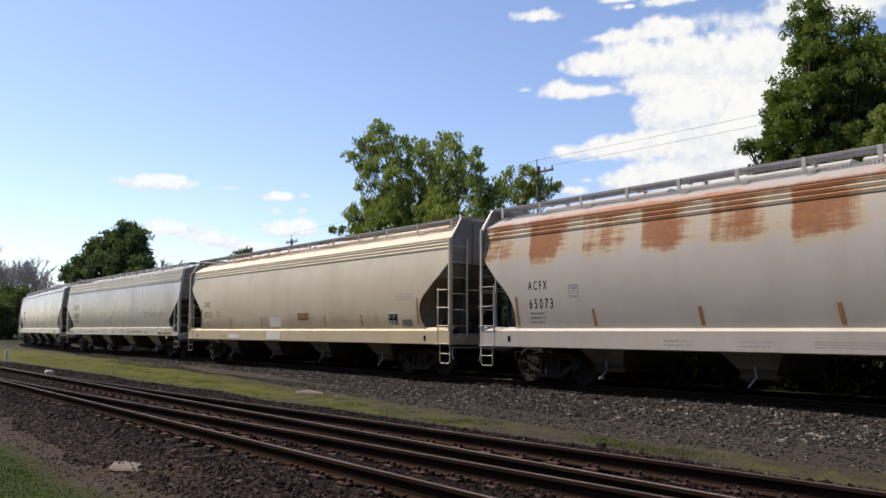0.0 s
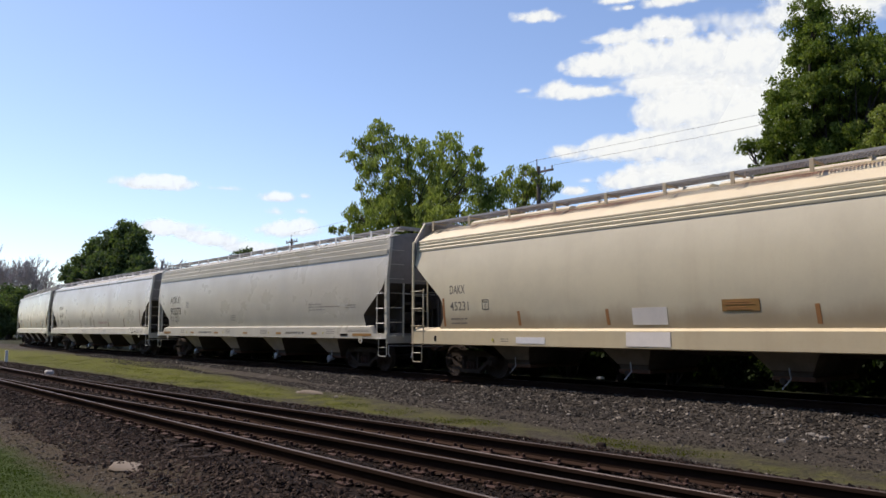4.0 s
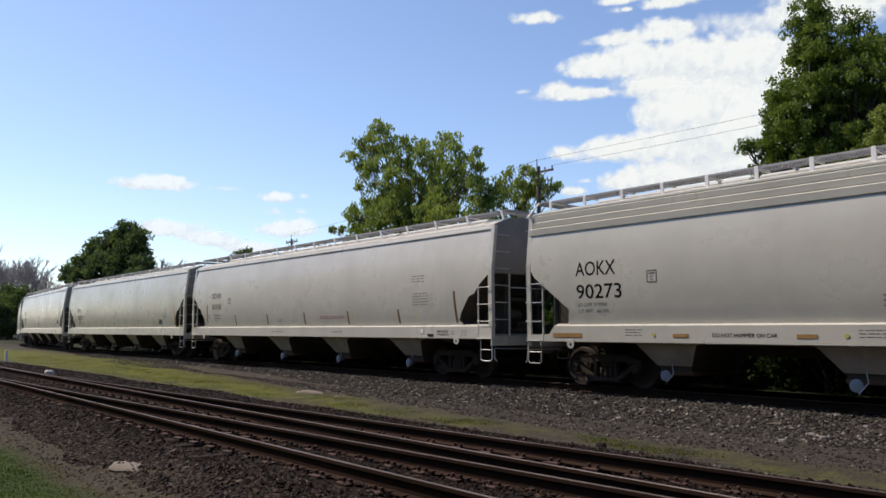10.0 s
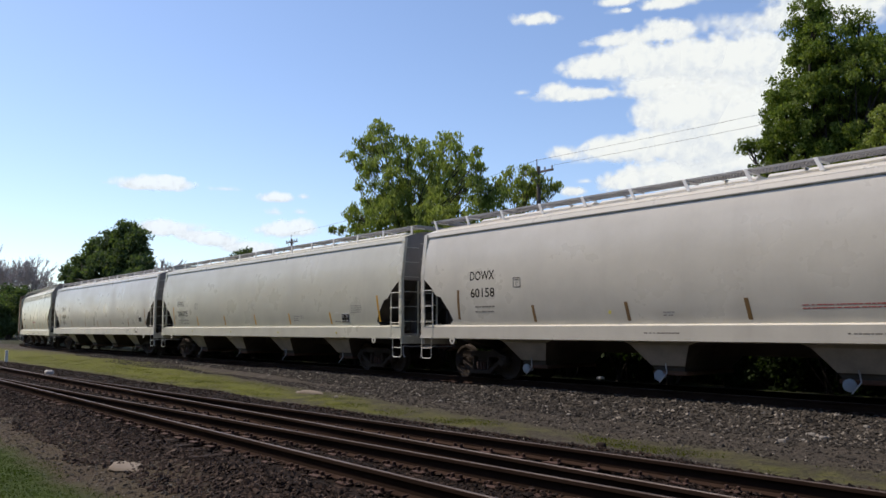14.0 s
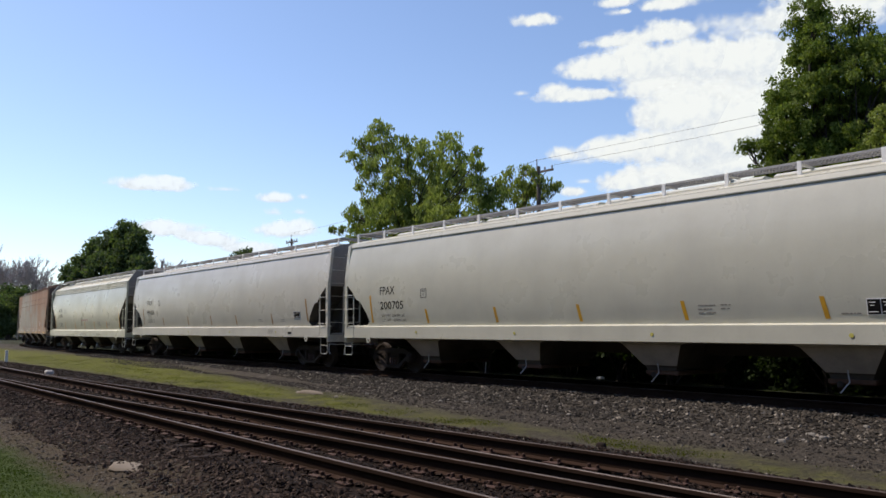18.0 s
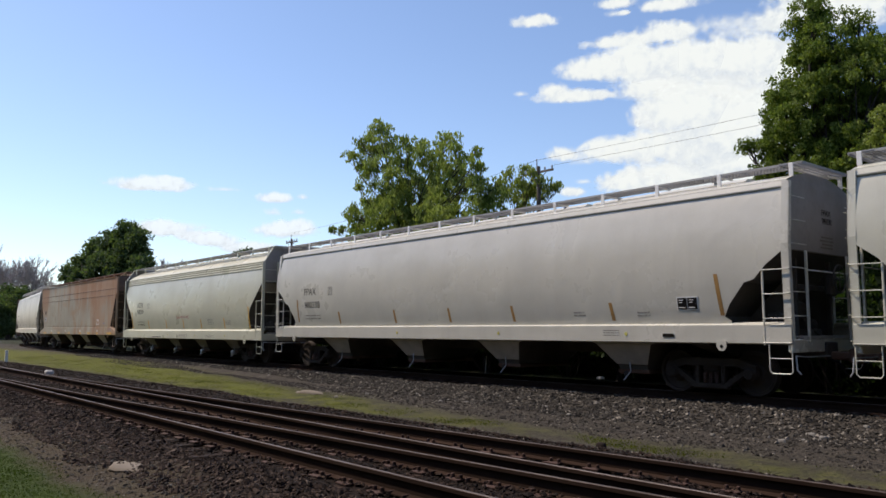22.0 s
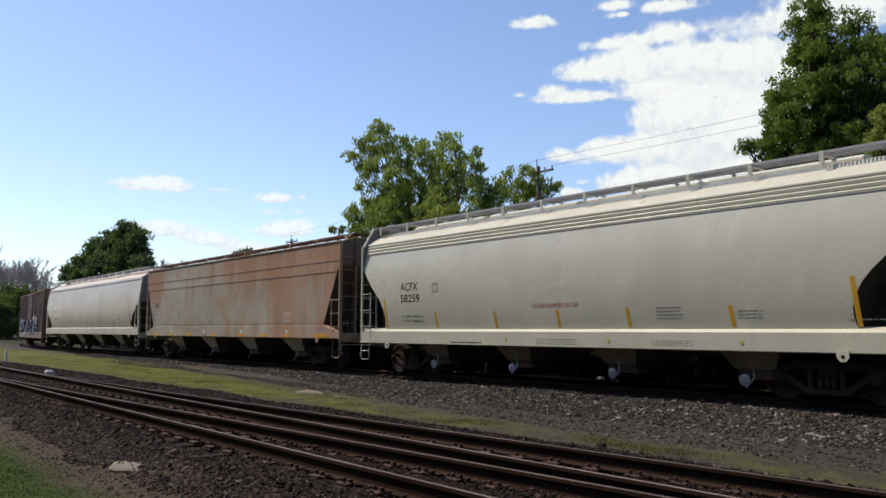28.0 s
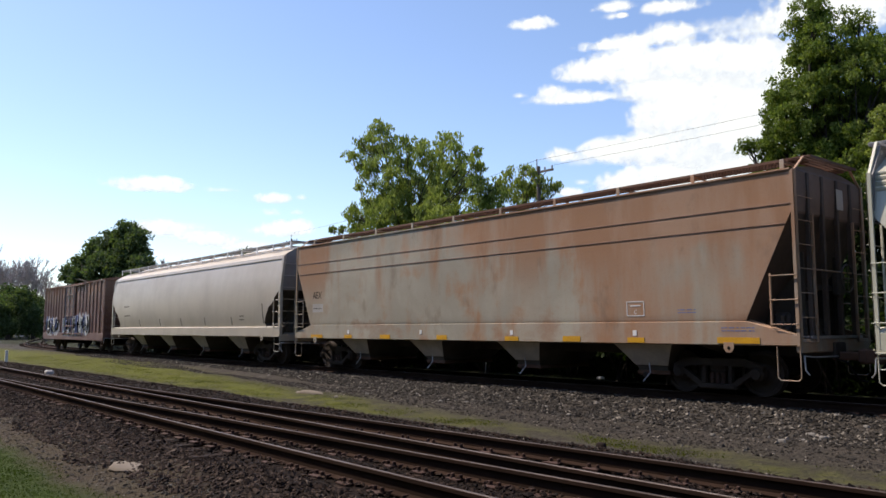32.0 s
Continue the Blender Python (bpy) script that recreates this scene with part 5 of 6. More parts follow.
def boxcar():
    """The last car: a rib-sided brown boxcar with sliding doors, a roof walk-free ribbed roof and sprayed paint low on its side."""
    L, half = 15.4, 7.7
    car = tagged(new("boxcar"), "weathered reddish-brown rib-sided boxcar with spray paint", "freight car", "train")
    part("body", loft([(1.0, half - 0.1, 1.5), (4.35, half - 0.1, 1.5)]), M_BOXCAR, car)
    part("roof", loft([(4.33, half - 0.02, 1.56), (4.4, half, 1.57), (4.62, half, 0.02)], cap_top=True), M_BOXCAR, car)
    for i in range(14):
        x = -half + 0.5 + i * (2 * half - 1.0) / 13
        part("roof_rib", Geo().slab([(-1.56, 4.4), (0, 4.62), (1.56, 4.4), (1.56, 4.44), (0, 4.68), (-1.56, 4.44)], x - 0.04, x + 0.04, "x"), M_BOXCAR, car)
    for s in (-1, 1):
        part("side_sill", Geo().box((0, s * 1.53, 0.92), (2 * half - 0.1, 0.08, 0.46), 0.01), M_BOXCAR, car)
        for i in range(20):
            x = -half + 0.25 + i * (2 * half - 0.5) / 19
            if abs(x + 0.2) < 1.6:
                continue
            part("side_post", Geo().slab([(x - 0.1, s * 1.49), (x - 0.05, s * 1.56), (x + 0.05, s * 1.56), (x + 0.1, s * 1.49)], 1.1, 4.3, "z"), M_BOXCAR, car)
        door = part("sliding_door", Geo().box((-0.2, s * 1.55, 2.72), (2.5, 0.07, 3.1), 0.015), M_BOXCAR, car)
        for z in (1.6, 2.3, 3.0, 3.7):
            part("door_rib", Geo().box((-0.2, s * 1.6, z), (2.4, 0.05, 0.09), 0.01), M_BOXCAR, door)
        for x in (-1.2, -0.2, 0.8):
            part("lock_rod", Geo().rod((x, s * 1.62, 1.2), (x, s * 1.62, 4.25), 0.025), M_GALV, door)
        part("door_track", Geo().box((0.6, s * 1.58, 1.1), (5.2, 0.08, 0.08)), M_BOXCAR, car)
        part("door_track", Geo().box((0.6, s * 1.58, 4.31), (5.2, 0.08, 0.08)), M_BOXCAR, car)
        part("end_sill", Geo().box((s * (half - 0.06), 0, 1.02), (0.12, 3.0, 0.3), 0.02), M_BOXCAR, car)
        for z in (1.5, 1.9, 2.3, 2.7, 3.1, 3.5, 3.9):
            part("end_rib", Geo().slab([(-1.4, z - 0.1), (1.4, z - 0.1), (1.4, z + 0.1), (-1.4, z + 0.1)], *sorted((s * (half - 0.11), s * (half - 0.03))), "x"), M_BOXCAR, car)
        add_coupler(car, s, half)
        add_truck(car, s * (half - 2.2))
    part("center_sill", Geo().box((0, 0, 0.92), (2 * half, 0.5, 0.3), 0.02), M_UNDER, car)
    add_ladders(car, half, dict(sill=(0.86, 1.2), eave=4.3), M_BOXCAR)
    part("roof_panel", Geo().box((-0.3, -1.592, 3.72), (0.9, 0.012, 0.7)), M_INK, car, "pale square on the door's top")
    rnd = random.Random(4)
    layer = 0
    for x0, x1, z0, z1 in ((-6.8, -3.6, 0.95, 2.35), (-2.0, 4.2, 0.92, 2.5)):
        x = x0
        while x < x1:
            w, up = rnd.uniform(0.45, 0.85), rnd.uniform(0.0, 0.3)
            lean = rnd.uniform(-0.2, 0.25)
            c = []
            for i in range(14):
                a = i * math.pi / 7
                q = rnd.uniform(0.6, 1.1)
                dz = math.sin(a) * (z1 - z0) / 2 * q
                c.append((x + w * 0.5 + math.cos(a) * w * 0.62 * q + lean * dz, max(0.9, (z0 + z1) / 2 - up * 0.5 + dz)))
            y = -1.572 - 0.0012 * (layer % 9)
            part("spray_shape", Geo().slab(c, y - 0.001, y + 0.02), M_SPRAY if layer % 5 else M_BLUE, car, "sprayed loose shape")
            for _ in range(3):
                p = [(x + rnd.uniform(0, w), rnd.uniform(z0 + 0.1, z1 - 0.2)) for _ in range(3)]
                st = Geo().tube([(px, -1.592, pz) for px, pz in p], 0.035, 5)
                part("spray_stroke", st, (M_BLUE, M_BLACK, M_LABEL, M_BLACK)[layer % 4], car, "sprayed dark stroke")
            x += w * 0.55
            layer += 1
    return car


TRAIN = [(hopper_car(s), s["left"] + s["length"] / 2, s["length"] / 2 - 2.05) for s in SPECS]
TRAIN.append((boxcar(), -128.4 + 7.7, 5.5))
# ---- trees, bushes, pole, clouds ----
def leaves_mesh(name, centres, size, rnd, per, spread, droop=0.5, slim=0.24):
    """Folded leaves scattered in clumps round the given centres: from numpy, four vertices and two triangles a leaf."""
    c = np.repeat(np.array(centres), per, axis=0)
    n = len(c)
    d = rnd.normal(size=(n, 3))
    d /= np.linalg.norm(d, axis=1)[:, None]
    c = c + d * (rnd.random((n, 1)) ** 0.45) * spread * np.array([1, 1, 0.8])
    s = size * rnd.uniform(0.6, 1.35, (n, 1))
    a = rnd.normal(size=(n, 3))
    a[:, 2] -= droop * 1.6
    a /= np.linalg.norm(a, axis=1)[:, None]
    b = np.cross(a, rnd.normal(size=(n, 3)))
    b /= np.linalg.norm(b, axis=1)[:, None]
    up = np.cross(a, b)
    v = np.stack([c - a * s * 0.5, c + b * s * slim + up * s * 0.08, c + a * s * 0.5, c - b * s * slim + up * s * 0.08], 1).reshape(-1, 3)
    k = np.arange(n)[:, None] * 4
    f = np.concatenate([k + np.array([[0, 1, 2]]), k + np.array([[0, 2, 3]])], 1).reshape(-1, 3)
    me = bpy.data.meshes.new(name)
    me.from_pydata(v.tolist(), [], f.tolist())
    return me


def limb(g, a, b, r0, r1, rnd, n=6, seg=5, bend=0.12):
    """Tapered, slightly crooked limb."""
    a, b = Vector(a), Vector(b)
    L = (b - a).length
    side = Vector((rnd.uniform(-1, 1), rnd.uniform(-1, 1), rnd.uniform(-0.3, 0.3)))
    pts = [a.lerp(b, t / seg) + side * bend * L * math.sin(math.pi * t / seg) for t in range(seg + 1)]
    for i in range(seg):
        g.rod(pts[i], pts[i + 1], r0 + (r1 - r0) * i / seg, n, r0 + (r1 - r0) * (i + 1) / seg)
    return pts


def tree(label, base, blobs, mat, leaf_size, seed, clumps=24, per=55, depth=1.0, trunk_r=0.28, droop=0.5, clump=0.0, reach=0.85, slim=0.24, bough=0.3):
    """A tree: tapered trunk and limbs up to each foliage mass (x, y, z, radius), and a crown of clumped leaves with gaps."""
    rnd, pr = np.random.default_rng(seed), random.Random(seed)
    t = tagged(new("tree"), label, "tree")
    t.location = base
    g = Geo()
    bx, by, bz = base
    rel = [(x - bx, y - by, z - bz, r) for x, y, z, r in blobs]
    low = min(z for _, _, z, _ in rel)
    top = max(z for _, _, z, _ in rel)
    mx = sum(x for x, _, _, _ in rel) / len(rel)
    fork = (mx * 0.35, 0, max(1.6, low * 0.62))
    limb(g, (0, 0, -0.3), fork, trunk_r * 1.25, trunk_r * 0.8, pr, 10, 6, 0.03)
    spine = limb(g, fork, (mx, 0, top * 0.72), trunk_r * 0.8, 0.05, pr, 8, 7, 0.06)
    centres = []
    for x, y, z, r in rel:
        s = spine[min(len(spine) - 1, max(0, int((z - fork[2]) / max(0.1, top - fork[2]) * 5)))]
        pts = limb(g, s, (x, y, z), trunk_r * bough, 0.1 * bough, pr, 6, 5, 0.1)
        for _ in range(5):
            q = pts[pr.randint(2, 5)]
            e = Vector((x, y, z)) + Vector((pr.gauss(0, 0.3), pr.gauss(0, 0.3), pr.gauss(0.05, 0.3))) * r
            limb(g, q, e, 0.11 * bough, 0.012, pr, 4, 3, 0.12)
        k = max(6, int(clumps * r * r / 2.2))
        for _ in range(k):
            d = Vector((pr.gauss(0, 1), pr.gauss(0, 1) * depth, pr.gauss(0, 1))).normalized() * r * reach * (pr.random() ** 0.4)
            centres.append((x + d.x, y + d.y, z + d.z))
    part("trunk", g, M_BARK, t)
    spread = clump or leaf_size * 2.1
    part("crown", leaves_mesh("crown", centres, leaf_size, rnd, per, spread, droop, slim), mat, t)
    return t


def at_y(y, rows, rnd_depth, seed):
    r = random.Random(seed)
    return [(x, y + r.uniform(-rnd_depth, rnd_depth), z, q) for x, z, q in rows]


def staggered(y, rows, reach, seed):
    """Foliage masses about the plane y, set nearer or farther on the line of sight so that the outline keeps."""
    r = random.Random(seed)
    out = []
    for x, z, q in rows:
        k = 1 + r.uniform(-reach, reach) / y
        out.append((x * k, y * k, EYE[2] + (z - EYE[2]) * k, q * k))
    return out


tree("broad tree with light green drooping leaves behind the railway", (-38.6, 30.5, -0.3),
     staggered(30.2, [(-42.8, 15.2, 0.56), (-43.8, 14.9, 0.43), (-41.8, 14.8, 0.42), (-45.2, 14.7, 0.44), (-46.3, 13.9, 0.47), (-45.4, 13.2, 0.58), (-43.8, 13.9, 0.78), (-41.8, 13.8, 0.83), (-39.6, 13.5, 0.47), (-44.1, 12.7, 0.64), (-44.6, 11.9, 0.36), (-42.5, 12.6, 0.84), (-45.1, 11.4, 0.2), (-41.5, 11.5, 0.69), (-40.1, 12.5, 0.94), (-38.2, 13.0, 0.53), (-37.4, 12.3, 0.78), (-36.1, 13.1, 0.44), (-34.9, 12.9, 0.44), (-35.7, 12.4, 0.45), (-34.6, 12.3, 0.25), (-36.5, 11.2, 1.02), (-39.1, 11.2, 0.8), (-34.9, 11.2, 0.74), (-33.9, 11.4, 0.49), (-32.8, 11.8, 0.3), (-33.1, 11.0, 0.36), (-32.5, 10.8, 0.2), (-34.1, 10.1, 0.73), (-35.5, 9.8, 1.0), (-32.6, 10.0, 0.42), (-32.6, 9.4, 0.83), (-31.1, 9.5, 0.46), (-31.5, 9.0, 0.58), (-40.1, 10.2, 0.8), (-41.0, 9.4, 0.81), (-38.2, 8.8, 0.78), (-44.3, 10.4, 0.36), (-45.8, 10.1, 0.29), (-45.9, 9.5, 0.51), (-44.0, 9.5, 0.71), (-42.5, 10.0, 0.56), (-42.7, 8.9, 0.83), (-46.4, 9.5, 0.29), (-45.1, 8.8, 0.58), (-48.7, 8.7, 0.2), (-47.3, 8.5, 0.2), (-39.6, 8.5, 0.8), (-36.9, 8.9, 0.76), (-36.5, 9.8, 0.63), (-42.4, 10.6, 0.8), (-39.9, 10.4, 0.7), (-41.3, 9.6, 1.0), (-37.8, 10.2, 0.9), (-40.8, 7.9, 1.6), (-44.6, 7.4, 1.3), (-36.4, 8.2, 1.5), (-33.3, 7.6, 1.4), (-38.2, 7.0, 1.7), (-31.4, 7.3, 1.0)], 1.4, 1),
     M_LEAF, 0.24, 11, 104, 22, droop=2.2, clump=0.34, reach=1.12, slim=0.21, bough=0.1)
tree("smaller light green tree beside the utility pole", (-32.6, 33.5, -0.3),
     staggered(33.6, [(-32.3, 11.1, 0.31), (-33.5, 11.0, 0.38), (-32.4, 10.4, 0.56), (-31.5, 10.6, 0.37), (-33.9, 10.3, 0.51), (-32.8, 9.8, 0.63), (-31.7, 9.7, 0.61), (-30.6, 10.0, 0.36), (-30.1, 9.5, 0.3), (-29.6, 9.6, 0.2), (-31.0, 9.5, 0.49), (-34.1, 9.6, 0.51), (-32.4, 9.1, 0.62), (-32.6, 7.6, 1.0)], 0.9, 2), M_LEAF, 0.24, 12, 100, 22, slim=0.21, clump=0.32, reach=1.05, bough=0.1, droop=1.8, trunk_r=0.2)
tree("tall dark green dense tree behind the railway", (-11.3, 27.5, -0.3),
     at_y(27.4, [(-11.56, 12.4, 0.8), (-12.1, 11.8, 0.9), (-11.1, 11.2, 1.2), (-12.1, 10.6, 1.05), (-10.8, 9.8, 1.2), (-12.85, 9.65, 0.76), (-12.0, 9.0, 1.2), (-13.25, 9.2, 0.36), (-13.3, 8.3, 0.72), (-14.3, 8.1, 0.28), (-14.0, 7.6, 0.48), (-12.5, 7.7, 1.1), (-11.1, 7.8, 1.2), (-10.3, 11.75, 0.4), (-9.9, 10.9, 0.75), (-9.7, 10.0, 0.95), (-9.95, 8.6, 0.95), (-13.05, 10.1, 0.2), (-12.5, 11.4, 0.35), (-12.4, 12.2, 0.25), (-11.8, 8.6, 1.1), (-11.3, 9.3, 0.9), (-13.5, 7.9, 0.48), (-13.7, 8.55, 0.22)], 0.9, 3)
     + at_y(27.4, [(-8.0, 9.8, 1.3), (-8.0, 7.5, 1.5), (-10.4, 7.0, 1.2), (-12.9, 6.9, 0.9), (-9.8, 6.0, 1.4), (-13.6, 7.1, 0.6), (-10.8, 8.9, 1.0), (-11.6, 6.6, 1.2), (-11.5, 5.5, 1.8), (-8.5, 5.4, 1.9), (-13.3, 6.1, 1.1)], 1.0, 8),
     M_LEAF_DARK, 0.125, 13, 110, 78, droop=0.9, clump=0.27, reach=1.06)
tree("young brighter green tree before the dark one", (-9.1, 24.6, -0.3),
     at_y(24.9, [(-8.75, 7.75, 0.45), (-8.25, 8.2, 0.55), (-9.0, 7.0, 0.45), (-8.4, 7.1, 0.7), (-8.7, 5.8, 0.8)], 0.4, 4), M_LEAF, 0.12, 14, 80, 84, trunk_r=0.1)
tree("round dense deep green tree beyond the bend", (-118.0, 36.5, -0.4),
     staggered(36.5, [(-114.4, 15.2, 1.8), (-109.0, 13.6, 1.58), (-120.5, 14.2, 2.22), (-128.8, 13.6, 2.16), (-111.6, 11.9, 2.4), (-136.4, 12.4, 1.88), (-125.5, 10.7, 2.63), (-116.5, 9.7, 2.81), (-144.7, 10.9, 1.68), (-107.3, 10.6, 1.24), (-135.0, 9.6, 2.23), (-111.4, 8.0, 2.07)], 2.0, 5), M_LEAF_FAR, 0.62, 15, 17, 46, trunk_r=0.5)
tree("dark green tree top far behind the train", (-148.0, 70.0, -0.4), at_y(70, [(-148.0, 16.8, 1.6), (-150.5, 15.6, 1.8), (-145.8, 15.2, 1.9), (-148.0, 12.0, 3.0)], 1.0, 6), M_LEAF_FAR, 0.6, 16, 16, 40)
# woods added out of view to hold off sky light, behind the camera and beyond the last car
pr = random.Random(61)
model = tree("unseen tall leafy tree added to hold off sky light", (-96.0, -13.0, -0.4),
             at_y(-13.0, [(-96.0, 11.2, 2.6), (-98.4, 8.4, 2.6), (-93.8, 8.0, 2.6), (-96.2, 6.0, 3.2), (-99.0, 4.2, 2.4), (-93.2, 4.0, 2.4), (-96.0, 2.6, 2.6)], 1.6, 60), M_LEAF_DARK, 0.62, 62, 16, 40, trunk_r=0.3)
tagged(model, group="wood across from the railway")
x = -90.6
while x < 62:
    copy_thing(model, pose(x, -12.5 + pr.uniform(-1.5, 1.5), -0.4, 0, 0, pr.uniform(0, 360)))
    x += pr.uniform(4.6, 6.0)
for x in range(2, 64, 6):
    copy_thing(model, pose(x + pr.uniform(-1, 1), 29.0 + pr.uniform(-1.5, 1.5), -0.4, 0, 0, pr.uniform(0, 360)))
for y in (-6, 0, 6, 24):
    copy_thing(model, pose(66 + pr.uniform(-1, 1), y, -0.4, 0, 0, pr.uniform(0, 360)))
# the dark wood at the far end of the line
for i, (x, y, s) in enumerate([(-168.0, 29.0, 0.9), (-160.0, 26.0, 0.8), (-152.0, 29.0, 0.82), (-176.0, 30.0, 0.9), (-186.0, 36.0, 0.95), (-150.0, 32.5, 0.55), (-172.0, 22.0, 0.85), (-190.0, 40.0, 0.9), (-195.0, 44.5, 0.8), (-180.0, 33.0, 0.95), (-158.0, 30.5, 0.9)]):
    tree("dense dark green tree at the wood's edge", (x, y, -0.4), at_y(y, [(x + dx * s, z * s, r * s) for dx, z, r in ((0, 8.2, 2.6), (-2.6, 6.2, 2.8), (2.6, 6.0, 2.6), (0, 4.0, 3.2), (3.0, 2.6, 2.6), (-3.0, 2.6, 2.6))], 2.0, 20 + i), M_LEAF_FAR, 0.6, 30 + i, 13, 36, trunk_r=0.3)


def bare_tree(base, height, seed):
    """A leafless tree of forking grey limbs and fine twigs."""
    pr = random.Random(seed)
    t = tagged(new("bare_tree"), "leafless grey-brown tree with fine twigs", "tree")
    t.location = base
    g, tw = Geo(), Geo()

    def grow(p, d, length, r, level):
        e = p + d * length
        (g if level < 2 else tw).rod(p, e, r, 5 if level < 2 else 3, r * 0.65)
        if level == 5:
            return
        for _ in range(3 if level else 4):
            nd = (d + Vector((pr.gauss(0, 0.28), pr.gauss(0, 0.28), pr.gauss(0.14, 0.16)))).normalized()
            grow(p + d * length * pr.uniform(0.6, 1.0), nd, length * pr.uniform(0.58, 0.8), max(0.045, r * 0.58), level + 1)

    grow(Vector((0, 0, -0.3)), Vector((0, 0, 1)), height * 0.34, 0.26, 0)
    part("trunk", g, M_TWIG, t)
    part("crown", tw, M_TWIG, t)
    return t


for i, (x, y, h) in enumerate([(-224.0, 38.5, 19.0), (-214.0, 41.0, 18.0), (-206.0, 42.5, 17.5), (-203.0, 45.5, 15.5), (-121.0, 44.5, 11.5), (-230.0, 36.0, 17.0), (-215.0, 37.0, 18.0), (-200.0, 40.0, 16.5), (-206.0, 47.5, 15.0), (-235.0, 44.0, 19.5), (-226.0, 42.0, 18.0), (-218.0, 44.5, 17.0), (-210.0, 39.0, 16.0), (-200.0, 43.5, 14.0)]):
    bare_tree((x, y, -0.4), h * 1.25, 50 + i)


def bush(base, r, h, mat, seed, size=0.2, count=44, label="dense green bush behind the railway", low=0.08):
    pr, rnd = random.Random(seed), np.random.default_rng(seed)
    t = tagged(new("bush"), label, "bush", "trackside bushes")
    t.location = base
    g = Geo()
    cs = []
    for _ in range(5):
        e = (pr.uniform(-r, r) * 0.7, pr.uniform(-r, r) * 0.6, h * pr.uniform(0.5, 0.85))
        limb(g, (pr.uniform(-0.2, 0.2), pr.uniform(-0.2, 0.2), -0.1), e, 0.035, 0.01, pr, 4, 4)
    for _ in range(count):
        a, q, z = pr.uniform(0, 6.283), pr.random() ** 0.5, pr.random() ** 0.8
        k = 1 - 0.55 * z * z
        cs.append((math.cos(a) * q * r * k, math.sin(a) * q * r * 0.8 * k, low + z * (h - low)))
    part("stem", g, M_BARK, t)
    part("foliage", leaves_mesh("foliage", cs, size, rnd, 46, size * 2.0, 0.4), mat, t)
    return t


pr = random.Random(77)
x = 6.0
k = 0
while x > -95.0:
    near = x > -30
    y = 21.2 + pr.uniform(-0.3, 0.9) + (max(0, -x - 54) ** 2 / 360)
    h = pr.uniform(2.2, 3.4)
    # Foliage starts high so the hidden canopy shades the ground below.
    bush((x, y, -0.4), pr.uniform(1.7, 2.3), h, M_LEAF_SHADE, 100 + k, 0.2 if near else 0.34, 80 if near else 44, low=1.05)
    x -= pr.uniform(1.7, 2.5) if near else pr.uniform(2.4, 3.4)
    k += 1
x = 7.0
while x > -62.0:
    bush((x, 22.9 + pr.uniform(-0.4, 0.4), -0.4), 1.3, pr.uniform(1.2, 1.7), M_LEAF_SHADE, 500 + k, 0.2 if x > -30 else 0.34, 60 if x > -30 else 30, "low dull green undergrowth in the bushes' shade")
    x -= pr.uniform(1.4, 2.0)
    k += 1
x = 8.0
while x > -60.0:
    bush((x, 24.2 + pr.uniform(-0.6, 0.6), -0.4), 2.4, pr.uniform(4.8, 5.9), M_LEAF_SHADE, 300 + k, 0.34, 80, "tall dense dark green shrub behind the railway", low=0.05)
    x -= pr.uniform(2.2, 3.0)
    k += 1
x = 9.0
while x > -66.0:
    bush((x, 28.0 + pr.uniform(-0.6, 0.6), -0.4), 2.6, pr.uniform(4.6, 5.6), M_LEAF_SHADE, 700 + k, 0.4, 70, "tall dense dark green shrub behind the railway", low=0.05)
    x -= pr.uniform(1.9, 2.5)
    k += 1
# Weeds beyond x = -4 take the leaf with shade in its colour.
for k, (x, y, r, h) in enumerate([(-3.2, 19.4, 0.8, 0.75), (-5.0, 20.0, 0.9, 0.9), (-11.2, 21.8, 0.7, 0.8), (-12.6, 22.0, 0.6, 0.7), (-2.0, 20.4, 0.9, 1.0)]):
    bush((x, y, -0.36), r, h, M_LEAF_DARK if x > -4 else M_LEAF_SHADE, 200 + k, 0.13, 30, "low bright green weeds beside the ballast")


def utility_pole(base, height):
    p = tagged(new("utility_pole"), "weathered wooden utility pole with one crossarm", "pole")
    p.location = base
    part("pole", Geo().rod((0, 0, -0.5), (0, 0, height), 0.16, 12, 0.11), M_POLE, p)
    part("crossarm", Geo().box((0, 0, height - 0.35), (2.3, 0.1, 0.12), 0.01), M_POLE, p)
    part("top_pin", Geo().rod((-0.12, 0, height - 0.1), (-0.12, 0, height + 0.45), 0.03), M_POLE, p)
    for x in (-1.05, -0.5, 0.5, 1.05):
        part("insulator", Geo().lathe([(height - 0.29, 0.03), (height - 0.2, 0.06), (height - 0.12, 0.05), (height - 0.08, 0.02)], (x, 0, 0), 8, "z"), M_GALV, p)
    for s in (-1, 1):
        part("brace", Geo().rod((s * 0.7, -0.06, height - 0.38), (0, -0.12, height - 1.0), 0.02), M_POLE, p)
    return p


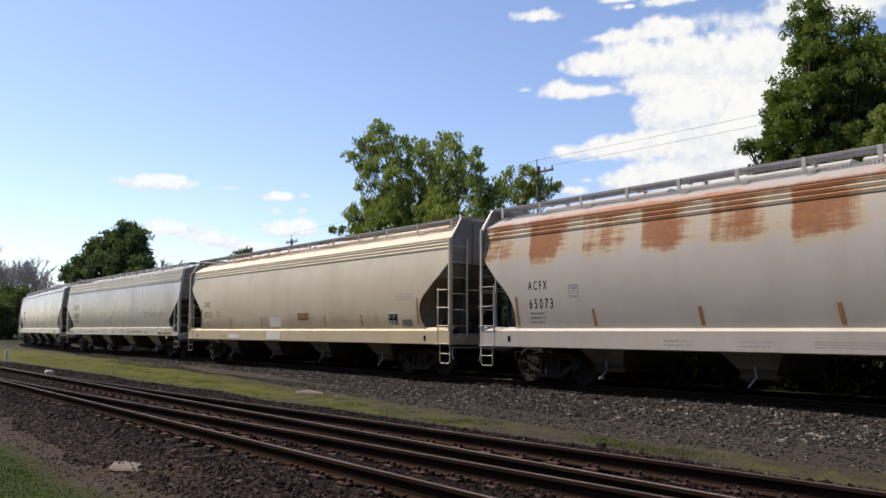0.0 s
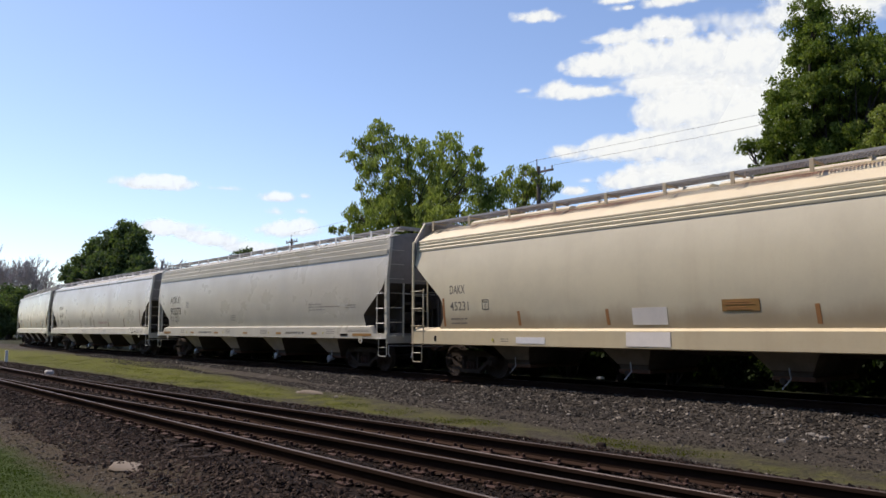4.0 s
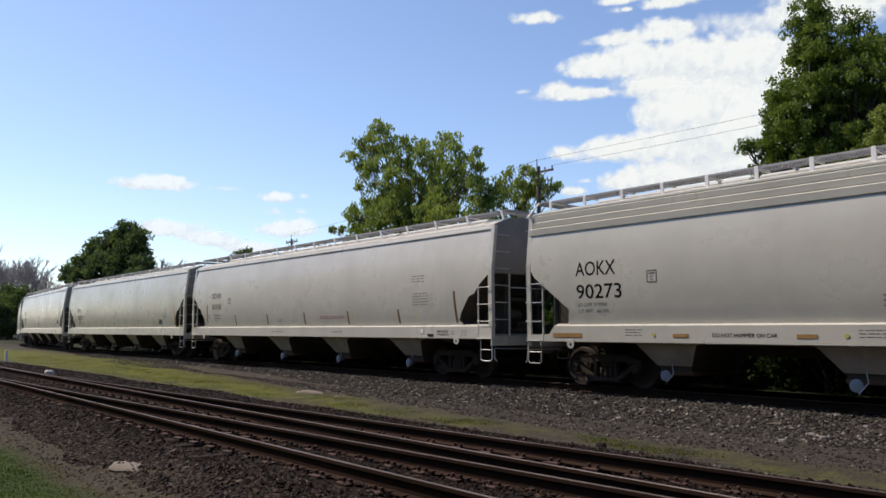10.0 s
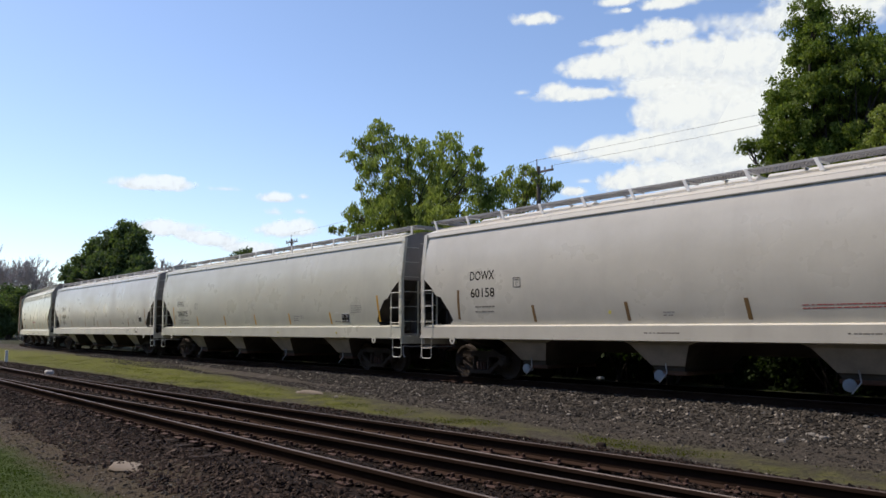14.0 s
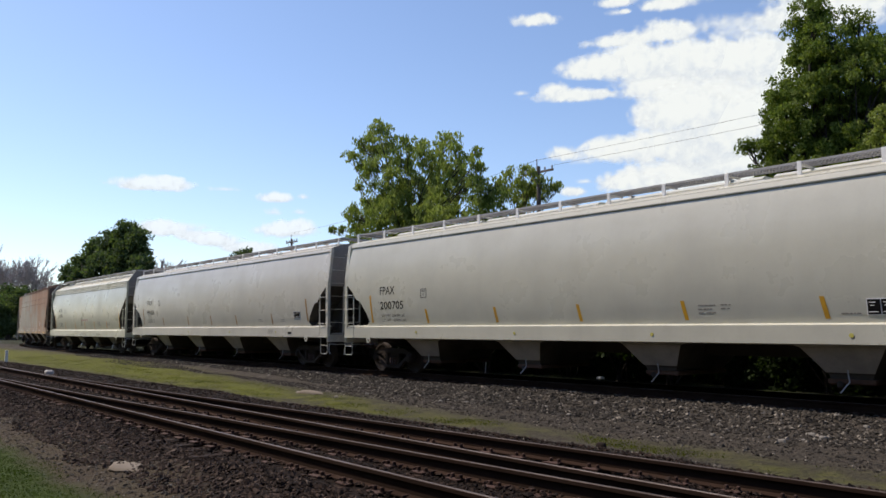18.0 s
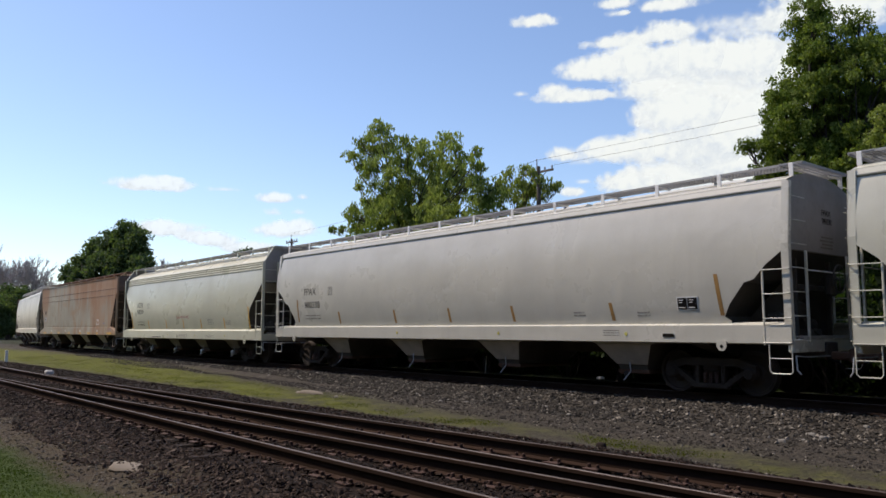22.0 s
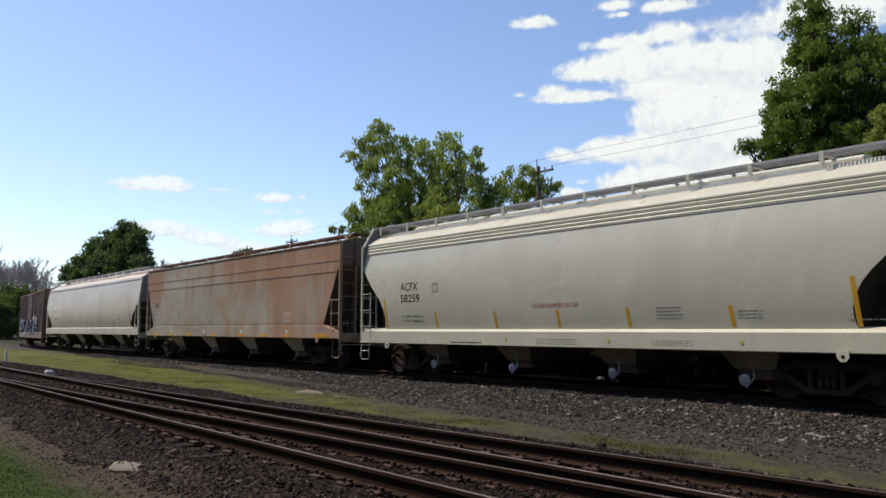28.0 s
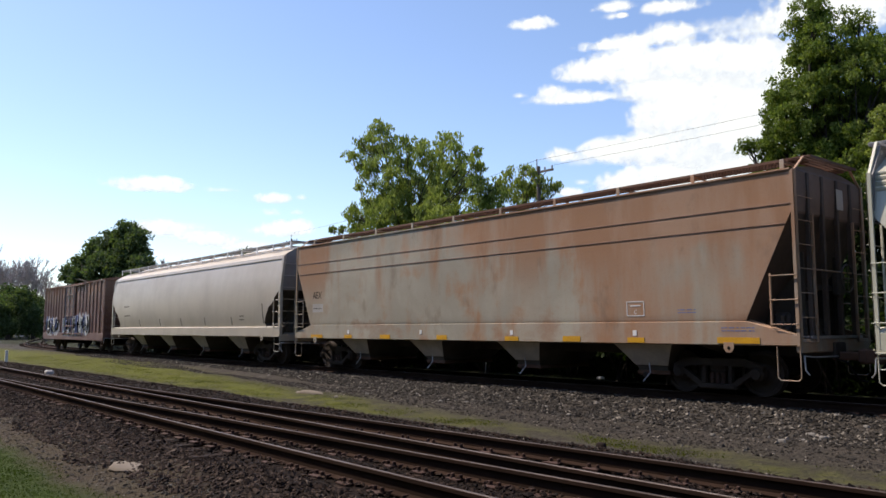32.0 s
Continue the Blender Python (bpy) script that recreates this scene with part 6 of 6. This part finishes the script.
utility_pole((-30.5, 33.0, -0.3), 11.2)
utility_pole((18.0, 33.0, -0.3), 11.6)
g = Geo().tube([(-30.62 - 40 * i / 20, 33.0 + 6 * i / 20, 11.3 - 1.6 * (i / 20) * (1 - i / 20)) for i in range(21)], 0.009, 5)
tagged(part("overhead_wire", g, M_WIRE, None), "thin dark overhead wire strung between the poles", "wire", "overhead wires")
utility_pole((-70.62, 39.0, -0.3), 11.0)
for dx, z in ((-0.12, 11.3), (1.05, 10.8)):
    g = Geo()
    pts = [(-30.5 + dx + (48.5) * i / 24, 33.0, z + 0.35 * (i / 24) - 1.6 * (i / 24) * (1 - i / 24)) for i in range(25)]
    g.tube(pts, 0.009, 5)
    tagged(part("overhead_wire", g, M_WIRE, None), "thin dark overhead wire strung between the poles", "wire", "overhead wires")


def cloud_matter(name, thick, lit=(0.92, 0.99, 0.94)):
    """Glowing cumulus, sunlight and shade put into its colour: billowing upper border, flatter greyer base, wisps where
    it is thin.
    """
    n = Net(name)
    n.t.nodes.remove(n.b)
    sx, sy = n.axis(0), n.axis(1)
    yy = n.math("ADD", n.math("MAXIMUM", sy, 0.0), n.math("MULTIPLY", n.math("MINIMUM", sy, 0.0), 1.45))
    d = n.math("SQRT", n.math("ADD", n.math("MULTIPLY", sx, sx), n.math("MULTIPLY", yy, yy)))
    big = n.noise(0.013, 2, 0.5, world=True)
    puff = n.noise(0.04, 2.6, 0.5, world=True, warp=0.25)
    dens = n.math("ADD", n.math("SUBTRACT", thick, d), n.math("ADD", n.math("MULTIPLY", n.math("SUBTRACT", big, 0.5), 0.6), n.math("MULTIPLY", n.math("SUBTRACT", puff, 0.5), 0.55)))
    fac = n.math("MULTIPLY", n.ramp(dens, -0.06, 0.42 if thick > 0.7 else 0.9), n.ramp(d, 0.84, 0.99, 1.0, 0.0))
    e = n.node("ShaderNodeEmission")
    tone = n.math("ADD", n.math("ADD", n.math("MULTIPLY", dens, 0.5), n.math("MULTIPLY", sy, 0.35)), n.math("SUBTRACT", puff, 0.5))
    n.put(e.inputs[0], n.mix(n.ramp(tone, -0.2, 0.4), (0.74, 0.83, 0.86), lit))
    e.inputs[1].default_value = 0.87
    tr = n.node("ShaderNodeBsdfTransparent")
    mx = n.node("ShaderNodeMixShader")
    n.put(mx.inputs[0], fac)
    n.put(mx.inputs[1], tr.outputs[0])
    n.put(mx.inputs[2], e.outputs[0])
    n.put(n.t.nodes["Material Output"].inputs[0], mx.outputs[0])
    return n.m


M_CLOUD, M_BANK, M_WISP, M_LOW = cloud_matter("cumulus_cloud", 0.74), cloud_matter("cloud_bank", 0.94), cloud_matter("thin_cloud", 0.62), cloud_matter("far_cloud", 0.86, (0.9, 1.02, 1.06))
CLOUDS = []
RIGHT = Vector((0.644, 0.765, 0.0))
# bearing to the left of the tracks' normal, height above the horizon, half width, half height: degrees
HIGH_CLOUDS = [(42.94, 22.4, 1.78, 0.56), (42.21, 22.59, 0.8, 0.51), (36.58, 23.2, 1.62, 0.5), (36.06, 22.59, 0.51, 0.25), (32.64, 22.78, 2.14, 0.62), (36.94, 20.58, 2.38, 0.51), (34.77, 20.67, 3.18, 0.72), (33.07, 20.88, 2.75, 0.92), (40.06, 17.01, 3.22, 0.62), (41.44, 17.43, 1.08, 0.71), (38.19, 17.03, 1.5, 0.44), (23.37, 21.19, 3.83, 1.65), (25.0, 20.63, 1.88, 1.04), (20.98, 20.66, 2.8, 1.93), (40.76, 12.8, 1.46, 0.64), (40.19, 10.07, 1.18, 0.46), (35.9, 10.48, 2.74, 0.91)]
CLOUD_BANK = [(38.35, 18.81, 2.28, 0.86), (35.67, 18.98, 2.77, 1.39), (32.46, 18.93, 3.13, 1.37), (28.99, 18.48, 3.58, 1.57), (26.04, 17.86, 3.1, 1.69), (32.91, 17.28, 3.39, 1.16), (29.82, 16.6, 4.01, 1.9), (26.87, 15.53, 3.16, 2.25), (33.97, 15.21, 1.69, 1.18), (31.99, 15.25, 2.63, 1.79), (28.79, 14.01, 3.62, 2.3), (25.87, 13.54, 2.43, 2.26), (36.85, 12.87, 2.29, 1.05), (34.23, 12.97, 2.32, 1.35), (31.49, 12.79, 3.0, 1.57), (28.5, 11.86, 3.26, 1.55), (32.72, 10.88, 3.82, 1.19), (35.49, 10.79, 2.35, 0.81), (29.68, 10.18, 3.32, 1.33)]
WISPS = [(43.82, 17.36, 0.85, 0.31), (28.14, 20.53, 3.29, 1.23), (30.03, 21.14, 2.33, 0.86), (39.27, 10.82, 0.74, 0.32), (26.34, 19.19, 2.69, 0.95), (60.26, 9.68, 0.63, 0.32), (60.53, 8.56, 0.63, 0.32), (62.36, 8.51, 0.83, 0.43), (68.47, 7.23, 2.94, 0.52), (36.81, 22.58, 0.99, 0.39), (65.84, 10.03, 1.51, 0.31), (59.29, 5.94, 2.12, 0.43), (39.11, 12.29, 1.57, 0.53)]
LOW_CLOUDS = [(70.75, 10.11, 2.62, 0.57), (69.71, 10.25, 1.25, 0.48), (71.86, 9.91, 1.21, 0.35), (62.22, 9.53, 1.17, 0.46), (69.74, 6.97, 2.16, 0.62), (70.72, 7.09, 1.23, 0.57), (66.48, 6.38, 1.73, 0.59), (67.68, 6.54, 1.54, 0.45), (61.52, 7.18, 2.07, 0.69), (60.55, 7.41, 1.09, 0.65), (63.94, 5.84, 2.21, 0.46)]
CLOUD_FAR = 2400.0


def cloud(az, el, a, b, mat):
    g = Geo()
    n = 10
    g.v = [(-1 + 2 * i / n, -1 + 2 * j / n, 0.12 * (1 - ((-1 + 2 * i / n) ** 2 + (-1 + 2 * j / n) ** 2) / 2)) for i in range(n + 1) for j in range(n + 1)]
    g.f = [(i * (n + 1) + j, (i + 1) * (n + 1) + j, (i + 1) * (n + 1) + j + 1, i * (n + 1) + j + 1) for i in range(n) for j in range(n)]
    c = part("cloud", g, mat, None)
    tagged(c, "white sunlit cumulus cloud in the blue sky", "cloud", "clouds", "structure")
    k = len(CLOUDS)
    far = CLOUD_FAR * (1 + 0.003 * (k % 13))
    p = Vector((-math.sin(radians(az)) * math.cos(radians(el)), math.cos(radians(az)) * math.cos(radians(el)), math.sin(radians(el)))) * far
    high = max(0.0, (p.z - 280) / 640)
    drift = RIGHT * (-14 - 4 * high) + Vector((0, 0, -26 * high))
    p = p + drift * 0.125 + Vector(EYE)
    m = look(p, p * 2 - Vector(EYE))
    s = 1.42 * far * math.pi / 180
    c.matrix_basis = m @ Matrix.Diagonal((a * s, b * s, min(a, b) * s, 1))
    c.scale = (a * s, b * s, min(a, b) * s)
    CLOUDS.append((c, m, drift))


for rows, mat in ((HIGH_CLOUDS, M_CLOUD), (CLOUD_BANK, M_BANK), (LOW_CLOUDS, M_LOW), (WISPS, M_WISP)):
    for row in rows:
        cloud(*row, mat)
# ---- ties, plates, ballast, grass and litter on the ground ----
def ties():
    pr = random.Random(5)
    mesh_cache = {}

    def tie(parent, x, y0, y1, z=-0.192):
        L = round((y1 - y0) * 5) / 5
        if L not in mesh_cache:
            g = Geo()
            ys = [-L / 2, -L / 6, L / 6, L / 2]
            ring = [(-0.112, -0.16), (-0.115, -0.015), (-0.1, 0.0), (0.1, 0.004), (0.115, -0.012), (0.112, -0.16)]
            for y in ys:
                g.v += [(a, y, b) for a, b in ring]
            g.f = [(k * 6 + j, k * 6 + (j + 1) % 6, (k + 1) * 6 + (j + 1) % 6, (k + 1) * 6 + j) for k in range(3) for j in range(6)] + [tuple(range(6)), tuple(range(23, 17, -1))]
            mesh_cache[L] = g.mesh("tie")
        o = part("tie", mesh_cache[L], M_TIE, parent)
        o.location = (x, (y0 + y1) / 2, z + pr.uniform(-0.006, 0.006))
        o.rotation_euler = (0, 0, pr.uniform(-0.02, 0.02))

    plates, spikes = Geo(), Geo()
    x = 3.5
    while x > -75:
        ty = turnout_y(x)
        tie(NEAR_TRACK, x, A_Y - 1.32 + pr.uniform(-0.06, 0.06), ty + 1.32 + pr.uniform(-0.06, 0.06))
        for yy in (A_Y - GAUGE / 2, A_Y + GAUGE / 2, ty - GAUGE / 2, ty + GAUGE / 2) if x > -33 else (A_Y - GAUGE / 2, A_Y + GAUGE / 2):
            plates.box((x, yy, -0.172), (0.19, 0.34, 0.018), 0.004)
            for dx, dy in ((-0.06, -0.1), (0.06, -0.1), (-0.06, 0.1), (0.06, 0.1)):
                if pr.random() < 0.85:
                    spikes.box((x + dx, yy + dy + (0.012 if dy < 0 else -0.012), -0.145), (0.03, 0.045, 0.045), 0.006)
        if x > -45:
            for yy in (A_Y - GAUGE / 2, ty - GAUGE / 2):
                for s in (-1, 1):
                    spikes.box((x + s * 0.15, yy, -0.168), (0.025, 0.2, 0.05), 0.006)
        x -= 0.535
    part("tie_plates", plates, M_PLATE, NEAR_TRACK)
    part("spikes", spikes, M_PLATE, NEAR_TRACK)
    tagged(bpy.data.objects["tie_plates"], kind="stuff")
    tagged(bpy.data.objects["spikes"], kind="stuff")
    x = 3.5
    plates, spikes = Geo(), Geo()
    while x > -100:
        p = path_at(x)
        tie(MAIN_TRACK, x, p[1] - 1.3, p[1] + 1.3)
        for s in (-1, 1):
            plates.box((x, p[1] + s * GAUGE / 2, -0.172), (0.19, 0.34, 0.018), 0.004)
        x -= 0.535
    tagged(part("main_plates", plates, M_PLATE, MAIN_TRACK), kind="stuff")


def stones(name, label, mat, count, spot, size, seed, lift=0.0):
    """Angular stones strewn over an area as one mass: spot(random numbers) gives x and y."""
    rnd = np.random.default_rng(seed)
    xy = spot(rnd, count)
    z = np.array([ground_z(x, y) for x, y in xy])
    s = size * rnd.lognormal(0, 0.32, (count, 1))
    base = np.array([(1, 0, 0), (-1, 0, 0), (0, 1, 0), (0, -1, 0), (0, 0, 0.8), (0, 0, -0.8), ])
    v = base[None] * (1 + rnd.uniform(-0.35, 0.35, (count, 6, 1))) + rnd.uniform(-0.28, 0.28, (count, 6, 3))
    a = rnd.uniform(0, 2 * np.pi, count)
    ca, sa = np.cos(a)[:, None], np.sin(a)[:, None]
    v = np.stack([v[..., 0] * ca - v[..., 1] * sa, v[..., 0] * sa + v[..., 1] * ca, v[..., 2]], -1) * s[:, None, :] * np.array([1.0, 1.0, 0.85])
    v += np.concatenate([xy, (z[:, None] + s * 0.25 + lift)], 1)[:, None, :]
    tri = np.array([(0, 2, 4), (2, 1, 4), (1, 3, 4), (3, 0, 4), (2, 0, 5), (1, 2, 5), (3, 1, 5), (0, 3, 5)])
    f = (np.arange(count)[:, None, None] * 6 + tri[None]).reshape(-1, 3)
    me = bpy.data.meshes.new(name)
    me.from_pydata(v.reshape(-1, 3).tolist(), [], f.tolist())
    return tagged(part(name, me, mat, None), label, "gravel", kind="stuff")


def band(x0, x1, y0, y1, lean=1.0):
    """Spots in a strip, denser towards the end x1."""
    def f(rnd, n):
        u = rnd.random(n) ** lean
        return np.stack([x1 + (x0 - x1) * u, rnd.uniform(y0, y1, n)], 1)
    return f


def blades(name, label, mat, count, spot, height, seed):
    rnd = np.random.default_rng(seed)
    xy = spot(rnd, count)
    count = len(xy)
    z = np.array([ground_z(x, y) for x, y in xy])
    h = height * rnd.uniform(0.4, 1.3, count)
    a = rnd.uniform(0, 2 * np.pi, count)
    w = 0.012
    c = np.concatenate([xy, z[:, None] - 0.01], 1)
    d = np.stack([np.cos(a), np.sin(a), np.zeros(count)], 1)
    tip = c + np.stack([rnd.normal(0, 0.4, count) * h, rnd.normal(0, 0.4, count) * h, h], 1)
    v = np.stack([c - d * w, c + d * w, tip], 1).reshape(-1, 3)
    me = bpy.data.meshes.new(name)
    me.from_pydata(v.tolist(), [], np.arange(count * 3).reshape(-1, 3).tolist())
    return tagged(part(name, me, mat, None), label, "grass", kind="stuff")


def strip_spots(rnd, n):
    """Tufts in the grassy strip between the tracks, which widens towards the far end."""
    x = -3.0 - 52 * rnd.random(n) ** 1.5
    top = 10.2 + np.clip(-x - 9, 0, 32) * 0.125
    y = 9.0 + (top - 9.0) * rnd.beta(2.2, 2.4, n)
    keep = np.array([noise.noise((a * 0.7, b * 1.1, 3.0)) + 0.3 - 0.28 * min(1.0, max(0.0, (a + 24) / 14)) for a, b in zip(x, y)]) > rnd.random(n) * 0.8
    return np.stack([x, y], 1)[keep]


def lawn_spots(rnd, n):
    x = -16 + 11 * rnd.random(n)
    edge = 2.5 + 0.25 * np.array([noise.noise((a * 0.8, 0, 9.0)) for a in x])
    return np.stack([x, edge + 0.15 - 2.7 * rnd.beta(1.5, 2.2, n)], 1)


def shoulder_spots(rnd, n):
    """The main line's shoulder: its foot lies nearer the rails where the grass reaches it."""
    x = 2 - 54 * rnd.random(n) ** 1.5
    foot = 12.0 + np.clip((-x - 12) / 18, 0, 1) * 1.7
    return np.stack([x, foot + (15.0 - foot) * rnd.random(n)], 1)


def gravel_spots(rnd, n):
    """Bare gravel between the grass and the shoulder."""
    x = 1 - 44 * rnd.random(n) ** 1.4
    low = 10.2 + np.clip(-x - 9, 0, 32) * 0.125
    y = np.where(rnd.random(n) < 0.25, 8.3 + 0.8 * rnd.random(n), low + (12.6 - low) * rnd.random(n))
    return np.stack([x, y], 1)


def bank_spots(rnd, n):
    """The near track's shoulder: thick by the ties, thinning out on the trodden dirt."""
    x = -3 - 27 * rnd.random(n) ** 1.2
    wave = np.array([noise.noise((a * 0.6, 4.0, 2.0)) for a in x])
    return np.stack([x, 4.08 - (1.1 + 0.5 * wave) * rnd.random(n) ** 1.4], 1)


ties()
stones("ballast", "angular grey ballast stones of the main line's shoulder", M_STONE, 32000, shoulder_spots, 0.032, 1)
stones("ballast_bed", "dark ballast between the main line's ties", M_CINDER, 7000, band(-40, 2, 15.0, 18.6, 1.3), 0.034, 2)
stones("track_cinders", "brown dirty ballast round the turnout", M_RUSTY_STONE, 30000, band(-42, 1, 3.7, 8.5, 1.6), 0.02, 3, 0.02)
stones("shoulder_cinders", "dark loose ballast beside the near rail", M_BANK_STONE, 15000, bank_spots, 0.022, 6)
stones("loose_gravel", "loose gravel on the bare ground between tracks", M_STONE, 14000, gravel_spots, 0.02, 4)
stones("path_gravel", "small grit on the trodden ground near the lawn", M_STONE, 1800, band(-20, -4, 2.6, 3.4, 1.1), 0.016, 5)
blades("thin_grass", "thin yellowish-green grass between the tracks", M_GRASS, 60000, strip_spots, 0.032, 7)
blades("lawn", "short green grass at the edge of the trodden ground", M_LAWN, 42000, lawn_spots, 0.022, 8)


def lump(name, label, base, size, mat, seed, category="stone"):
    """A broken flat lump with an uneven outline and worn edges."""
    pr = random.Random(seed)
    g = Geo()
    n = 11
    rings = [(1.0, -0.3), (1.0, 0.15), (0.9, 0.75), (0.6, 1.0), (0.2, 1.05)]
    for rr, zz in rings:
        for i in range(n):
            a = 2 * math.pi * i / n
            k = rr * (0.8 + 0.3 * math.sin(a * 2 + seed) * math.cos(a + seed)) + pr.uniform(-0.05, 0.05)
            g.v.append((size[0] * k * math.cos(a), size[1] * k * math.sin(a), size[2] * (zz + pr.uniform(-0.1, 0.1))))
    g.f = [(k * n + i, k * n + (i + 1) % n, (k + 1) * n + (i + 1) % n, (k + 1) * n + i) for k in range(len(rings) - 1) for i in range(n)] + [tuple(range(4 * n, 5 * n)), tuple(range(n - 1, -1, -1))]
    o = part(name, g, mat, None, label, smooth=50)
    o.location = base
    return tagged(o, label, category)


def rest(x, y, up=0.0):
    return (x, y, ground_z(x, y) + up)


lump("concrete_slab", "pale broken concrete slab lying in the ballast", rest(-9.72, 3.2), (0.52, 0.26, 0.03), M_SLAB, 3, "slab")
lump("concrete_slab", "pale flat slab lying on the gravel", rest(-18.6, 10.9), (0.7, 0.3, 0.06), M_SLAB, 4, "slab")
lump("pale_stone", "whitish stone on the ballast's edge", rest(-5.85, 12.65), (0.11, 0.06, 0.05), M_WHITE_STONE, 5)
lump("pale_stone", "whitish stone on the ballast's edge", rest(-5.6, 12.5), (0.08, 0.07, 0.05), M_WHITE_STONE, 6)
lump("pale_stone", "small whitish stone on the gravel", rest(-17.0, 10.75), (0.09, 0.06, 0.04), M_WHITE_STONE, 7)
lump("dark_clod", "small dark clod of earth in the grass", rest(-7.1, 8.9), (0.1, 0.09, 0.09), M_CINDER, 8, "clod")
lump("pale_stone", "white scrap of litter behind the main line", rest(-17.2, 21.6, 0.03), (0.2, 0.08, 0.07), M_LABEL, 9)
lump("pale_stone", "white scrap of litter behind the main line", rest(-15.4, 20.2, 0.03), (0.17, 0.06, 0.06), M_LABEL, 10)
pr = random.Random(21)
for k in range(26):
    x, y = -3 - 30 * pr.random() ** 1.4, 11.6 + 3.0 * pr.random()
    s = pr.uniform(0.045, 0.08)
    lump("pale_stone", "pale stone among the grey ballast", rest(x, y), (s, s * 0.75, s * 0.6), M_WHITE_STONE, 40 + k)


tagged(part("stake", Geo().rod((-22.6, 21.2, -0.5), (-22.52, 21.2, 0.32), 0.018, 6, 0.014), M_LABEL, None), "thin pale stake standing behind the main line", "stake")


def switch_stand(base):
    """Low white switch machine and rod at the points."""
    s = tagged(new("switch_stand"), "low white switch stand beside the turnout's points", "switch")
    s.location = base
    part("base_plate", Geo().box((0, 0, 0.03), (0.6, 0.4, 0.05), 0.01), M_PLATE, s)
    part("housing", Geo().box((0, 0, 0.12), (0.34, 0.24, 0.15), 0.04), M_DULL_WHITE, s)
    part("lever", Geo().tube([(-0.15, 0, 0.18), (-0.4, 0.05, 0.15), (-0.55, 0.05, 0.1)], 0.018), M_PATCH, s)
    return s


switch_stand((-28.6, 6.75, -0.2))


def marker_post(base, h):
    p = tagged(new("marker_post"), "short white-painted marker post in the grass", "post")
    p.location = base
    part("post", Geo().box((0, 0, h / 2 - 0.1), (0.12, 0.12, h + 0.2), 0.015), M_LABEL, p)
    part("cap", Geo().box((0, 0, h + 0.01), (0.15, 0.15, 0.03), 0.008), M_LABEL, p)
    return p


marker_post(rest(-44.6, 8.5), 0.55)
marker_post(rest(-45.3, 8.2), 0.6)


def run(t):
    """Metres that the train has gone since 16 s; it eases off slightly on the way."""
    u = (t - 16) / 16
    return 4.2301 * (t - 16) - 3.321 * u ** 2 - 2.0314 * u ** 3 + 0.9404 * u ** 4 + 0.9797 * u ** 5 + 0.1592 * u ** 6


def motions():
    for car, mid, tc in TRAIN:
        rows = []
        for k in range(65):
            t = CLIP * k / 64
            s = mid + run(t)
            a, b = along(s - tc), along(s + tc)
            rows.append((t, pose((a[0] + b[0]) / 2, (a[1] + b[1]) / 2, 0, 0, 0, math.degrees(math.atan2(b[1] - a[1], b[0] - a[0])))))
        walk(car, rows)
    # wheels turn with the distance run
    step = 4 / FPS
    times = [k * step for k in range(int(CLIP / step) + 1)]
    times[-1] = CLIP
    for w, x in WHEELSETS:
        walk(w, [(t, pose(x, 0, 0.457, 0, math.degrees(run(t) / 0.457) % 360, 0)) for t in times])
    for puff, m, drift in CLOUDS:
        walk(puff, [(0.0, Matrix.Translation(-0.5 * drift) @ m), (CLIP, Matrix.Translation(0.5 * drift) @ m)])


motions()
